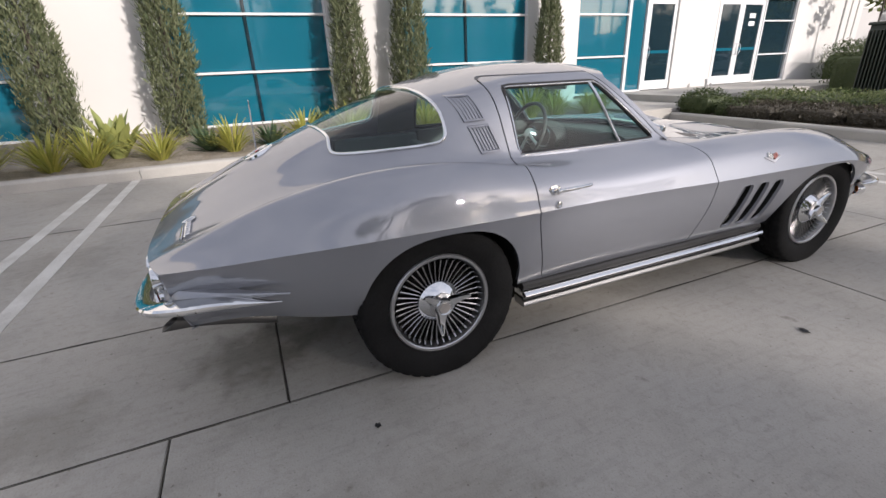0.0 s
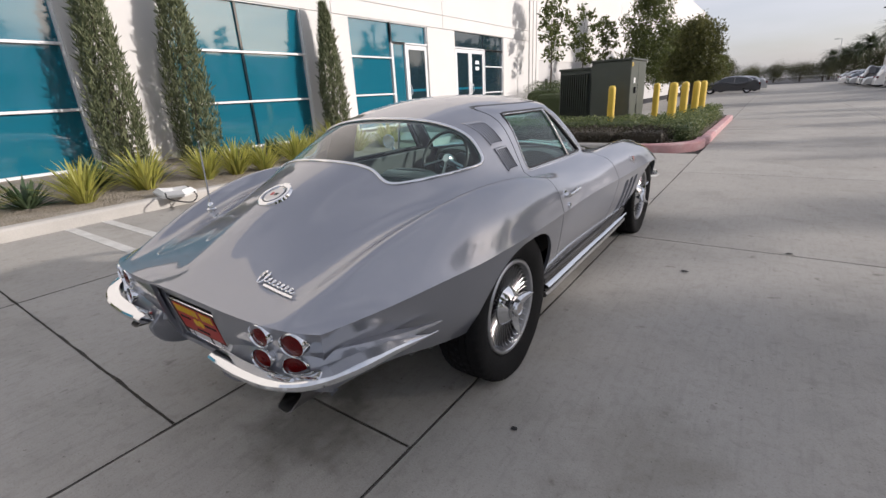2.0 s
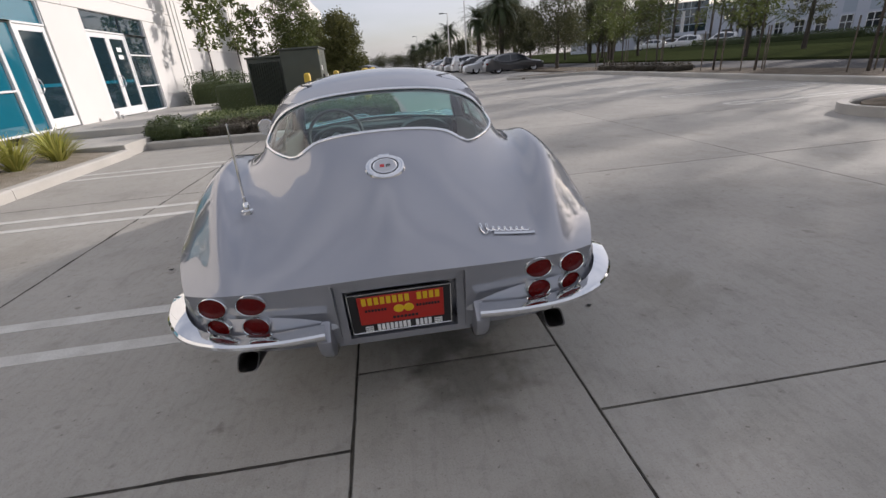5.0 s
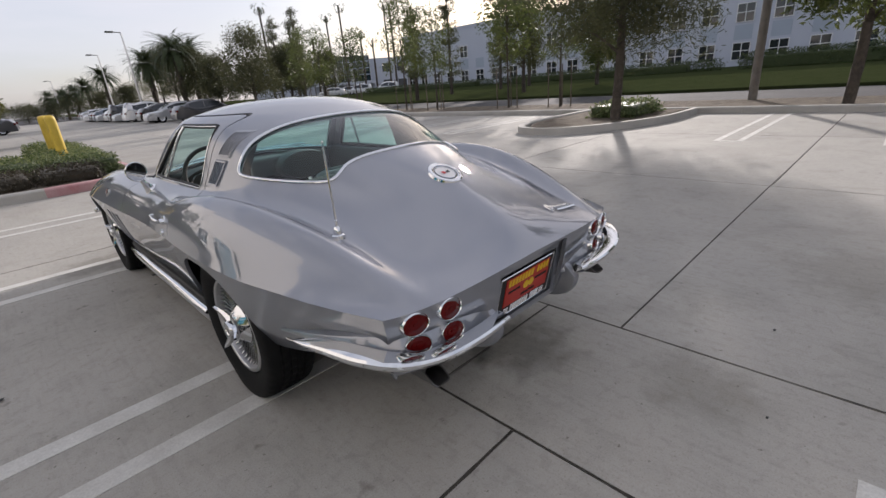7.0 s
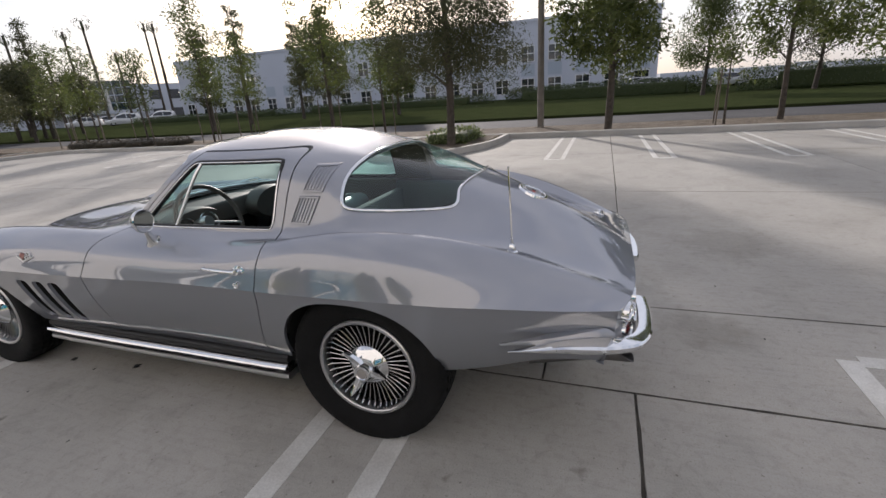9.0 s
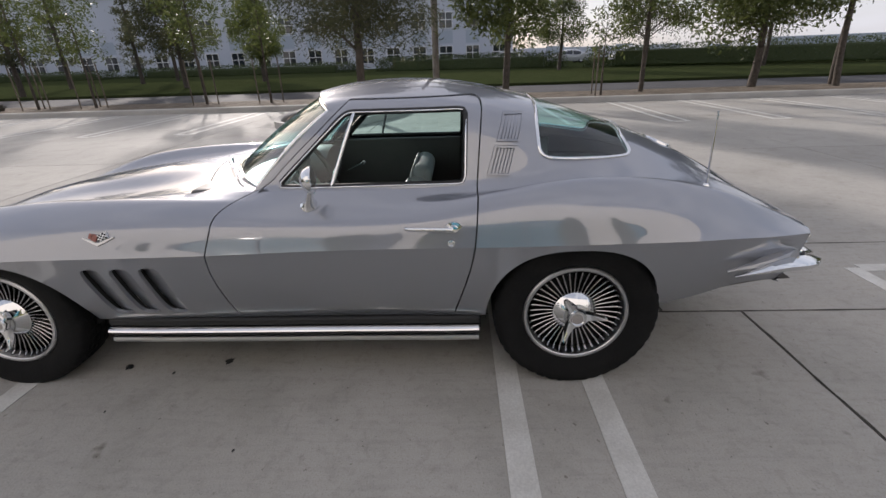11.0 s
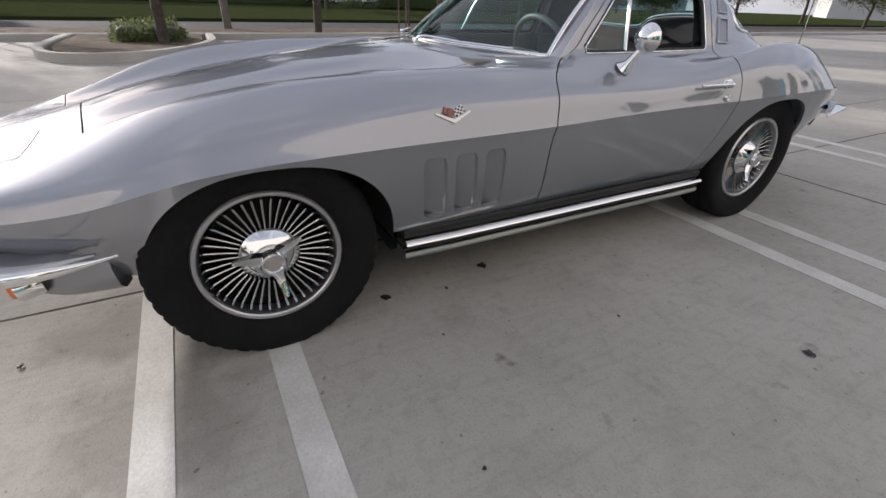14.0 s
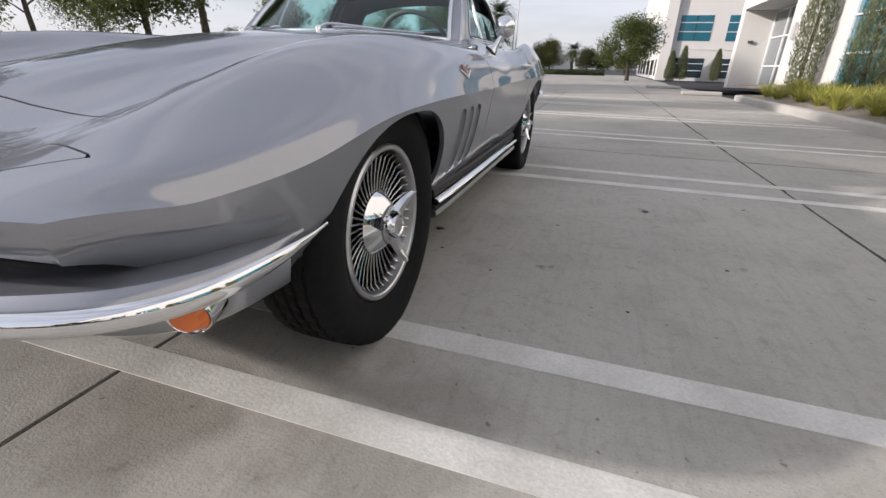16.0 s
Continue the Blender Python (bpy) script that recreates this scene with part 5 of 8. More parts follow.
# Slots: deep and dark at the front edge, ramping out to the skin at the rear.
def slot_pocket(k, dark):
    def build(bm):
        c = 0.700 - 0.118 * k
        rows = []
        for q in range(9):
            z = 0.354 + 0.246 * q / 8
            y = c + (z - 0.478) * 0.16
            e0, e1 = lower_x(y + 0.044, z), lower_x(y - 0.044, z)
            if dark:
                p = ((e0 - 0.004, y + 0.0435, z), (e0 - 0.020, y + 0.046, z), (e0 - 0.036, y + 0.044, z))
            else:
                p = [(e0 + (e1 - e0) * u - 0.028 * (1 - u) ** 1.3 - 0.009 * (1 - smooth_step(0.93, 1.0, u)) - 0.0015, y + 0.0445 - 0.089 * u, z) for u in (0, 0.25, 0.5, 0.75, 0.92, 1)]
            rows.append([bm.verts.new(v) for v in p])
        for a, b in zip(rows, rows[1:]):
            for m in range(len(a) - 1):
                bm.faces.new((a[m], a[m + 1], b[m + 1], b[m]))
        if not dark:
            for r in (rows[0], rows[-1]):
                lip = [bm.verts.new((r[0].co.x + (r[-1].co.x - r[0].co.x) * m / 5 + 0.036 * (1 - m / 5), v.co.y, v.co.z)) for m, v in enumerate(r)]
                for m in range(5):
                    bm.faces.new((r[m], r[m + 1], lip[m + 1], lip[m]))
    return build


def lower_x(y, z):
    """Half width of the lower skin at a place."""
    best = min((v for v in lv if v.x > 0.5), key=lambda v: (v.y - y) ** 2 + (v.z - z) ** 2)
    return best.x


# The second of each pair paints the slot's inner shade as a strip.
for k in range(3):
    both(slot_pocket(k, False), "slot_ramp", PAINT, smooth=30)
    both(slot_pocket(k, True), "slot_shadow", DARK, smooth=30)


# Rocker trim.
def rocker(z_top, z_low, d):
    def build(bm):
        path = [(0.762, 0.79, 0), (0.768, 0.60, 0), (0.770, 0.2, 0), (0.769, -0.3, 0), (0.772, -0.7, 0), (0.770, -0.835, 0)]
        out = [(0.0, z_low), (d * 0.75, z_low + 0.10 * (z_top - z_low)), (d, z_low + 0.42 * (z_top - z_low)), (d * 0.82, z_low + 0.78 * (z_top - z_low)), (0.0, z_top), (-0.06, z_top), (-0.06, z_low)]
        rows = [[bm.verts.new((x + a, y, b)) for a, b in out] for x, y, _ in path]
        for p, q in zip(rows, rows[1:]):
            for k in range(7):
                bm.faces.new((p[k], p[(k + 1) % 7], q[(k + 1) % 7], q[k]))
        bm.faces.new(rows[0])
        bm.faces.new(rows[-1])
    return build


both(rocker(0.318, 0.284, 0.010), "rocker_channel", BLACK, smooth=30)
both(rocker(0.283, 0.254, 0.032), "rocker_moulding", CHROME, label="bright rocker moulding", smooth=50)
both(rocker(0.253, 0.239, 0.014), "rocker_channel", BLACK, smooth=30)
both(rocker(0.238, 0.204, 0.020), "rocker_panel", SATIN, smooth=30)


# Handles, locks, fender badges, mirror.
def handle(bm):
    bx = side_x(-0.70, 0.742) - 0.002
    sweep(bm, curve([(bx, -0.555, 0.744), (bx + 0.018, -0.565, 0.746), (bx + 0.028, -0.63, 0.747), (bx + 0.030, -0.69, 0.746), (bx + 0.024, -0.735, 0.743)], 5), [0.003] + [0.0065] * 9 + [0.0075] * 10 + [0.011], 10)
    lathe(bm, [(0, 0.026), (0.012, 0.024), (0.014, 0.008), (0.024, 0.006), (0.027, -0.01)], 24, pose(bx, -0.737, 0.740, 0, 82, 0) @ Matrix.Diagonal((1, 1.35, 1, 1)))


both(handle, "door_handle", CHROME, (door_right, door_left), "chrome push-button door handle")


def lock(bm):
    lathe(bm, [(0, 0.006), (0.006, 0.006), (0.009, 0.009), (0.014, 0.007), (0.016, -0.008)], 20, pose(side_x(-0.728, 0.688) + 0.002, -0.728, 0.688, 0, 92, 0))


both(lock, "key_lock", CHROME, (door_right, door_left))


def badge(kind):
    """Crossed flags over a shallow V."""
    def build(bm):
        m = pose(side_x(0.648, 0.718, True) + 0.001, 0.648, 0.718, 0, 66, 0)
        if kind == "base":
            for a in (-1, 1):
                pts = [(0.024, 0.0), (-0.006, 0.062 * a), (-0.011, 0.062 * a), (0.012, 0.0)]
                vs = [bm.verts.new(m @ Vector((p[0], p[1], h))) for h in (-0.004, 0.004) for p in pts]
                bm.faces.new(vs[:4])
                bm.faces.new(vs[4:])
                for k in range(4):
                    bm.faces.new((vs[k], vs[(k + 1) % 4], vs[4 + (k + 1) % 4], vs[4 + k]))
        elif kind == "red":
            f = m @ pose(0.010, 0.006, 0, 0, 0, 24)
            box(bm, -0.027, -0.002, 0.002, 0.022, -0.003, 0.006, m=f)
            box(bm, -0.024, -0.004, 0.024, 0.036, -0.003, 0.006, m=f)
        else:
            f = m @ pose(0.010, -0.006, 0, 0, 0, -24)
            if kind == "white":
                box(bm, -0.028, -0.002, -0.040, -0.002, -0.003, 0.005, m=f)
            for i in range(4):
                for j in range(5):
                    if kind == "check" and (i + j) % 2:
                        box(bm, -0.0275 + i * 0.0065, -0.022 + i * 0.0065, -0.0395 + j * 0.0076, -0.033 + j * 0.0076, 0.004, 0.0062, m=f)
    return build


for kind, mat in (("base", SATIN), ("red", plain("enamel_dull", (0.26, 0.085, 0.065), 0.3)), ("white", WHT), ("check", BLACK)):
    both(badge(kind), "fender_badge" if kind == "base" else kind + "_enamel", mat)

mir = new("wing_mirror")
mir.parent = car
tagged(mir, "round chrome door mirror on a stalk")
bm = bmesh.new()
sweep(bm, curve([(-0.735, -0.170, 0.812), (-0.752, -0.178, 0.835), (-0.772, -0.192, 0.875), (-0.783, -0.205, 0.90)], 4), [0.036, 0.031, 0.026, 0.022, 0.019, 0.017, 0.015, 0.013, 0.012, 0.011, 0.010, 0.010, 0.010], 14)
part("stalk", bm, CHROME, mir, smooth=50)
bm = bmesh.new()
lathe(bm, [(0, 0.045), (0.02, 0.042), (0.042, 0.028), (0.052, 0.008), (0.054, 0.0), (0.050, -0.004), (0.047, -0.002)], 32, look((-0.788, -0.212, 0.925), (-0.86, 0.6, 0.93)) @ pose(0, 0, 0, 180, 0, 0))
part("head", bm, CHROME, mir, smooth=50)
bm = bmesh.new()
lathe(bm, [(0, -0.003), (0.048, -0.003)], 32, look((-0.788, -0.212, 0.925), (-0.86, 0.6, 0.93)) @ pose(0, 0, 0, 180, 0, 0))
part("mirror_glass", bm, CHROME, mir)


# Front: blades, grille and side lamps.
def front_blade(bm):
    path = curve([(0.0, 2.12, 0.424), (0.25, 2.105, 0.424), (0.50, 2.06, 0.423), (0.66, 2.00, 0.422), (0.745, 1.94, 0.422), (0.795, 1.86, 0.423), (0.818, 1.76, 0.429), (0.829, 1.66, 0.440), (0.833, 1.59, 0.452)], 6)
    n = len(path)
    path = path[::-1]
    rad = [0.003 + 0.0165 * smooth_step(0.0, 0.34, i / n) for i in range(n)]
    sweep(bm, path, rad, shape=[(a, b) for a, b in BLADE])


both(front_blade, "front_bumper", CHROME, label="chrome front bumper blade", smooth=45)


def front_shelf(bm):
    path = curve([(0.0, 2.075, 0.448), (0.25, 2.06, 0.448), (0.50, 2.02, 0.446), (0.655, 1.955, 0.446), (0.725, 1.90, 0.446), (0.775, 1.825, 0.447), (0.80, 1.74, 0.450), (0.812, 1.64, 0.455)], 6)[::-1]
    n = len(path)
    sweep(bm, path, [0.12 + 0.88 * smooth_step(0.0, 0.22, i / n) for i in range(n)], shape=[(0.022, -0.035), (0.016, -0.010), (0.004, 0.002), (-0.02, 0.004), (-0.07, 0.002), (-0.07, -0.045)])


both(front_shelf, "bumper_shelf", PAINT, smooth=40)
bm = bmesh.new()
box(bm, -0.72, 0.72, 1.66, 1.70, 0.35, 0.54)
box(bm, -0.69, 0.69, 1.66, 1.90, 0.385, 0.397)
part("grille_backing", bm, DARK, car)
bm = bmesh.new()
for k in range(7):
    z = 0.415 + 0.013 * k
    sweep(bm, [(x, 1.83 - 0.10 * (abs(x) / 0.56) ** 3, z) for x in [-0.56 + 0.08 * i for i in range(15)]], 0.003, 6)
part("grille", bm, SATIN, car, "thin horizontal grille bars", smooth=50)


def side_lamp(bm):
    m = pose(0.728, 1.838, 0.362, -96, 0, -18)
    lathe(bm, [(0.0, 0.02), (0.03, 0.016), (0.042, 0.004)], 28, m @ Matrix.Diagonal((0.80, 0.70, 1.0, 1)))


both(side_lamp, "turn_lamp", AMBER, label="amber turn lamp under the bumper")


def lamp_cup(bm):
    m = pose(0.728, 1.838, 0.362, -96, 0, -18)
    lathe(bm, [(0.042, 0.003), (0.047, 0.006), (0.050, 0.0), (0.050, -0.05)], 28, m @ Matrix.Diagonal((0.80, 0.70, 1.0, 1)))


both(lamp_cup, "turn_lamp_ring", CHROME)


def valance(bm):
    path = curve([(0.0, 1.95, 0.352), (0.30, 1.935, 0.352), (0.55, 1.89, 0.352), (0.665, 1.835, 0.353), (0.73, 1.755, 0.356), (0.757, 1.625, 0.362)], 6)[::-1]
    sweep(bm, path, 1.0, shape=[(0.0, 0.065), (0.012, 0.02), (0.0, -0.035), (-0.03, -0.06), (-0.08, -0.065), (-0.08, 0.065)])


both(valance, "front_valance", PAINT, smooth=50)

# Wipers and cowl.
for x0, x1 in ((0.13, 0.50), (-0.50, -0.13)):
    bm = bmesh.new()
    f = lambda x, d=0: (x, 0.385 - 0.275 * (x / 0.585) ** 2 + 0.012 + d, 0.885 - 0.02 * (x / 0.585) ** 2)
    sweep(bm, [f(x0 + (x1 - x0) * k / 8, -0.02 * (k / 8)) for k in range(9)], 0.0045, 6)
    piv = (x1 - 0.03 * (1 if x1 > 0 else -1), f(x1)[1] + 0.05, 0.872)
    sweep(bm, curve([piv, (piv[0] - 0.05, piv[1] - 0.02, 0.893), f((x0 + x1) / 2, 0.004)], 5), 0.0055, 6)
    lathe(bm, [(0, 0.014), (0.010, 0.012), (0.014, 0.002), (0.014, -0.02)], 16, pose(*piv))
    part("wiper", bm, CHROME, car, "chrome wiper arm and blade", smooth=50)

# Cabin.
cab = new("cabin_trim")
cab.parent = car
tagged(cab, "dark interior trim with silver seats")
bm = bmesh.new()
box(bm, -0.57, 0.57, 0.10, 0.42, 0.70, 0.835, 0.03, 3)
for x in (-0.33, 0.33):
    lathe(bm, [(0.20, 0.0), (0.205, 0.06), (0.19, 0.10), (0.0, 0.11)], 28, pose(x, 0.11, 0.755, 90, 0, 0) @ Matrix.Diagonal((1, 0.52, 1, 1)))
part("dashboard", bm, TRIM_DARK, cab, "black twin-cowl dashboard", smooth=40)
bm = bmesh.new()
for x in (-0.41, -0.26):
    lathe(bm, [(0.055, 0.0), (0.062, 0.006), (0.066, 0.0)], 24, pose(x, 0.0, 0.765, 80, 0, 0))
part("gauge_ring", bm, CHROME, cab, smooth=40)
bm = bmesh.new()
ring = pose(-0.335, -0.10, 0.80, 68, 0, 0)
sweep(bm, [ring @ Vector((0.195 * math.cos(2 * math.pi * i / 48), 0.195 * math.sin(2 * math.pi * i / 48), 0)) for i in range(49)], 0.0125, 10, cap=False)
part("steering_rim", bm, TRIM_DARK, cab, "thin black steering wheel", smooth=60)
bm = bmesh.new()
for a in (200, 270, 340):
    sweep(bm, [ring @ Vector((0.19 * u * math.cos(radians(a)), 0.19 * u * math.sin(radians(a)), -0.03 * (1 - u))) for u in (0.1, 0.5, 1)], 0.008, 6, flat=1.6)
lathe(bm, [(0, -0.01), (0.03, -0.014), (0.04, -0.04), (0.025, -0.3)], 20, ring)
part("steering_spokes", bm, SATIN, cab, smooth=50)


def seat(x):
    s = new("bucket_seat")
    s.parent = cab
    b2 = bmesh.new()
    box(b2, x - 0.235, x + 0.235, -0.42, 0.06, 0.36, 0.50, 0.05, 4)
    part("cushion", b2, LEATHER, s, smooth=60)
    b2 = bmesh.new()
    box(b2, -0.235, 0.235, -0.065, 0.065, 0.0, 0.36, 0.06, 5, m=pose(x, -0.47, 0.42, 14, 0, 0))
    part("backrest", b2, LEATHER, s, "silver vinyl seat back with piping", smooth=60)
    b2 = bmesh.new()
    m = pose(x, -0.47, 0.42, 14, 0, 0)
    edge = curve([(-0.225, 0.05, 0.05), (-0.225, 0.05, 0.27), (-0.17, 0.05, 0.34), (0, 0.05, 0.355), (0.17, 0.05, 0.34), (0.225, 0.05, 0.27), (0.225, 0.05, 0.05)], 6)
    sweep(b2, [m @ p for p in edge], 0.009, 6)
    part("piping", b2, LEATHER, s, smooth=60)
    tagged(s, "silver vinyl bucket seat")


seat(-0.33)
seat(0.33)
bm = bmesh.new()
box(bm, -0.09, 0.09, -0.8, 0.35, 0.24, 0.50, 0.03, 2)
part("tunnel", bm, TRIM_DARK, cab, smooth=40)
for sg, door in ((1, door_right), (-1, door_left)):
    bm = bmesh.new()
    box(bm, min(0.605 * sg, 0.635 * sg), max(0.605 * sg, 0.635 * sg), -0.78, 0.14, 0.34, 0.85, 0.01, 2)
    part("door_card", bm, TRIM_DARK, door, "dark door panel")
    bm = bmesh.new()
    lathe(bm, [(0, 0.05), (0.013, 0.045), (0.015, 0.03), (0.006, 0.025), (0.006, 0.0)], 14, pose(0.605 * sg, -0.12, 0.70, 0, -90 * sg, 0))
    sweep(bm, [(0.59 * sg, -0.12, 0.70), (0.585 * sg, -0.05, 0.67), (0.585 * sg, 0.0, 0.65)], 0.006, 6)
    part("window_crank", bm, CHROME, door, smooth=50)
bm = bmesh.new()
box(bm, -0.60, 0.60, -1.45, -0.80, 0.34, 0.62, 0.05, 2)
box(bm, -0.56, 0.56, -0.86, -0.80, 0.34, 0.80, 0.02, 2)
box(bm, -0.60, -0.555, -1.35, -0.80, 0.34, 0.84, 0.01)
box(bm, 0.555, 0.60, -1.35, -0.80, 0.34, 0.84, 0.01)
part("luggage_deck", bm, CARPET, cab, "dark carpeted luggage shelf", smooth=40)
bm = bmesh.new()
box(bm, -0.11, 0.11, -0.012, 0.012, -0.032, 0.032, 0.011, 3, m=pose(0.0, -0.13, 1.115, -8, 0, 0))
sweep(bm, [(0, -0.125, 1.13), (0, -0.11, 1.185)], 0.007, 8)
part("rear_view_mirror", bm, SATIN, cab, smooth=40)
for sg in (1, -1):
    bm = bmesh.new()
    for i in range(1):
        pts = [(0.545, -0.82, 1.13), (0.60, -0.82, 0.99), (0.635, -0.82, 0.86), (0.60, -1.08, 0.86), (0.585, -1.07, 0.95), (0.50, -1.06, 1.10)]
        bm.faces.new([bm.verts.new(((x - 0.075) * sg, y, z)) for x, y, z in pts])
    part("pillar_lining", bm, TRIM_DARK, cab)


# ---- the white building ----
WX = -8.02
TOP = 9.5


def wall_piece(y0, y1, z0, z1, mat=None, x=WX, depth=0.3, name="wall_front", label="white painted tilt-up concrete wall"):
    bm = bmesh.new()
    box(bm, x - depth, x, y0 + 0.006, y1 - 0.006, z0 + 0.006, z1 - 0.006, 0.008)
    return part(name, bm, mat or WALL, None, label, kind="structure", category="wall")


class Opening:
    """A glazed opening in the front wall, with its own parts."""

    def __init__(self, name, label, y, z, category="window"):
        self.o = Vector((WX, y, z))
        self.ob = empty(name, label, category, at=self.o, kind="structure")

    def add(self, nm, m, y0, y1, z0, z1, d0, d1, parent=None, bevel=0.0, label=""):
        bm = bmesh.new()
        box(bm, WX + d0, WX + d1, y0, y1, z0, z1, bevel)
        bmesh.ops.translate(bm, verts=bm.verts, vec=-self.o)
        return part(nm, bm, m, parent or self.ob, label)


def window(name, y0, y1, rows, posts, mat, rail=0.045):
    w = Opening(name, "teal reflective glazing in white aluminium rails", (y0 + y1) / 2, rows[0])
    for za, zb in zip(rows, rows[1:]):
        for ya, yb in zip(posts, posts[1:]):
            w.add("pane", mat, ya, yb, za, zb, -0.13, -0.10)
    for z in rows:
        w.add("rail", ALU, y0, y1, z - rail / 2, z + rail / 2, -0.11, -0.03, bevel=0.004)
    for k, y in enumerate(posts):
        edge = k in (0, len(posts) - 1)
        w.add("post", ALU if edge else DARK_GLASS, y - 0.028, y + 0.028, rows[0], rows[-1], -0.11, -0.034 if edge else -0.06, bevel=0.004)
    return w


def door(name, y0, y1, z0, z1, mat, handed=1):
    d = Opening(name, "white framed glass door with a pull handle, closed", (y0 + y1) / 2, z0, "door")
    s = 0.115
    d.add("stile", ALU, y0, y0 + s, z0, z1, -0.10, -0.04, bevel=0.004)
    d.add("stile", ALU, y1 - s, y1, z0, z1, -0.10, -0.04, bevel=0.004)
    d.add("top_rail", ALU, y0 + s, y1 - s, z1 - 0.13, z1, -0.10, -0.042, bevel=0.004)
    d.add("kick_rail", ALU, y0 + s, y1 - s, z0, z0 + 0.25, -0.10, -0.042, bevel=0.004)
    d.add("pane", mat, y0 + s, y1 - s, z0 + 0.25, z1 - 0.13, -0.085, -0.065)
    d.add("push_bar", BLUE_GLASS, y0 + s, y1 - s, z0 + 0.98, z0 + 1.06, -0.064, -0.06)
    bm = bmesh.new()
    hy = (y0 + s * 0.5) if handed > 0 else (y1 - s * 0.5)
    sweep(bm, curve([(WX - 0.04, hy, z0 + 0.86), (WX + 0.03, hy, z0 + 0.88), (WX + 0.035, hy + 0.05 * handed, z0 + 1.02), (WX + 0.03, hy, z0 + 1.16), (WX - 0.04, hy, z0 + 1.18)], 5), 0.012, 8)
    bmesh.ops.translate(bm, verts=bm.verts, vec=-d.o)
    part("door_handle", bm, SATIN, d.ob, "bent steel pull handle", smooth=50)
    return d


ROWS = [0.35, 1.34, 2.38, 3.40]
SOLID = [(-20.4, -15.4), (-12.1, -8.8), (-5.1, -2.85), (0.12, 1.80), (5.05, 6.62), (10.15, 11.82), (15.55, 18.1)]
for y0, y1 in SOLID:
    wall_piece(y0, y1, -0.1, 3.40)
n_win = 1
for y0, y1 in ((-8.8, -5.1), (-2.85, 0.12), (1.80, 5.05), (-15.4, -12.1)):
    wall_piece(y0, y1, -0.1, 0.33)
    window(f"window_{n_win if n_win < 4 else 9}", y0, y1, ROWS, [y0, (y0 + y1) / 2 - 0.06, y1], BLUE_GLASS)
    n_win += 1
# Bay with the single door.
window("window_4", 6.62, 8.36, [0.42, 1.36, 2.40, 3.40], [6.62, 8.36], BLUE_GLASS)
window("window_5", 8.36, 9.02, [0.42, 2.84], [8.40, 9.02], BLUE_GLASS)
window("window_6", 8.36, 10.15, [2.84, 3.40], [8.36, 10.15], BLUE_GLASS)
door("door_1", 9.05, 10.13, 0.42, 2.80, DARK_GLASS, 1)
# Bay with the double door.
window("window_7", 11.82, 15.55, [2.86, 3.42], [11.82, 13.98, 15.55], DARK_GLASS)
window("window_8", 13.98, 15.55, [0.42, 1.25, 2.24, 2.86], [14.01, 15.55], DARK_GLASS)
door("door_2", 11.88, 12.90, 0.42, 2.82, DARK_GLASS, -1)
d3 = door("door_3", 12.91, 13.95, 0.42, 2.82, DARK_GLASS, 1)
for k, z in enumerate((2.10, 2.32)):
    d3.add("notice", plain("paper", (0.75, 0.75, 0.73), 0.7) if not k else bpy.data.materials["paper"], 13.32, 13.60, z, z + 0.13, -0.064, -0.061)
for z0, z1 in ((3.40, 3.82), (3.82, TOP)):
    for a, b in ((-20.4, -15.2), (-15.2, -10.4), (-10.4, -5.05), (-5.05, 0.3), (0.3, 6.05), (6.05, 11.1), (11.1, 18.1)):
        wall_piece(a, b, z0, z1)
# Corner pilaster, then the long warehouse wall in panels.
bm = bmesh.new()
for k in range(3):
    box(bm, WX - 0.3, WX + 0.05 + 0.03 * k, 18.1 + 0.32 * k + 0.005, 18.1 + 0.32 * (k + 1) - 0.005, -0.1, TOP, 0.01)
part("pilaster", bm, WALL, None, "stepped white corner pilaster", kind="structure", category="wall")
for k in range(9):
    for z0, z1, m in ((-0.1, 2.6, WALL_GREY), (2.6, 4.4, WALL), (4.4, 10.5, WALL)):
        wall_piece(19.06 + 7.2 * k, 19.06 + 7.2 * (k + 1), z0, z1, m, x=WX + 0.05, name="wall_long", label="white warehouse wall in cast panels")
bm = bmesh.new()
box(bm, -60, WX - 0.31, -20.4, 84, -0.1, 9.4)
part("building_core", bm, WALL_GREY, None, "building mass behind the facade", kind="structure", category="building")
bm = bmesh.new()
box(bm, WX + 0.02, WX + 0.10, 20.0, 20.22, 1.0, 1.75, 0.01)
part("wall_box", bm, GREEN_METAL, None, "grey meter box on the wall", kind="structure", category="meter box")
bm = bmesh.new()
lathe(bm, [(0, 0.42), (0.05, 0.41), (0.055, 0.36), (0.035, 0.34), (0.035, 0.0)], 16, pose(-7.6, 11.2, 0.22))
lathe(bm, [(0, 0.30), (0.045, 0.29), (0.05, 0.25), (0.03, 0.23), (0.03, 0.0)], 16, pose(-7.6, 11.42, 0.22))
part("standpipe", bm, SATIN, None, "small twin steel standpipe by the wall", smooth=40, category="pipe")

# Entrance recess beyond the wall's end, under a canopy between two fins.
PALE_GLASS = material("pale_glass", (0.16, 0.19, 0.21), 0.06, 0.0, 1.0, spread=0.02, fine=3, bump=0.0)
ENTR = empty("entrance_recess", "recessed glazed entrance under a deep white canopy", "entrance", at=(WX, -22, 0), kind="structure")


def at_entrance(nm, m, *b, bevel=0.008):
    bm = bmesh.new()
    box(bm, *b, bevel)
    bmesh.ops.translate(bm, verts=bm.verts, vec=-Vector((WX, -22, 0)))
    return part(nm, bm, m, ENTR)


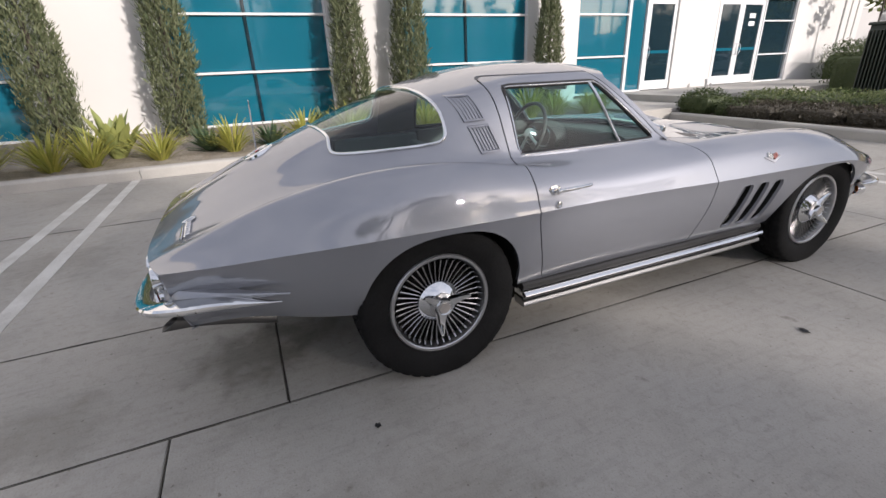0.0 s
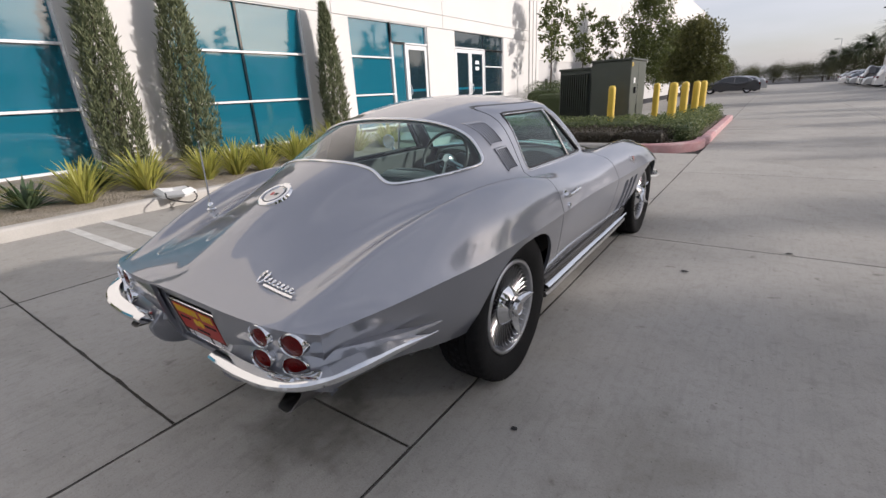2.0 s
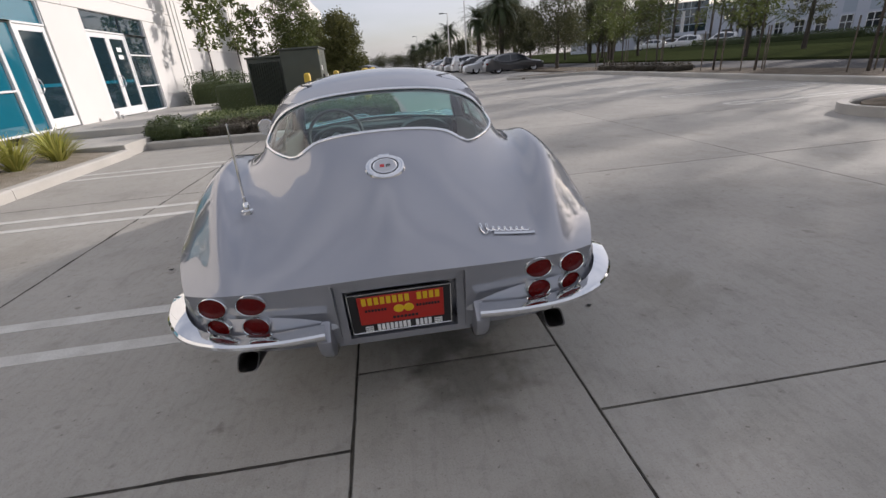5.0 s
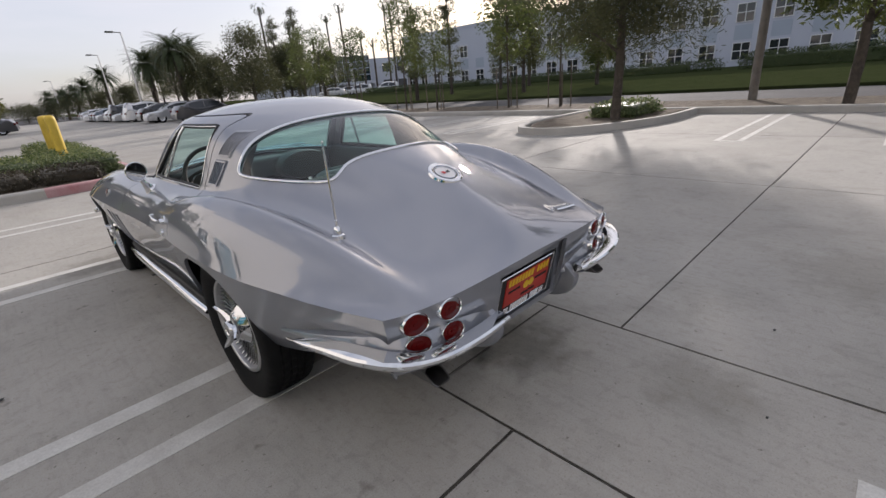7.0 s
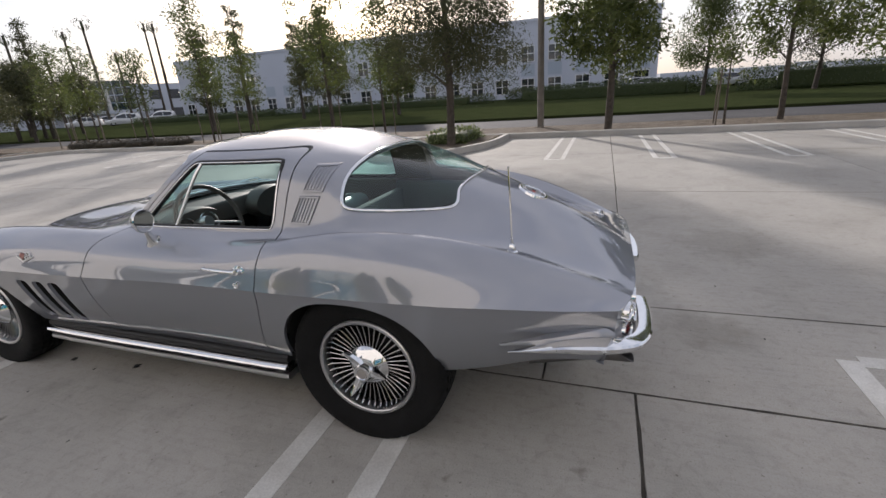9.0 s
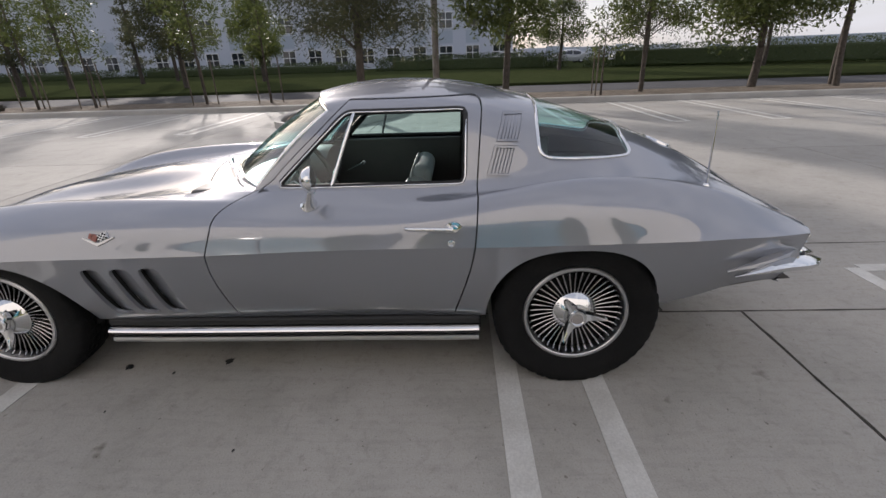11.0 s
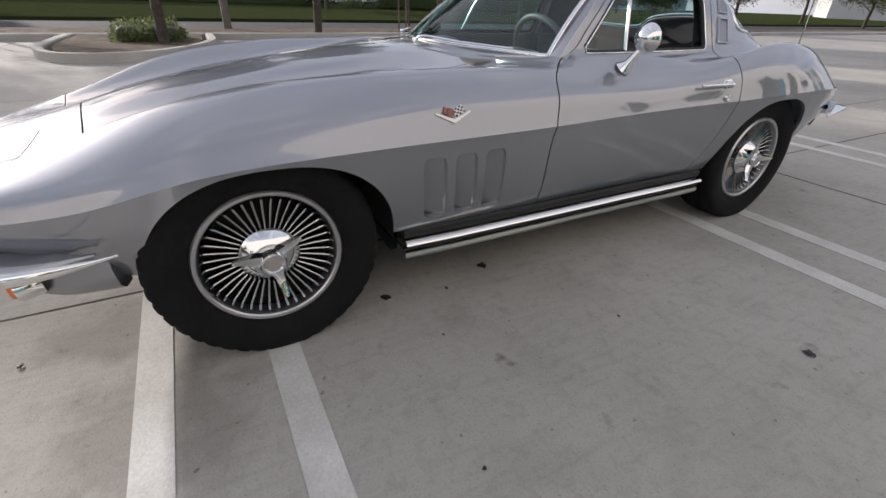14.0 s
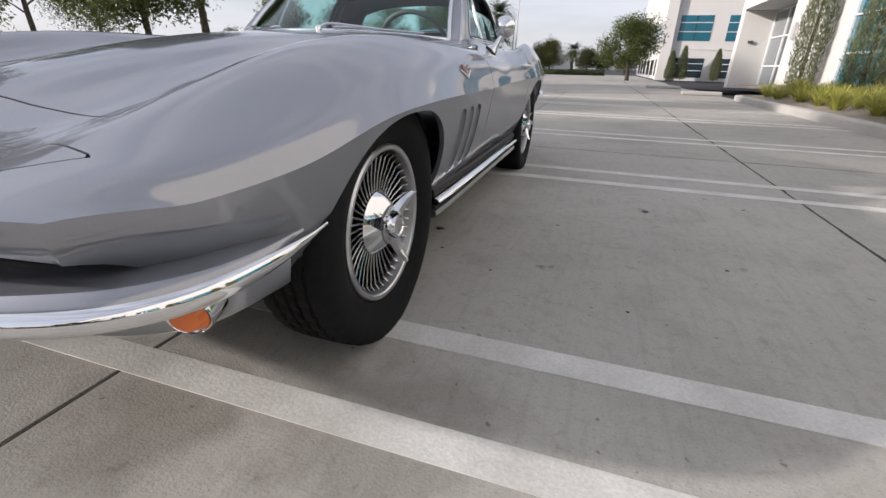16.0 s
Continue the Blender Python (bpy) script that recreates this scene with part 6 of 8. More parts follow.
at_entrance("back_wall", WALL, -10.5, -8.9, -24.1, -20.41, -0.1, 9.4)
at_entrance("canopy", WALL, -8.88, -7.1, -23.98, -20.5, 3.40, 4.15)
at_entrance("fin_wall", WALL, -8.89, -7.15, -24.6, -24.0, -0.1, 9.4)
at_entrance("pier_return", WALL, -8.89, WX - 0.31, -20.4, -20.1, -0.1, 9.4)
at_entrance("parapet", WALL, -8.88, -7.6, -23.99, -20.42, 4.16, 9.4)
for k in range(2):
    at_entrance("glazing", DARK_GLASS if k else PALE_GLASS, -8.52, -8.44, -23.9 + 1.75 * k, -22.2 + 1.75 * k, 0.15, 3.38)
for k in range(3):
    at_entrance("mullion", ALU, -8.53, -8.38, -23.99 + 1.74 * k, -23.90 + 1.74 * k, 0.1, 3.39)
for z in (0.10, 1.0, 2.2, 3.3):
    at_entrance("transom", ALU, -8.53, -8.385, -23.88, -20.52, z, z + 0.07)
at_entrance("wall_lamp", SATIN, -8.02, -7.90, -19.75, -19.6, 1.95, 2.55, bevel=0.02)
at_entrance("lamp_box", GREEN_METAL, -7.75, -7.55, -23.99, -23.88, 2.0, 2.12, bevel=0.01)
bm = bmesh.new()
box(bm, -8.8, -4.9, -28.0, -20.42, -0.1, 0.03, 0.006)
part("entrance_ramp", bm, ASPHALT, None, "dark paved drive in front of the recessed entrance", kind="structure", category="pavement")
wing = empty("office_wing", "white two-storey office wing with teal windows", "building", at=(-8, -44, 0))


def at_wing(nm, m, *b, holder=None):
    bm = bmesh.new()
    box(bm, *b, 0.01)
    bmesh.ops.translate(bm, verts=bm.verts, vec=-Vector((-8, -44, 0)))
    return part(nm, bm, m, holder or wing)


at_wing("wall", WALL, -40, -6.1, -76, -44.0, -0.1, 10.0)
at_wing("pier", WALL, -6.6, -5.75, -44.6, -43.6, -0.1, 10.6)
at_wing("floor_band", WALL_GREY, -20, -6.65, -44.02, -43.97, 2.4, 2.45)
for x0, x1, z0, z1 in ((-9.45, -6.95, 3.1, 5.05), (-13.1, -10.6, 3.1, 5.05), (-9.4, -7.05, 0.2, 1.75), (-13.0, -10.7, 0.2, 1.75), (-16.7, -14.2, 3.1, 5.05), (-9.45, -6.95, 6.8, 8.7), (-13.1, -10.6, 6.8, 8.7)):
    w = at_wing("window", BLUE_GLASS if z0 > 2 else DARK_GLASS, x0, x1, -44.0, -43.97, z0, z1)
    at_wing("mullion", DARK_GLASS, (x0 + x1) / 2 - 0.03, (x0 + x1) / 2 + 0.03, -43.98, -43.95, z0, z1, holder=w)
    for q in (0.36, 0.72):
        at_wing("mullion", ALU, x0, x1, -43.98, -43.93, z0 + (z1 - z0) * q - 0.03, z0 + (z1 - z0) * q + 0.03, holder=w)
for k in range(6):
    at_wing("window", BLUE_GLASS, -6.11, -6.07, -49.5 - 4.5 * k, -46.5 - 4.5 * k, 3.15, 5.0)
    at_wing("window", DARK_GLASS, -6.11, -6.07, -49.5 - 4.5 * k, -46.5 - 4.5 * k, 0.2, 1.7)
bm = bmesh.new()
box(bm, -5.1, -3.9, -15.3, -15.0, 0.0, 0.13, 0.03)
part("wheel_stop", bm, KERB, None, "pale concrete wheel stop", category="wheel stop", group="wheel stops")
bm = bmesh.new()
box(bm, -4.6, -3.2, -20.6, -20.3, 0.0, 0.13, 0.03)
part("wheel_stop", bm, KERB, None, "pale concrete wheel stop", category="wheel stop", group="wheel stops")


# ---- plants ----
CYPRESS = leaf_material("cypress_leaf", (0.085, 0.11, 0.05), (0.19, 0.205, 0.11), 0.7, 0.2)
FLAX = leaf_material("flax_leaf", (0.46, 0.43, 0.10), (0.26, 0.29, 0.06), 0.5, 0.3)
AGAVE = leaf_material("agave_leaf", (0.060, 0.105, 0.050), (0.10, 0.145, 0.075), 0.5, 0.1)
AGAVE_LIGHT = leaf_material("agave_light_leaf", (0.34, 0.36, 0.12), (0.22, 0.27, 0.09), 0.5, 0.15)
HEDGE = leaf_material("hedge_leaf", (0.035, 0.060, 0.018), (0.085, 0.110, 0.035), 0.55, 0.25)
PURPLE = leaf_material("dark_shrub_leaf", (0.040, 0.035, 0.024), (0.075, 0.062, 0.040), 0.6, 0.2)
PALE = leaf_material("flowering_leaf", (0.055, 0.095, 0.025), (0.24, 0.27, 0.12), 0.6, 0.3)
TREE_GREEN = leaf_material("tree_leaf", (0.055, 0.08, 0.020), (0.13, 0.15, 0.042), 0.5, 0.45)
TREE_DARK = leaf_material("pine_leaf", (0.045, 0.055, 0.024), (0.10, 0.10, 0.045), 0.6, 0.45)
OLIVE = leaf_material("olive_leaf", (0.070, 0.080, 0.022), (0.125, 0.125, 0.036), 0.6, 0.35)
PALM_LEAF = leaf_material("palm_leaf", (0.030, 0.050, 0.018), (0.075, 0.095, 0.035), 0.55, 0.2)
STAKE = material("stake_wood", (0.15, 0.12, 0.09), 0.85, spread=0.2, scale=8, fine=60, bump=0.5)


def blades(name, mat, parent, n, base_r, length, width, lift, droop, rng, label=""):
    """Strap leaves out of one crown: each a folded, curving strip."""
    verts, faces = [], []
    for i in range(n):
        a = rng.uniform(0, 2 * math.pi)
        tilt = radians(rng.uniform(*lift))
        ln = length * rng.uniform(0.65, 1.1)
        r0 = base_r * rng.random() ** 0.5
        d = Vector((math.cos(a), math.sin(a), 0))
        s = Vector((-d.y, d.x, 0))
        p = d * r0
        ang = tilt
        seg = 5
        base = len(verts)
        for k in range(seg + 1):
            u = k / seg
            w = width * (0.55 + 0.9 * u) * (1 - u) ** 0.55 + 0.001
            n_up = Vector((0, 0, 1)) * math.cos(ang) - d * math.sin(ang)
            verts += [p - s * w + n_up * w * 0.35, p, p + s * w + n_up * w * 0.35]
            p = p + (d * math.cos(ang) + Vector((0, 0, math.sin(ang)))) * ln / seg
            ang -= radians(droop) * (0.4 + u)
        for k in range(seg):
            b = base + 3 * k
            faces += [(b, b + 1, b + 4, b + 3), (b + 1, b + 2, b + 5, b + 4)]
    return mesh_from(name, verts, faces, mat, parent, label, smooth=60)


def leaf_cloud(name, mat, parent, spots, size, rng, label="", upright=0.0, slim=0.45, hang=0.0):
    """Many small folded leaves at the given places."""
    r = np.random.RandomState(rng.randrange(1 << 30))
    p = np.array([tuple(v) for v in spots]) if not isinstance(spots, np.ndarray) else spots
    n = len(p)
    d = r.normal(size=(n, 3))
    d[:, 2] = d[:, 2] * (1 - max(upright, hang)) + upright * 2.2 - hang * 1.6
    d /= np.linalg.norm(d, axis=1)[:, None]
    s = np.cross(d, r.normal(size=(n, 3)))
    s /= np.linalg.norm(s, axis=1)[:, None] + 1e-9
    f = np.cross(d, s)
    ln = (size * r.uniform(0.6, 1.35, n))[:, None]
    w = ln * slim
    v = np.stack([p, p + d * ln * 0.5 + s * w * 0.5 + f * w * 0.12, p + d * ln, p + d * ln * 0.5 - s * w * 0.5 + f * w * 0.12], 1).reshape(-1, 3)
    me = bpy.data.meshes.new(name)
    me.vertices.add(4 * n)
    me.vertices.foreach_set("co", v.ravel())
    me.loops.add(4 * n)
    me.loops.foreach_set("vertex_index", np.arange(4 * n))
    me.polygons.add(n)
    me.polygons.foreach_set("loop_start", np.arange(0, 4 * n, 4))
    me.update()
    me.materials.append(mat)
    ob = new(name, me)
    ob.parent = parent
    return tagged(ob, label)


def bed_z(x):
    """Height of the planting bed, which rises from its kerb to the wall."""
    return 0.10 + 0.21 * (-5.02 - x) / 3.05


def cypress(x, y, h, r, seed):
    rng = random.Random(seed)
    t = empty("cypress", "narrow upright grey-green conifer against the wall", "conifer", "conifers along the wall", (x, y, bed_z(x) if y > -20 else 0.1))
    bm = bmesh.new()
    sweep(bm, [(0, 0, -0.1), (0.01, 0, h * 0.5), (0, 0, h * 0.92)], [0.06, 0.04, 0.01], 8)
    part("trunk", bm, BARK, t)
    spots = []
    lump = [rng.uniform(0.8, 1.15) for _ in range(24)]
    for i in range(8500):
        u = rng.random()
        z = h * (0.02 + 0.97 * u)
        a = rng.uniform(0, 2 * math.pi)
        rad = r * (1 - u) ** 0.55 * (0.75 + 0.4 * math.sin(u * 3.0)) * lump[int(a / (2 * math.pi) * 8) + 8 * int(u * 2.99)]
        rr = rad * rng.uniform(0.55, 1.0) + 0.02
        spots.append(Vector((rr * math.cos(a), rr * math.sin(a), z - 0.1)))
    leaf_cloud("foliage", CYPRESS, t, spots, 0.13, rng, upright=0.8, slim=0.16)
    return t


for k, (x, y, h, r) in enumerate(((-7.45, -4.7, 3.7, 0.50), (-7.5, -2.8, 3.6, 0.47), (-7.55, 0.45, 3.5, 0.45), (-7.55, 1.75, 3.5, 0.45), (-7.55, 5.35, 3.3, 0.38), (-7.5, -9.0, 3.5, 0.48), (-7.5, -12.3, 3.9, 0.52), (-7.5, -16.3, 4.4, 0.50), (-7.6, -42.6, 2.6, 0.5), (-6.7, -42.4, 2.2, 0.45), (-10.2, -42.8, 2.4, 0.45))):
    cypress(x, y, h, r, 40 + k)


def flax(seed, x, y, s):
    rng = random.Random(seed)
    t = empty("flax_clump", "yellow-green striped strap-leaved clump in the bed", "shrub", "flax clumps in the bed", (x, y, bed_z(x)))
    t.scale = (s, s, s)
    t.rotation_euler[2] = rng.uniform(0, 6)
    blades("foliage", FLAX, t, 120, 0.09, 0.64, 0.015, (35, 88), 11, rng)
    return t


flax_a, flax_b = flax(1, -5.42, -4.35, 1.0), flax(2, -5.5, -3.9, 0.95)
rng = random.Random(9)
FLAX_AT = [(-5.5, -3.05, 0.95), (-5.6, -2.05, 0.95), (-5.6, -0.92, 1.0), (-5.75, -0.1, 1.15), (-5.7, 0.78, 1.0), (-5.65, 1.28, 1.0), (-5.55, 1.75, 1.0), (-5.75, 2.6, 1.1), (-6.0, 3.2, 0.9), (-5.95, 3.75, 1.15), (-5.8, 4.3, 1.0), (-5.65, 5.1, 1.0), (-6.0, 5.55, 1.0), (-5.4, -5.1, 1.05), (-5.5, -5.8, 1.1), (-5.8, -6.4, 1.1)]
FLAX_AT += [(-5.45 - 0.5 * (k % 2) - rng.uniform(0, 0.25), -6.9 - 0.55 * k, rng.uniform(0.62, 0.82)) for k in range(11)]
FLAX_AT += [(-5.95 - 0.4 * (k % 3), -7.2 - 0.42 * k, rng.uniform(0.6, 0.8)) for k in range(14)]
for k, (x, y, s) in enumerate(FLAX_AT):
    src = flax_a if k % 2 else flax_b
    o = copy_thing(src, pose(x, y, bed_z(x), 0, 0, rng.uniform(0, 360)))
    o.scale = (s, s, s * rng.uniform(0.9, 1.1))


def agave(seed, x, y, s, mat, label, width, lift, n):
    rng = random.Random(seed)
    t = empty("agave", label, "succulent", "agaves in the bed", (x, y, bed_z(x)))
    blades("foliage", mat, t, n, 0.05 * s, 0.42 * s, width, lift, 3, rng)
    return t


ag = agave(21, -5.85, -1.45, 1.0, AGAVE, "dark green spiky agave rosette", 0.030, (8, 80), 85)
for x, y, s in ((-5.9, -2.4, 1.05), (-6.5, -0.45, 1.15), (-6.4, 0.2, 0.95), (-6.5, 2.1, 1.1), (-6.6, 2.75, 1.1), (-6.7, 3.5, 1.0), (-6.9, 1.5, 1.0)):
    o = copy_thing(ag, pose(x, y, bed_z(x), 0, 0, 70 * x))
    o.scale = (s, s, s)
big = agave(31, -5.95, -3.65, 1.0, AGAVE_LIGHT, "large pale green agave with broad upright leaves", 0.055, (48, 86), 34)
big.scale = (1.75, 1.75, 1.75)
o = copy_thing(big, pose(-6.3, -6.9, bed_z(-6.3), 0, 0, 50))
o.scale = (1.6, 1.6, 1.6)


def shrub(name, label, mat, x0, x1, y0, y1, z0, z1, n, size, seed, round_=0.5, kind="", group=""):
    """A clipped or loose shrub: leaves through the outer part of a rounded block."""
    rng = random.Random(seed)
    c = Vector(((x0 + x1) / 2, (y0 + y1) / 2, z0))
    ob = empty(name, label, "shrub", group, c, kind)
    hx, hy, h = (x1 - x0) / 2, (y1 - y0) / 2, z1 - z0
    spots = []
    while len(spots) < n:
        p = Vector((rng.uniform(-1, 1), rng.uniform(-1, 1), rng.uniform(0, 1)))
        q = max(abs(p.x), abs(p.y), p.z) * (1 - round_) + round_ * math.sqrt(p.x ** 2 + p.y ** 2 + p.z ** 2) / 1.1
        wob = 1 + 0.10 * noise.noise(Vector((p.x * hx, p.y * hy, p.z * h)) * 3.0 + Vector((seed, 0, 0)))
        if 0.72 * wob < q < 1.0 * wob:
            spots.append(Vector((p.x * hx, p.y * hy, p.z * h)))
    leaf_cloud("foliage", mat, ob, spots, size, rng)
    bm = bmesh.new()
    box(bm, -hx * 0.78, hx * 0.78, -hy * 0.78, hy * 0.78, -0.02, h * 0.72, min(hx, hy, h) * 0.25, 2)
    part("core", bm, PURPLE if mat is PURPLE else HEDGE, ob)
    return ob


shrub("clipped_hedge", "clipped dark green hedge block by the wall", HEDGE, -7.7, -5.6, 16.3, 18.6, 0.15, 1.62, 5200, 0.06, 3, 0.2)
shrub("clipped_hedge", "clipped dark green hedge block by the wall", HEDGE, -5.7, -3.2, 13.0, 14.3, 0.15, 1.45, 4200, 0.06, 4, 0.2)
for k in range(5):
    shrub("flowering_shrub", "pale-flowered low shrub in the island", PALE, -4.6 + 0.98 * k, -3.55 + 0.98 * k, 8.0, 9.6 + 0.2 * (k % 2), 0.1, 0.55, 2300, 0.055, 50 + k, 0.4, group="island ground cover")
for k in range(4):
    shrub("flowering_shrub", "pale-flowered low shrub in the island", PALE, -0.75, 0.45, 9.2 + 1.35 * k, 10.6 + 1.35 * k, 0.1, 0.55, 2000, 0.055, 60 + k, 0.4, group="island ground cover")
shrub("flowering_shrub", "pale-flowered low shrub in the island", PALE, -0.6, 0.5, 7.4, 9.2, 0.1, 0.5, 2300, 0.055, 70, 0.4, group="island ground cover")
for k in range(4):
    shrub("dark_shrub", "low dark brownish shrub at the kerb", PURPLE, -3.9 + 0.98 * k, -2.85 + 0.98 * k, 6.75 + 0.02 * k, 8.0, 0.1, 0.42, 1900, 0.05, 80 + k, 0.45, group="low kerb shrubs")
shrub("round_shrub", "rounded dark green shrub by the step", HEDGE, -5.2, -4.2, 6.9, 7.9, 0.1, 0.62, 2200, 0.05, 90, 0.8)
shrub("round_shrub", "rounded dark green shrub at the kerb", HEDGE, -4.2, -3.5, 6.9, 7.6, 0.1, 0.48, 1500, 0.05, 91, 0.8)
shrub("island_plants", "low yellow-green plants round the island tree", PALE, 9.3, 11.4, 1.2, 2.6, 0.12, 0.50, 1500, 0.09, 92, 0.6)
for k in range(4):
    shrub("dark_shrub", "low dark shrub in the verge", PURPLE, 12.3, 13.6, 15.0 + 1.9 * k, 16.5 + 1.9 * k, 0.1, 0.45, 700, 0.09, 95 + k, 0.6, group="verge shrubs")


def tree(name, label, x, y, h, trunk, crown, mat, n, size, seed, lean=(0, 0), split=0.55, clumps=26, stakes=0, z=0.1, slim=0.4, group="", puff=0.42, hang=0.0):
    """A tree: tapered trunk, limbs that leave it, and leaves in uneven clumps. crown: lowest height, radius."""
    rng = random.Random(seed)
    r = np.random.RandomState(seed)
    t = empty(name, label, "tree", group, (x, y, z))
    low, rad = crown
    axis = lambda zz: Vector((lean[0] * zz / h + 0.05 * math.sin(1.7 * zz + seed) * trunk * 6, lean[1] * zz / h + 0.05 * math.cos(1.3 * zz + seed) * trunk * 6, zz))
    bm = bmesh.new()
    sweep(bm, [axis(-0.15 + (h * 0.86 + 0.15) * k / 16) for k in range(17)], [trunk * (1.2 - 1.1 * k / 16) for k in range(17)], 9)
    part("trunk", bm, BARK, t, smooth=50)
    centres = []
    for k in range(clumps):
        u = (k + 0.5) / clumps
        zc = low + (h - low) * (0.10 + 0.86 * u)
        prof = math.sin(math.pi * min(1, 0.22 + 0.74 * u)) ** 0.55
        a = 2.4 * k + rng.uniform(-0.5, 0.5)
        rr = rad * prof * rng.uniform(0.25, 0.88)
        c = axis(zc) + Vector((rr * math.cos(a), rr * math.sin(a), rng.uniform(-0.15, 0.15) * rad * 0.5))
        centres.append((c, rad * rng.uniform(0.6, 1.15) * puff))
    limbs = [c for c, _ in centres if (c - axis(c.z)).length > rad * 0.35][::2][:9]
    for c in limbs:
        start = axis(max(low * split, min(c.z - 0.55 * (c - axis(c.z)).length, h * 0.62)))
        mid = start.lerp(c, 0.5) + Vector((0, 0, 0.06 * rad))
        bm = bmesh.new()
        k = trunk * 0.36 * (1.15 - 0.6 * start.z / h)
        sweep(bm, curve([start, mid, c], 3), [k * (1 - 0.14 * j) for j in range(7)], 6)
        part("limb", bm, BARK, t, smooth=50)
    cs = np.array([tuple(c) for c, _ in centres])
    rs = np.array([q for _, q in centres])
    pick = r.choice(len(rs), n, p=rs ** 2 / (rs ** 2).sum())
    d = r.normal(size=(n, 3)) * (1, 1, 0.72)
    d /= np.linalg.norm(d, axis=1)[:, None]
    reach = r.random_sample(n) ** 0.40
    wob = 1 + 0.28 * np.sin(d[:, 0] * 5 + pick) * np.cos(d[:, 1] * 6 + 2 * pick)
    p = cs[pick] + d * (rs[pick] * reach * wob)[:, None]
    p[:, 2] -= hang * 0.5 * r.random_sample(n) ** 2
    leaf_cloud("crown", mat, t, p, size, rng, slim=slim, hang=hang)
    for k in range(stakes):
        bm = bmesh.new()
        a = 2.1 * k + 0.4
        sx, sy = 0.45 * math.cos(a), 0.45 * math.sin(a)
        sweep(bm, [(sx, sy, -0.15), (sx, sy, 1.45)], 0.022, 7)
        part("stake", bm, STAKE, t)
    return t


tree("lot_tree", "broad soft-needled tree with a brown trunk in the lot island", 9.15, 1.6, 7.2, 0.10, (1.35, 2.0), TREE_DARK, 60000, 0.13, 101, slim=0.16, clumps=40, hang=0.35)
tree("leafy_tree", "full leafy tree with drooping branches on the verge", 12.2, -2.25, 8.2, 0.10, (1.35, 1.75), TREE_GREEN, 26000, 0.16, 102, slim=0.32, clumps=34, hang=0.4)
tree("leafy_tree", "broad dark leafy tree on the verge", 14.2, -10.9, 8.4, 0.12, (1.4, 2.8), TREE_GREEN, 42000, 0.17, 103, slim=0.34, clumps=36, hang=0.3)
tree("leafy_tree", "airy leafy tree on the verge", 13.6, -6.9, 6.4, 0.075, (1.4, 1.3), TREE_GREEN, 9000, 0.14, 104, slim=0.35, clumps=22, hang=0.3)
tree("staked_sapling", "bare-looking young staked tree with few leaves", 12.6, -5.3, 2.7, 0.035, (1.0, 0.6), TREE_GREEN, 500, 0.13, 105, slim=0.35, clumps=14, stakes=2, hang=0.2)
for k, (x, y, h, lx) in enumerate(((13.6, -13.3, 8.6, 0.9), (14.3, -13.7, 9.2, 0.5))):
    tree("leaning_tree", "tall dark leaning trunk with a high crown", x, y, h, 0.09, (4.4, 1.7), TREE_DARK, 7000, 0.16, 106 + k, lean=(lx, 0.2), slim=0.3, clumps=20, group="leaning trees on the verge")
for k, (x, y, h) in enumerate(((13.6, 8.0, 6.6), (13.6, 5.7, 4.9), (13.4, 13.9, 6.0), (13.5, 11.9, 4.2), (13.3, 21.0, 4.6), (13.4, 23.2, 4.8), (13.2, 17.6, 4.2))):
    tree("staked_sapling", "young staked street tree with sparse leaves", x, y, h, 0.042, (1.4, 0.70 + 0.08 * h), TREE_GREEN, int(110 * h * h), 0.13, 110 + k, slim=0.35, clumps=22, stakes=3, group="staked street saplings", hang=0.3)
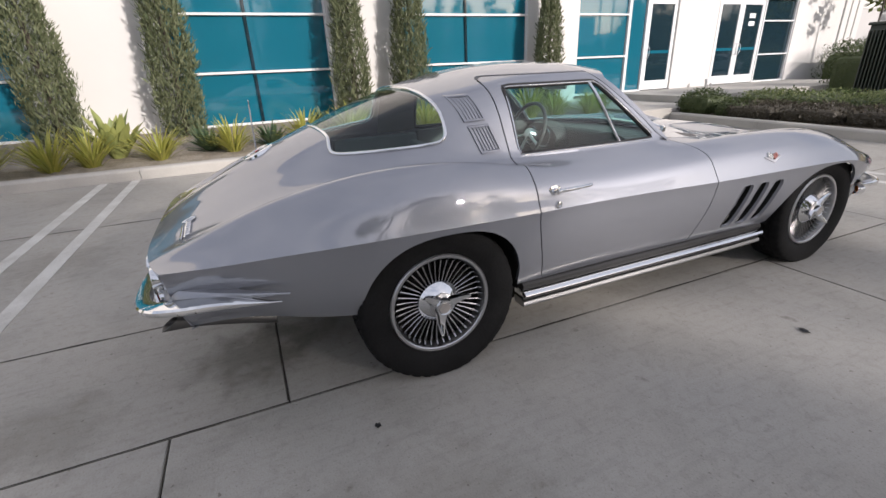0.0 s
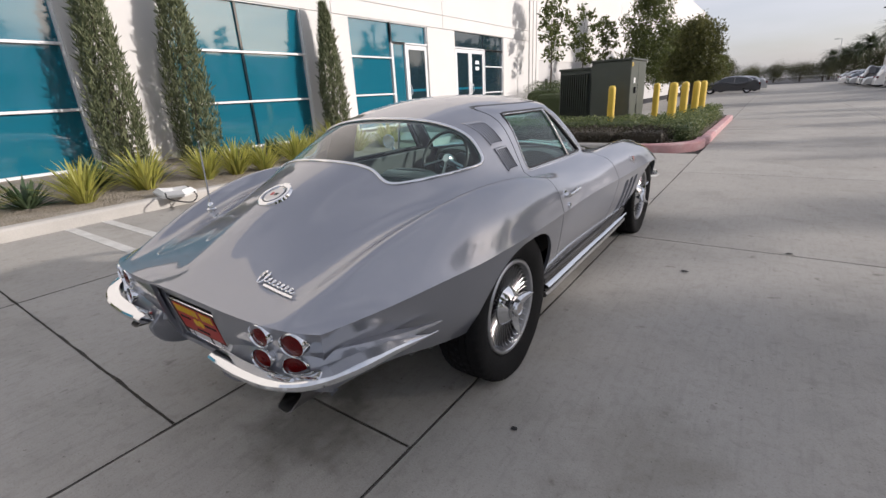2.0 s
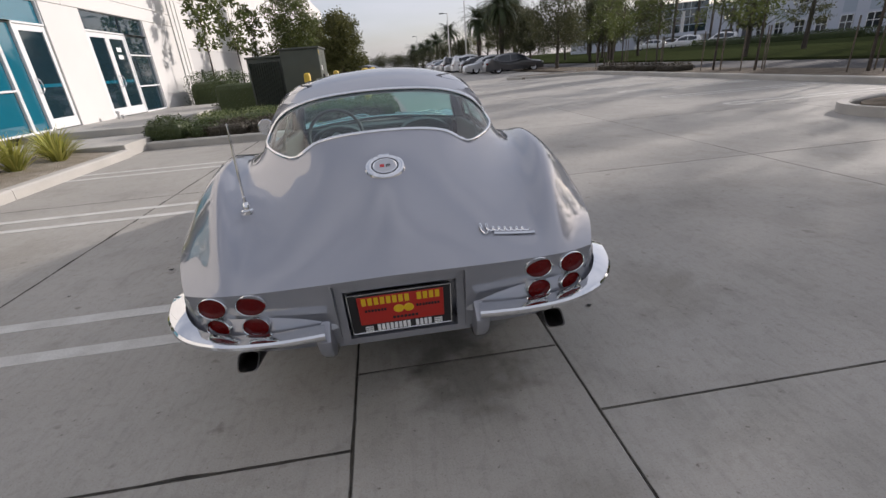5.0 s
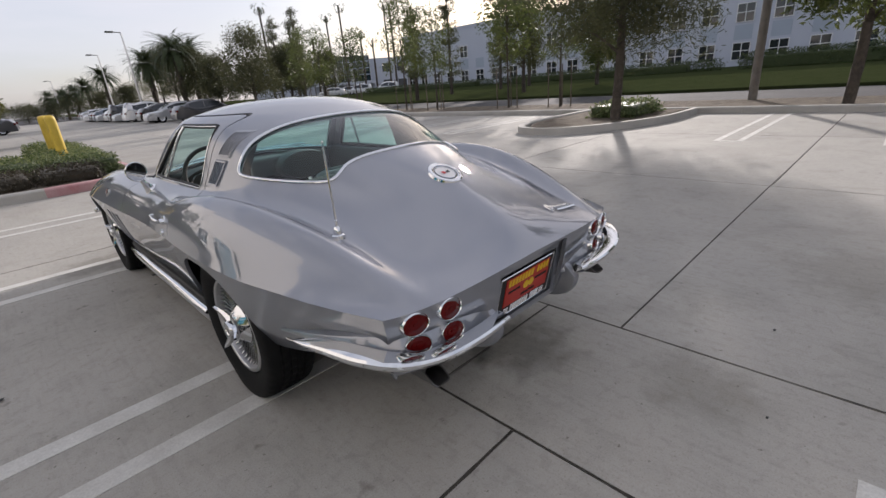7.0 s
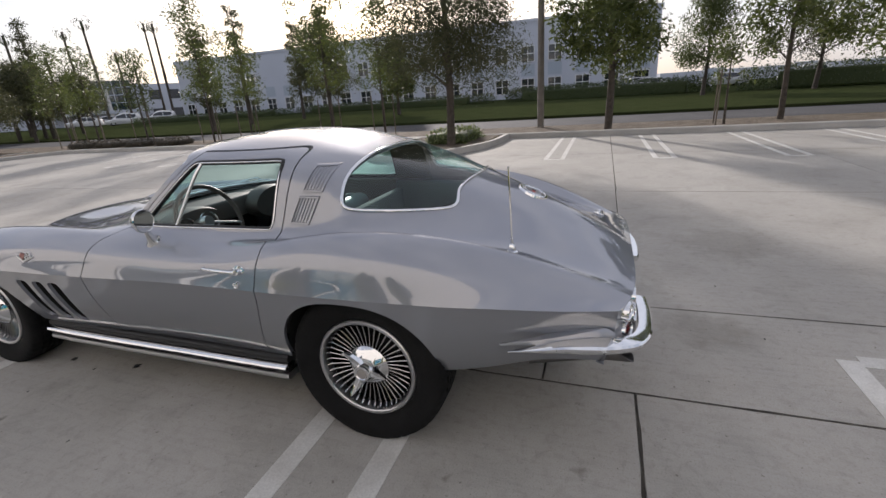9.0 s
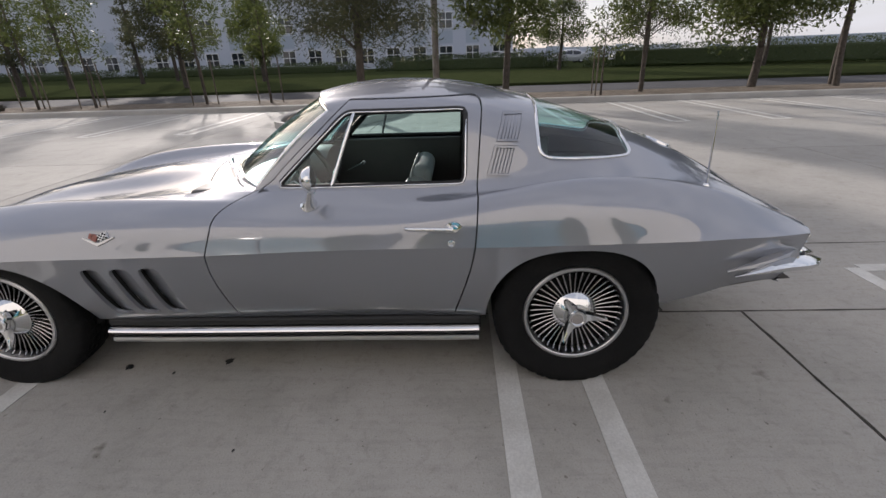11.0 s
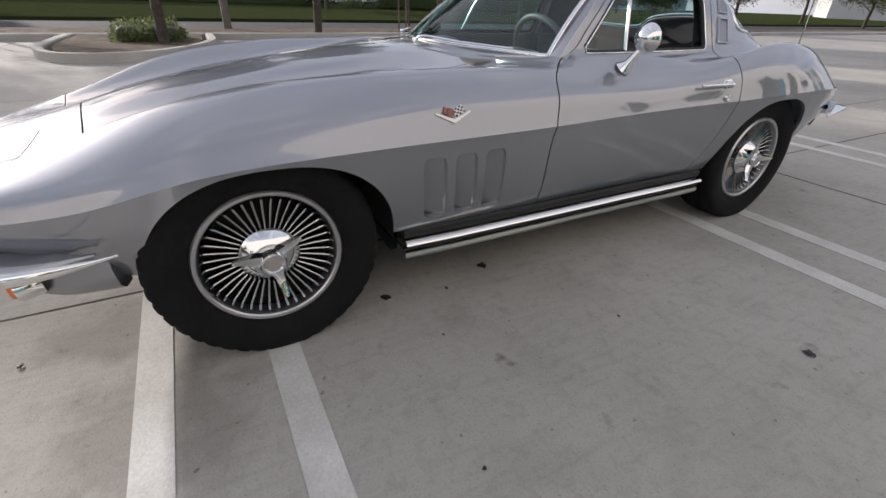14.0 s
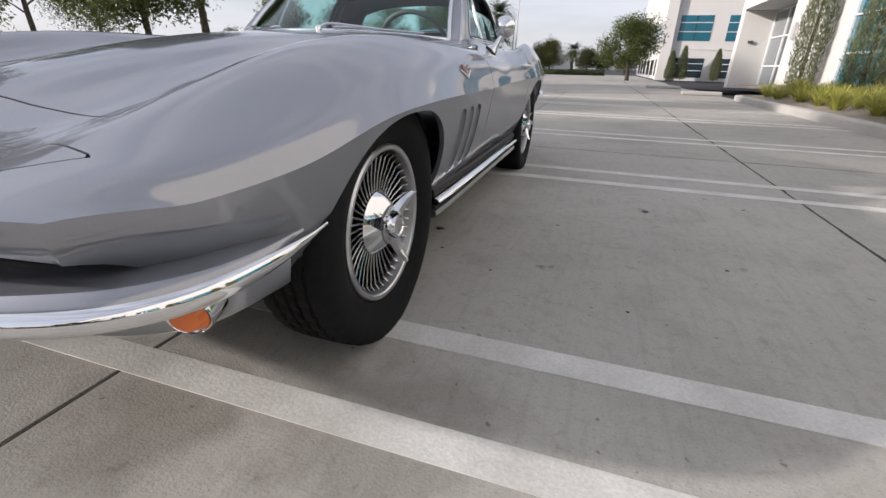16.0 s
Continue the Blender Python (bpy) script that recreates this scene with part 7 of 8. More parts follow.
FAR_TREES = (
    # beyond the end island and along the driveway
    (13.6, 31.0, 5.7, 2.5, TREE_DARK), (14.8, 41, 4.8, 1.7, TREE_DARK), (15.0, 47, 6.2, 2.1, TREE_DARK), (15.3, 55, 7.4, 2.3, TREE_DARK), (16.2, 64, 7.6, 2.4, OLIVE), (14.5, 74, 4.2, 2.2, TREE_DARK), (13.5, 86, 3.9, 2.6, TREE_DARK), (12, 104, 3.8, 3.0, TREE_DARK), (6, 122, 3.2, 3.4, TREE_DARK), (1.5, 125, 3.4, 3.2, TREE_DARK), (-3, 124, 3.0, 3.2, OLIVE), (9.5, 118, 3.4, 3.0, TREE_DARK), (-7, 118, 4.0, 3.0, TREE_DARK), (20.2, 38, 5.4, 2.2, TREE_DARK), (23.2, 42, 5.8, 2.2, TREE_DARK), (26, 49, 6.4, 2.4, OLIVE), (20.5, 62, 6.5, 2.6, TREE_DARK), (24, 55, 5.5, 2.4, OLIVE), (27.5, 44, 5.4, 2.3, TREE_DARK),
    # across the street
    (25.0, 15.2, 6.0, 2.2, TREE_DARK), (30, 12.5, 5.0, 1.7, TREE_GREEN), (33.0, -8.3, 6.4, 2.0, TREE_GREEN), (33, -14.4, 8.0, 2.9, TREE_DARK), (30, -21, 8.0, 3.2, TREE_DARK), (39, -43, 3.4, 1.9, OLIVE), (17.3, -22.7, 4.0, 1.7, TREE_GREEN), (22, -38, 5.0, 2.4, TREE_DARK),
    # south of the lot
    (13.8, -44, 5.6, 2.2, TREE_GREEN), (18, -50, 6.4, 2.6, TREE_DARK), (15.3, -57, 6.2, 2.4, TREE_DARK), (23, -50, 7.2, 3.0, TREE_GREEN), (5.0, -57, 3.5, 1.7, OLIVE), (-2.9, -33, 3.9, 1.9, TREE_GREEN), (1.0, -70, 3.0, 1.8, TREE_DARK), (-1.4, -74, 2.7, 1.8, TREE_GREEN), (8.0, -72, 3.6, 2.4, TREE_DARK), (-4.6, -80, 2.8, 2.2, OLIVE))
for k, (x, y, h, r, m) in enumerate(FAR_TREES):
    tree("background_tree", "leafy tree in the distance", x, y, h, 0.13, (0.24 * h, r), m, 16000, 0.14, 130 + k, slim=0.4, clumps=30, z=0.0 if x < 21 else 0.25, group="trees round the lot", hang=0.2)
for k, (x, y, h, r) in enumerate(((-1.7, 24.0, 4.0, 1.35), (-4.8, 27.0, 6.4, 1.6), (-4.2, 33.0, 4.4, 1.5), (-4.6, 41, 3.8, 1.5), (-4.6, 50, 3.8, 1.6), (-4.6, 60, 4.0, 1.6), (-4.6, 72, 4.2, 1.7))):
    tree("car_park_tree", "olive-green tree along the warehouse", x, y, h, 0.11, (1.0, r), OLIVE if k % 2 == 0 else TREE_GREEN, 14000, 0.17, 160 + k, slim=0.35, clumps=26, z=0.0, group="trees along the warehouse")
for k, (x, y, h) in enumerate(((-6.7, 17.6, 5.2), (-6.6, 21.6, 5.0), (-6.6, 25.5, 4.8))):
    tree("wall_sapling", "slim young tree in front of the white wall", x, y, h, 0.045, (2.0, 0.8), TREE_GREEN, 800, 0.2, 180 + k, slim=0.5, clumps=13, group="young trees at the wall")


def conifer(x, y, h, r, seed, z=0.5):
    rng = random.Random(seed)
    t = empty("pine", "tall slim dark pine with layered branches", "conifer", "slim pines", (x, y, z))
    bm = bmesh.new()
    sweep(bm, [(0, 0, -0.3), (0.1, 0, h * 0.5), (0, 0, h)], [0.16, 0.1, 0.02], 7)
    part("trunk", bm, BARK, t)
    spots = []
    tiers = 11
    for k in range(tiers):
        zc = h * (0.20 + 0.78 * k / tiers)
        for b in range(4):
            a = 1.7 * k + 1.57 * b + rng.uniform(-0.5, 0.5)
            ln = r * (1.15 - 0.85 * k / tiers) * rng.uniform(0.45, 1.1)
            zb = zc + rng.uniform(-0.35, 0.35)
            for i in range(90):
                u = 0.15 + 0.85 * rng.random() ** 0.6
                spots.append(Vector((u * ln * math.cos(a) + rng.gauss(0, 0.16), u * ln * math.sin(a) + rng.gauss(0, 0.16), zb + u * 0.25 + rng.gauss(0, 0.10))))
    leaf_cloud("foliage", TREE_DARK, t, spots, 0.20, rng, slim=0.3)
    return t


def bearing(d, yaw):
    """The place d metres from the tail of the coupe, yaw degrees clockwise from the driveway's line."""
    return -1.75 + d * math.sin(radians(yaw)), -2.8 + d * math.cos(radians(yaw))


for k, (d, yaw, h, r) in enumerate(((34, 43.1, 5.8, 1.1), (40, 47.2, 8.6, 1.35), (42, 53.1, 7.6, 1.1), (44, 56.4, 9.2, 1.4), (48, 29.6, 8.4, 1.2), (50, 27.2, 8.0, 1.3))):
    conifer(*bearing(d, yaw), h, r, 200 + k, 0.3)


def palm(name, label, x, y, h, frond, n, seed, trunk, droop, fan):
    rng = random.Random(seed)
    t = empty(name, label, "palm tree", name + "s beyond the lot", (x, y, 0.0))
    bm = bmesh.new()
    sweep(bm, [(0, 0, -0.2), (0.1, 0.05, h * 0.5), (0, 0, h)], [trunk * 1.2, trunk, trunk * 0.8], 9)
    part("trunk", bm, BARK, t, smooth=50)
    verts, faces = [], []
    for i in range(n):
        a, el = rng.uniform(0, 2 * math.pi), radians(rng.uniform(-35, 75))
        d = Vector((math.cos(a), math.sin(a), 0))
        s = Vector((-d.y, d.x, 0))
        p, ang = Vector((0, 0, h)), el
        for k in range(9):
            q = p + (d * math.cos(ang) + Vector((0, 0, math.sin(ang)))) * frond / 9
            if k > (4 if fan else 0):
                for m in range(4 if not fan else 7):
                    w = frond * (0.17 if not fan else 0.34) * (1 - 0.09 * k)
                    for sg in (1, -1):
                        b = len(verts)
                        f = p.lerp(q, m / 4)
                        tip = f + s * sg * w * (0.8 if not fan else rng.uniform(0.1, 1)) + (q - p).normalized() * w * 0.7 + Vector((0, 0, -0.10 * w))
                        e = (q - p) * 0.16
                        verts += [f, f + e, tip]
                        faces.append((b, b + 1, b + 2))
            p = q
            ang -= radians(droop)
    mesh_from("fronds", verts, faces, PALM_LEAF, t)
    return t


for k, (x, y, h, frond) in enumerate(((13.6, 47.0, 6.0, 2.9), (11.9, 50.5, 5.2, 2.6), (13.9, 84.0, 6.0, 2.9), (12.6, 92.0, 5.0, 2.7), (12.4, 104, 4.6, 2.8), (12.2, 118, 4.6, 2.8), (16.5, 52.0, 6.3, 2.9), (11.5, 134, 4.8, 3.0))):
    palm("date_palm", "stout date palm with a full feathery crown", x, y, h, frond, 150, 220 + k, 0.28, 9, False)
for k, (yaw, h) in enumerate(((26.1, 14.6), (28.8, 12.7), (31.2, 10.4), (33.0, 14.2), (34.6, 14.4), (36.6, 10.6), (37.9, 9.4), (39.6, 15.6), (40.3, 14.2))):
    palm("fan_palm", "tall thin fan palm", *bearing(84 + 3 * (k % 4), yaw), h, 1.5, 40, 240 + k, 0.2, 14, True)
for k, (x, y, h, frond) in enumerate(((14, -46, 6.6, 2.8), (11.0, -55, 3.8, 2.6), (17, -52, 7.7, 3.0), (3.2, -72, 3.1, 2.1), (12.2, -60, 6.8, 2.8))):
    palm("date_palm", "date palm with a full feathery crown", x, y, h, frond, 140, 260 + k, 0.26, 9, False)


# ---- transformer, bollards, lamps, cars, far buildings ----
tr = empty("transformer", "dark green electrical transformer cabinet with cooling fins", "transformer", at=(-2.5, 10.4, 0.13))


def on_tr(nm, m, *b, bevel=0.012, label=""):
    bm = bmesh.new()
    box(bm, *b, bevel)
    bmesh.ops.translate(bm, verts=bm.verts, vec=-Vector((-2.5, 10.4, 0.13)))
    return part(nm, bm, m, tr, label)


on_tr("pad", KERB, -3.7, -1.2, 9.95, 12.3, 0.05, 0.22)
on_tr("cabinet", GREEN_METAL, -2.55, -1.5, 10.3, 12.0, 0.22, 1.86)
on_tr("lid", GREEN_METAL, -2.58, -1.46, 10.26, 12.04, 1.86, 1.91)
on_tr("tank", GREEN_METAL, -3.5, -2.56, 10.45, 11.9, 0.22, 1.70)
on_tr("tank_lid", GREEN_METAL, -3.53, -2.56, 10.40, 11.95, 1.70, 1.76)
for k in range(13):
    on_tr("cooling_fin", GREEN_METAL, -3.42 + 0.062 * k, -3.40 + 0.062 * k, 10.26, 10.45, 0.35, 1.60, bevel=0.004)
on_tr("door_seam", DARK, -1.502, -1.497, 11.1, 11.115, 0.3, 1.8, bevel=0)
on_tr("label_plate", WHT, -1.502, -1.494, 10.62, 10.80, 1.28, 1.42, bevel=0)
on_tr("warning_sign", YEL, -1.502, -1.494, 10.36, 10.44, 1.70, 1.80, bevel=0)
on_tr("padlock_box", BLACK, -1.502, -1.45, 10.68, 10.78, 1.02, 1.18, bevel=0.006)


def bollard(x, y):
    b = empty("bollard", "round yellow steel bollard with a domed top", "bollard", "yellow bollards", (x, y, 0.1))
    bm = bmesh.new()
    lathe(bm, [(0.092, 0), (0.092, 1.05), (0.086, 1.10), (0.06, 1.135), (0, 1.15)], 24)
    part("post", bm, YELLOW, b, smooth=40)
    return b


first = bollard(-1.86, 9.93)
for x, y in ((-1.29, 12.74), (-0.27, 9.22), (-0.26, 10.9), (-0.10, 11.8), (-0.06, 13.0)):
    copy_thing(first, pose(x, y, 0.1))


def lamp_post(x, y, h, lab="tall grey car park lamp post on a concrete foot"):
    l = empty("lamp_post", lab, "street lamp", "car park lamps", (x, y, 0))
    bm = bmesh.new()
    lathe(bm, [(0.28, 0), (0.28, 0.75), (0, 0.76)], 18)
    part("foot", bm, KERB, l, smooth=40)
    bm = bmesh.new()
    sweep(bm, [(0, 0, 0.7), (0, 0, h)], [0.09, 0.06], 10)
    part("pole", bm, SATIN, l, smooth=40)
    bm = bmesh.new()
    sweep(bm, [(0, 0, h - 0.05), (-0.6, 0, h)], 0.035, 8)
    box(bm, -1.15, -0.55, -0.18, 0.18, h - 0.06, h + 0.06, 0.03)
    part("head", bm, GREEN_METAL, l)
    return l


lamp_a = lamp_post(9.6, 46.0, 7.4)
for x, y in ((11.0, 66.0), (11.2, 118.0), (7.3, -46.0)):
    copy_thing(lamp_a, pose(x, y, 0))
WEATHERED = material("weathered_pole", (0.24, 0.215, 0.19), 0.9, spread=0.15, scale=5, fine=60, bump=0.5)
bm = bmesh.new()
sweep(bm, [(14.3, -0.03, 0), (14.3, -0.03, 9.5)], [0.115, 0.09], 12)
part("utility_pole", bm, WEATHERED, None, "bare weathered grey utility pole on the verge", smooth=40, category="pole")

CAR_GLASS = plain("dark_car_glass", (0.02, 0.025, 0.03), 0.08, 0, 0.5)
TINTS = {"dark grey": (0.055, 0.055, 0.06), "silver": (0.42, 0.43, 0.44), "black": (0.015, 0.015, 0.017), "white": (0.72, 0.72, 0.72), "blue-grey": (0.12, 0.15, 0.19)}


def parked_car(x, y, yaw, colour, tall=0.0, body="sedan", z=0.0):
    """A parked car as a lofted body with glass, lamps and wheels."""
    c = empty("parked_car", f"{colour} {body} parked in the distance", "car", "cars parked beyond", (x, y, z))
    c.rotation_euler[2] = radians(yaw)
    nm = "paint_" + colour.replace(" ", "_").replace("-", "_")
    mat = bpy.data.materials.get(nm) or plain(nm, TINTS[colour], 0.3, 0.3, 1.0)
    low = guide([(-2.35, 0.62), (-2.2, 0.92), (-1.5, 1.0), (0.9, 0.95), (1.9, 0.82), (2.25, 0.68), (2.35, 0.55)])
    wid = guide([(-2.35, 0.70), (-2.1, 0.84), (-1.0, 0.91), (1.0, 0.91), (2.0, 0.82), (2.35, 0.62)])
    bm = bmesh.new()
    prev = None
    for k in range(29):
        t = -2.35 + 4.7 * k / 28
        w, h = wid(t), low(t) + tall * 0.45
        cur = [bm.verts.new(p) for p in ((-w * 0.93, t, 0.22), (-w, t, 0.5), (-w * 0.97, t, h * 0.9), (-w * 0.72, t, h), (w * 0.72, t, h), (w * 0.97, t, h * 0.9), (w, t, 0.5), (w * 0.93, t, 0.22))]
        if prev:
            for j in range(8):
                bm.faces.new((prev[j], prev[(j + 1) % 8], cur[(j + 1) % 8], cur[j]))
        else:
            bm.faces.new(cur)
        prev = cur
    bm.faces.new(prev[::-1])
    part("body", bm, mat, c, smooth=40)
    roof = guide([(-2.0, 0.95), (-1.35, 1.30), (-0.6, 1.45), (0.1, 1.44), (0.6, 1.30), (1.25, 0.95)])
    if body == "van":
        roof = guide([(-2.2, 0.95), (-2.08, 1.36), (-1.6, 1.60), (-0.9, 1.66), (0.2, 1.63), (0.75, 1.40), (1.35, 0.95)])
    t0, t1 = (-2.0, 1.25) if body == "sedan" else (-2.2, 1.35)

    def cabin(t, side, up):
        """A point of the cabin: side -1..1 across the roof, up 0..1 from the waist to the roof's edge."""
        b = low(t) + tall * 0.45 - 0.03
        h = max(roof(t) + tall, b + 0.01)
        return Vector((side * (0.81 - 0.15 * up), t, b + (h - 0.05 - b) * up))

    bm = bmesh.new()
    prev = None
    for k in range(19):
        t = t0 + (t1 - t0) * k / 18
        edge = cabin(t, 1, 1)
        ring = [cabin(t, -1, 0), cabin(t, -1, 0.5), cabin(t, -1, 1), Vector((-0.45, t, edge.z + 0.05)), Vector((0.45, t, edge.z + 0.05)), edge, cabin(t, 1, 0.5), cabin(t, 1, 0)]
        cur = [bm.verts.new(p) for p in ring]
        if prev:
            for j in range(7):
                bm.faces.new((prev[j], prev[j + 1], cur[j + 1], cur[j]))
        else:
            bm.faces.new(cur)
        prev = cur
    bm.faces.new(prev[::-1])
    part("cabin", bm, mat, c, smooth=40)
    for sg in (1, -1):
        for a, b in ((t0 + 0.62, -0.42), (-0.34, t1 - 0.42)):
            bm = bmesh.new()
            rows = []
            for k in range(6):
                t = a + (b - a) * k / 5
                rows.append([bm.verts.new(cabin(t, sg, u) + Vector((0.010 * sg, 0, 0))) for u in (0.16, 0.86)])
            for p, q in zip(rows, rows[1:]):
                bm.faces.new((p[0], p[1], q[1], q[0]))
            part("side_window", bm, CAR_GLASS, c)
    for nm, a, b in (("windscreen", t1 - 0.66, t1 - 0.08), ("rear_window", t0 + 0.10, t0 + 0.58)):
        bm = bmesh.new()
        rows = []
        for k in range(5):
            t = a + (b - a) * k / 4
            rows.append([bm.verts.new((x, t, cabin(t, 1, 1).z + (0.064 if abs(x) < 0.5 else 0.035))) for x in (-0.56, -0.42, 0.42, 0.56)])
        for p, q in zip(rows, rows[1:]):
            for j in range(3):
                bm.faces.new((p[j], p[j + 1], q[j + 1], q[j]))
        part(nm, bm, CAR_GLASS, c)
    for sx in (-0.80, 0.80):
        for yy in (-1.4, 1.42):
            w = new("wheel")
            w.parent = c
            w.matrix_basis = pose(sx, yy, 0.33, 0, 90 if sx > 0 else -90, 0)
            bm = bmesh.new()
            lathe(bm, [(0.2, 0.1), (0.3, 0.11), (0.33, 0.08), (0.33, -0.1)], 22)
            part("tyre", bm, TYRE, w, smooth=40)
            bm = bmesh.new()
            lathe(bm, [(0, 0.06), (0.05, 0.1), (0.12, 0.07), (0.2, 0.105)], 10)
            part("rim", bm, SATIN, w)
    for sx in (-1, 1):
        bm = bmesh.new()
        box(bm, sx * 0.62 - 0.16, sx * 0.62 + 0.16, 2.16, 2.27, 0.58, 0.70, 0.02)
        part("headlamp", bm, WHT, c)
        bm = bmesh.new()
        box(bm, sx * 0.66 - 0.15, sx * 0.66 + 0.15, -2.33, -2.2, 0.70, 0.84, 0.02)
        part("tail_lamp", bm, RED_GLASS, c)
    return c


parked_car(10.9, 33.6, -90, "dark grey")
for k, (col, body) in enumerate((("silver", "sedan"), ("black", "sedan"), ("white", "van"), ("silver", "sedan"), ("dark grey", "van"), ("white", "sedan"), ("silver", "van"), ("blue-grey", "sedan"), ("black", "sedan"), ("white", "sedan"), ("silver", "sedan"), ("dark grey", "sedan"))):
    parked_car(10.0 + 0.15 * (k % 3), 37.6 + (2.9 if k > 1 else 2.7) * k + (3.0 if k > 1 else 0), -90 if k % 3 else 90, col, 0.0, body)
for k, (x, y, yaw, col, body) in enumerate(((-1.6, 47.0, 90, "dark grey", "sedan"), (-1.2, 53.0, 90, "silver", "sedan"), (47, 65, 60, "white", "van"), (51, 62.5, 60, "white", "van"), (44, 69, 60, "white", "sedan"), (47.5, 69.5, 60, "silver", "sedan"), (13, -76, 80, "white", "van"), (52, -6, 10, "white", "sedan"), (56, -14, 10, "silver", "sedan"), (58, -22, 10, "white", "van"), (48, -27, 20, "blue-grey", "sedan"))):
    parked_car(x, y, yaw, col, 0.0, body, 0.4 if x > 30 else 0.0)

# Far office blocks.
# Blue in these two colours stands in for distance haze and backlit shade.
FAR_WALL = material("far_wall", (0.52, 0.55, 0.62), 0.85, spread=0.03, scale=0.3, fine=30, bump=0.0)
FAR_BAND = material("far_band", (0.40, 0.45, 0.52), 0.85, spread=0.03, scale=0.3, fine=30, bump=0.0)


def office(name, label, a, b, height, base, bays, rows, wall, deep=30, skip=()):
    """A long block whose face runs from a to b, with framed windows storey by storey."""
    a, b = Vector((*a, base)), Vector((*b, base))
    d = (b - a)
    ln = d.length
    o = empty(name, label, "building", at=a)
    o.rotation_euler[2] = math.atan2(d.y, d.x)

    def add(nm, m, *bx):
        bm = bmesh.new()
        box(bm, *bx)
        return part(nm, bm, m, o)

    add("wall", wall, 0, ln, 0.0, deep, -1, height)
    add("parapet", wall, -0.15, ln + 0.15, -0.12, deep, height, height + 0.35)
    step = ln / bays
    for row, (z0, z1) in enumerate(rows):
        for k in range(bays):
            if skip and k in skip[row]:
                continue
            x0 = step * (k + 0.5) - 0.85
            w = add("window", CAR_GLASS, x0, x0 + 1.7, -0.05, 0.1, z0, z1)
            bm = bmesh.new()
            for q in (0.0, 0.82, 1.62):
                box(bm, x0 + q, x0 + q + 0.08, -0.10, 0.0, z0, z1)
            for zz in (z0, (z0 + z1) / 2, z1 - 0.08):
                box(bm, x0, x0 + 1.7, -0.098, 0.0, zz, zz + 0.08)
            part("frame", bm, ALU, w)
    for k in range(bays):
        x0 = step * (k + 0.5) - 0.85
        add("spandrel", FAR_BAND, x0, x0 + 1.7, -0.03, 0.05, rows[0][1] + 0.25, rows[-1][0] - 0.25)
    return o


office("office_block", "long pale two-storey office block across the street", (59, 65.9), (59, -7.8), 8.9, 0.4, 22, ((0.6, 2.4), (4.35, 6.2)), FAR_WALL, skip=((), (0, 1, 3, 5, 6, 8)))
gl = empty("glass_office", "office with a dark glass front and white columns", "building", at=(61, 90, 0.4))
gl.rotation_euler[2] = radians(-32)
for nm, m, bx in [("wall", FAR_WALL, (-20, 20, 0, 20, -1, 7.2)), ("glass_front", DARK_GLASS, (-6, 6, -1.5, 0.2, 2.4, 7.9)), ("canopy", FAR_WALL, (-7, 7, -3.2, 0, 1.9, 2.5))] + [("column", WALL, (-5.6 + 3.6 * k, -5.1 + 3.6 * k, -3.0, -2.5, -1, 1.9 + (4.4 if k in (1, 2) else 0))) for k in range(4)] + [("mullion", ALU, (-6 + 1.5 * k, -5.92 + 1.5 * k, -1.62, -1.4, 2.4, 7.9)) for k in range(9)] + [("floor_band", FAR_BAND, (-6, 6, -1.6, -1.4, 3.8 + 1.4 * k, 3.95 + 1.4 * k)) for k in range(3)] + [("window", CAR_GLASS, (9 + 3.5 * k, 11 + 3.5 * k, -0.1, 0.2, 0.6 + 3.6 * j, 2.4 + 3.6 * j)) for k in range(3) for j in range(2)]:
    bm = bmesh.new()
    box(bm, *bx)
    part(nm, bm, m, gl)
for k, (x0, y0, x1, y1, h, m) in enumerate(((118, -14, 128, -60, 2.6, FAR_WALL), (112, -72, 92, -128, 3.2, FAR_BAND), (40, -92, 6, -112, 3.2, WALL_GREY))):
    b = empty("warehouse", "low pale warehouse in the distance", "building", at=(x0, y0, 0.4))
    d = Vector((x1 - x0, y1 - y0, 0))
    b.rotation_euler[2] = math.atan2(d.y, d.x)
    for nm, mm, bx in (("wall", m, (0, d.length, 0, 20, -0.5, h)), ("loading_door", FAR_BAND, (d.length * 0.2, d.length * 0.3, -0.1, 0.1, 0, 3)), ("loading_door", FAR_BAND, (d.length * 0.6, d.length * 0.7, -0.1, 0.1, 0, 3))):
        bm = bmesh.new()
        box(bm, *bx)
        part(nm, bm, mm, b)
# Hedges in front of the far blocks.
for k, (x0, y0, x1, y1, h) in enumerate(((46, 62, 46, 34, 0.9), (45, 33, 43, 8, 1.0), (43, 7, 38, -10, 1.3), (37, -11, 30, -32, 1.6), (11.5, -52, -1.5, -52, 0.5))):
    ln = math.hypot(x1 - x0, y1 - y0)
    hd = shrub("far_hedge", "long clipped dark hedge", HEDGE, -ln / 2, ln / 2, -0.6, 0.6, 0, h, 9000, 0.15, 300 + k, 0.15)
    hd.location = ((x0 + x1) / 2, (y0 + y1) / 2, 0.35 if x1 > 20 else 0.0)
    hd.rotation_euler[2] = math.atan2(y1 - y0, x1 - x0)

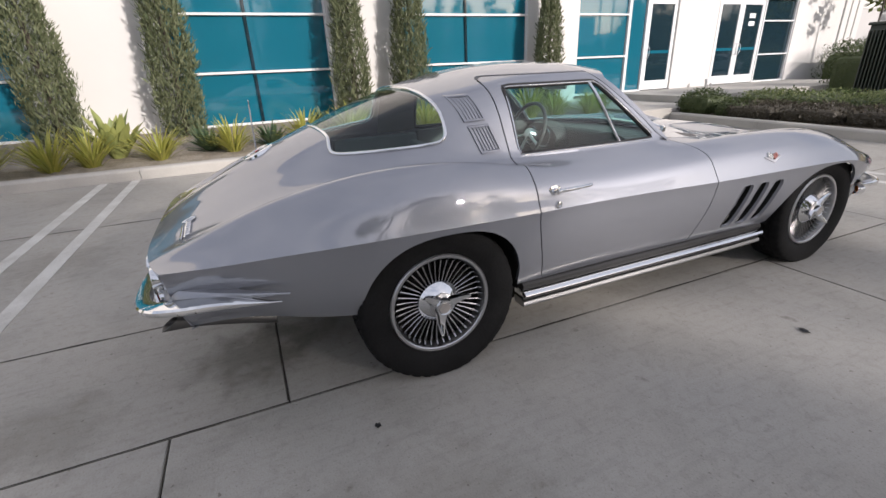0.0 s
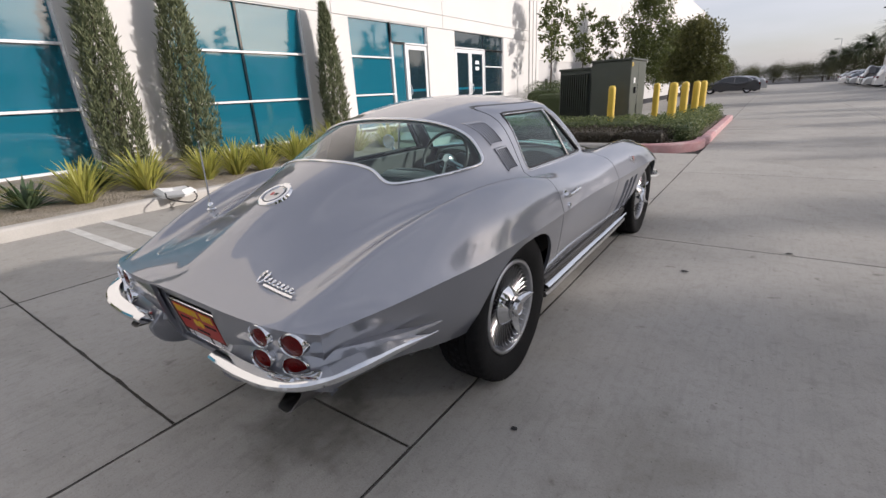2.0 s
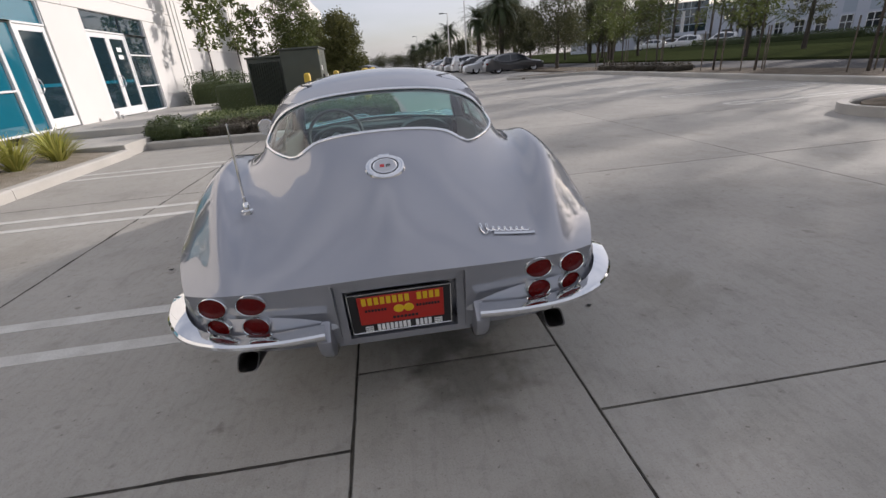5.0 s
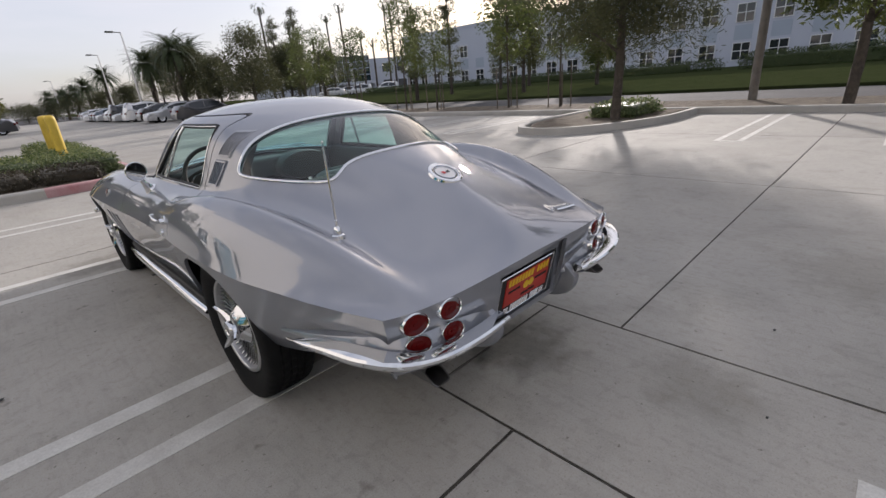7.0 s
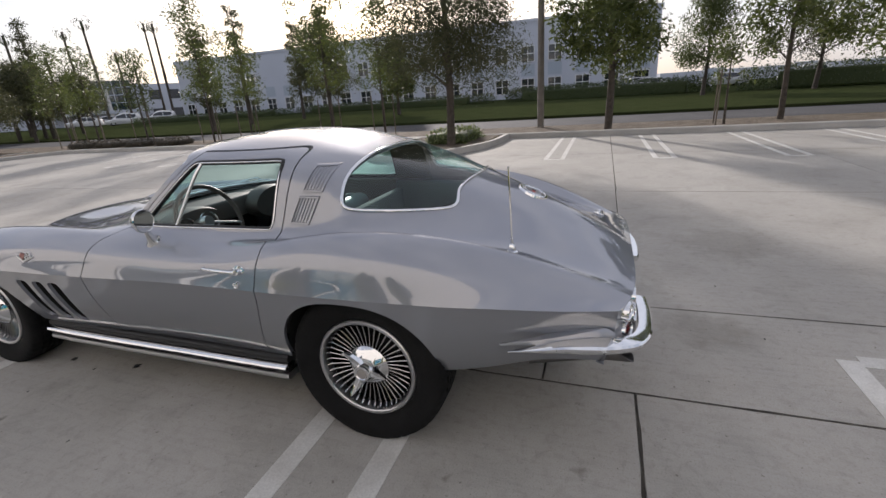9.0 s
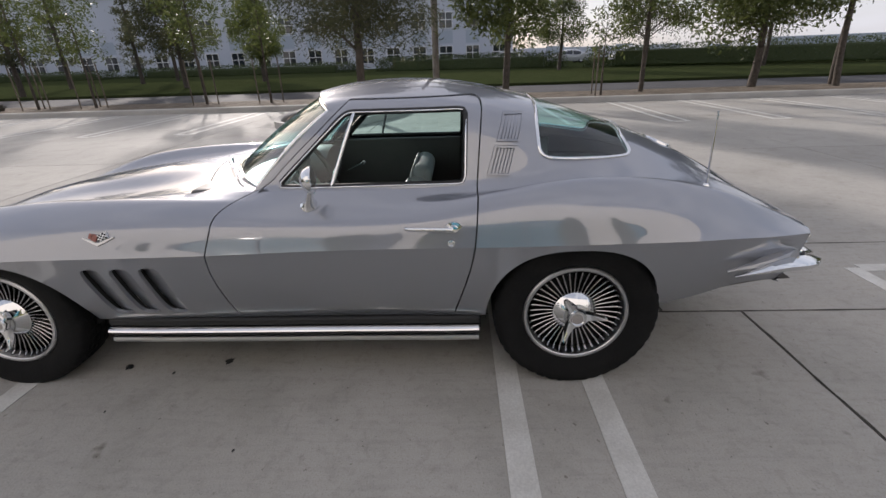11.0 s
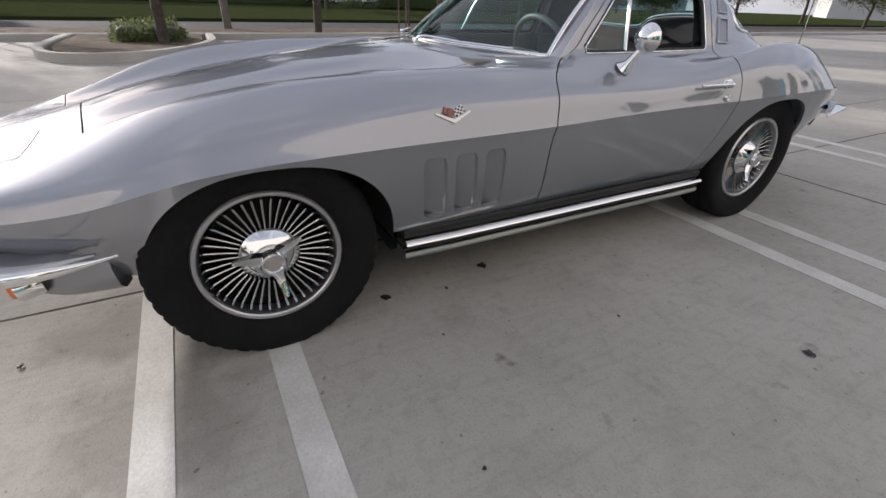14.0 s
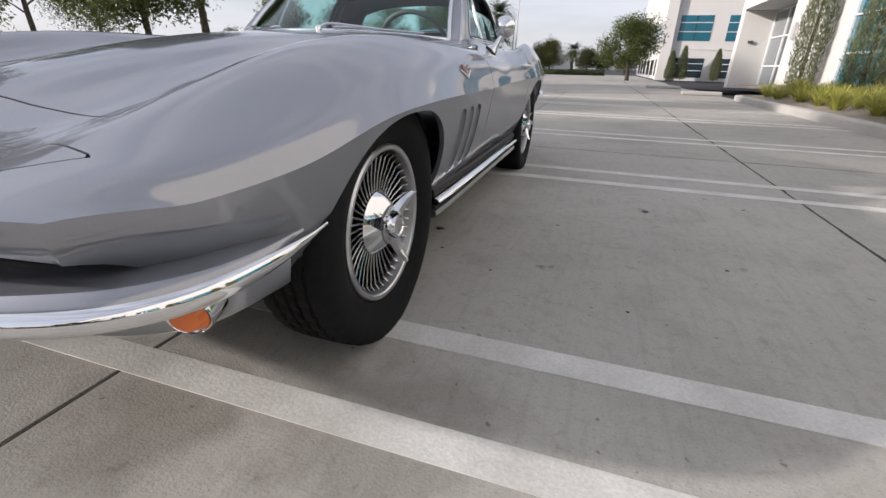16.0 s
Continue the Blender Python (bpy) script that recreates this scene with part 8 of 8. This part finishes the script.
# Small things on the ground.
bm = bmesh.new()
pts = [(-0.30, -0.16), (0.05, -0.2), (0.34, -0.05), (0.22, 0.16), (-0.1, 0.2), (-0.32, 0.08)]
bmg = [[bm.verts.new((x * s, y * s, z + 0.03 * math.sin(9 * x + 5 * y))) for x, y in pts] for s, z in ((1.0, 0.0), (1.04, 0.035), (0.8, 0.085), (0.4, 0.065))]
for a, b in zip(bmg, bmg[1:]):
    for k in range(6):
        bm.faces.new((a[k], a[(k + 1) % 6], b[(k + 1) % 6], b[k]))
bm.faces.new(bmg[-1])
bag = part("paper_bag", bm, material("white_paper", (0.74, 0.74, 0.72), 0.7, spread=0.05), None, "crumpled white bag lying on the kerb", category="bag")
bag.location = (-4.86, -0.1, 0.155)
bm = bmesh.new()
sweep(bm, curve([(0.1, -0.18, 0.06), (0.35, -0.25, 0.02), (0.52, -0.08, -0.04), (0.35, 0.1, 0.0), (0.1, 0.12, 0.1)], 6), 0.009, 6)
part("strap", bm, BLACK, bag, "black strap", smooth=50)


def blot(name, x, y, r, seed, mat, sx=1.0, h=0.0012):
    rng = random.Random(seed)
    bm = bmesh.new()
    ring = []
    n = 22
    for i in range(n):
        a = 2 * math.pi * i / n
        q = r * (0.7 + 0.5 * noise.noise(Vector((math.cos(a) * 1.6, math.sin(a) * 1.6, seed * 3.1))) + rng.uniform(0, 0.12))
        ring.append(bm.verts.new((x + q * sx * math.cos(a), y + q * math.sin(a), h)))
    mid = bm.verts.new((x, y, h * 1.5))
    for i in range(n):
        bm.faces.new((ring[i], ring[(i + 1) % n], mid))
    return part(name, bm, mat, None, "small dark spot on the concrete" if r < 0.1 else "soft grey oil stain in the concrete", kind="structure", category="stain")


for k, (x, y, r) in enumerate(((-0.659, 0.372, 0.022), (-1.65, -0.34, 0.019), (-0.70, 0.85, 0.02), (-0.75, 0.60, 0.008), (-1.2, 0.1, 0.007), (-1.0, 0.75, 0.006), (-1.5, 0.9, 0.006), (0.98, -1.6, 0.012), (1.3, 0.4, 0.02), (1.9, 1.1, 0.02), (-0.55, 2.0, 0.012), (-0.95, 2.15, 0.01), (-1.9, 0.4, 0.008), (-2.2, -0.6, 0.01), (1.1, -2.9, 0.008), (0.4, -3.0, 0.007))):
    blot("ground_spot", x, y, r, k, BLACK, 1.5, 0.006)
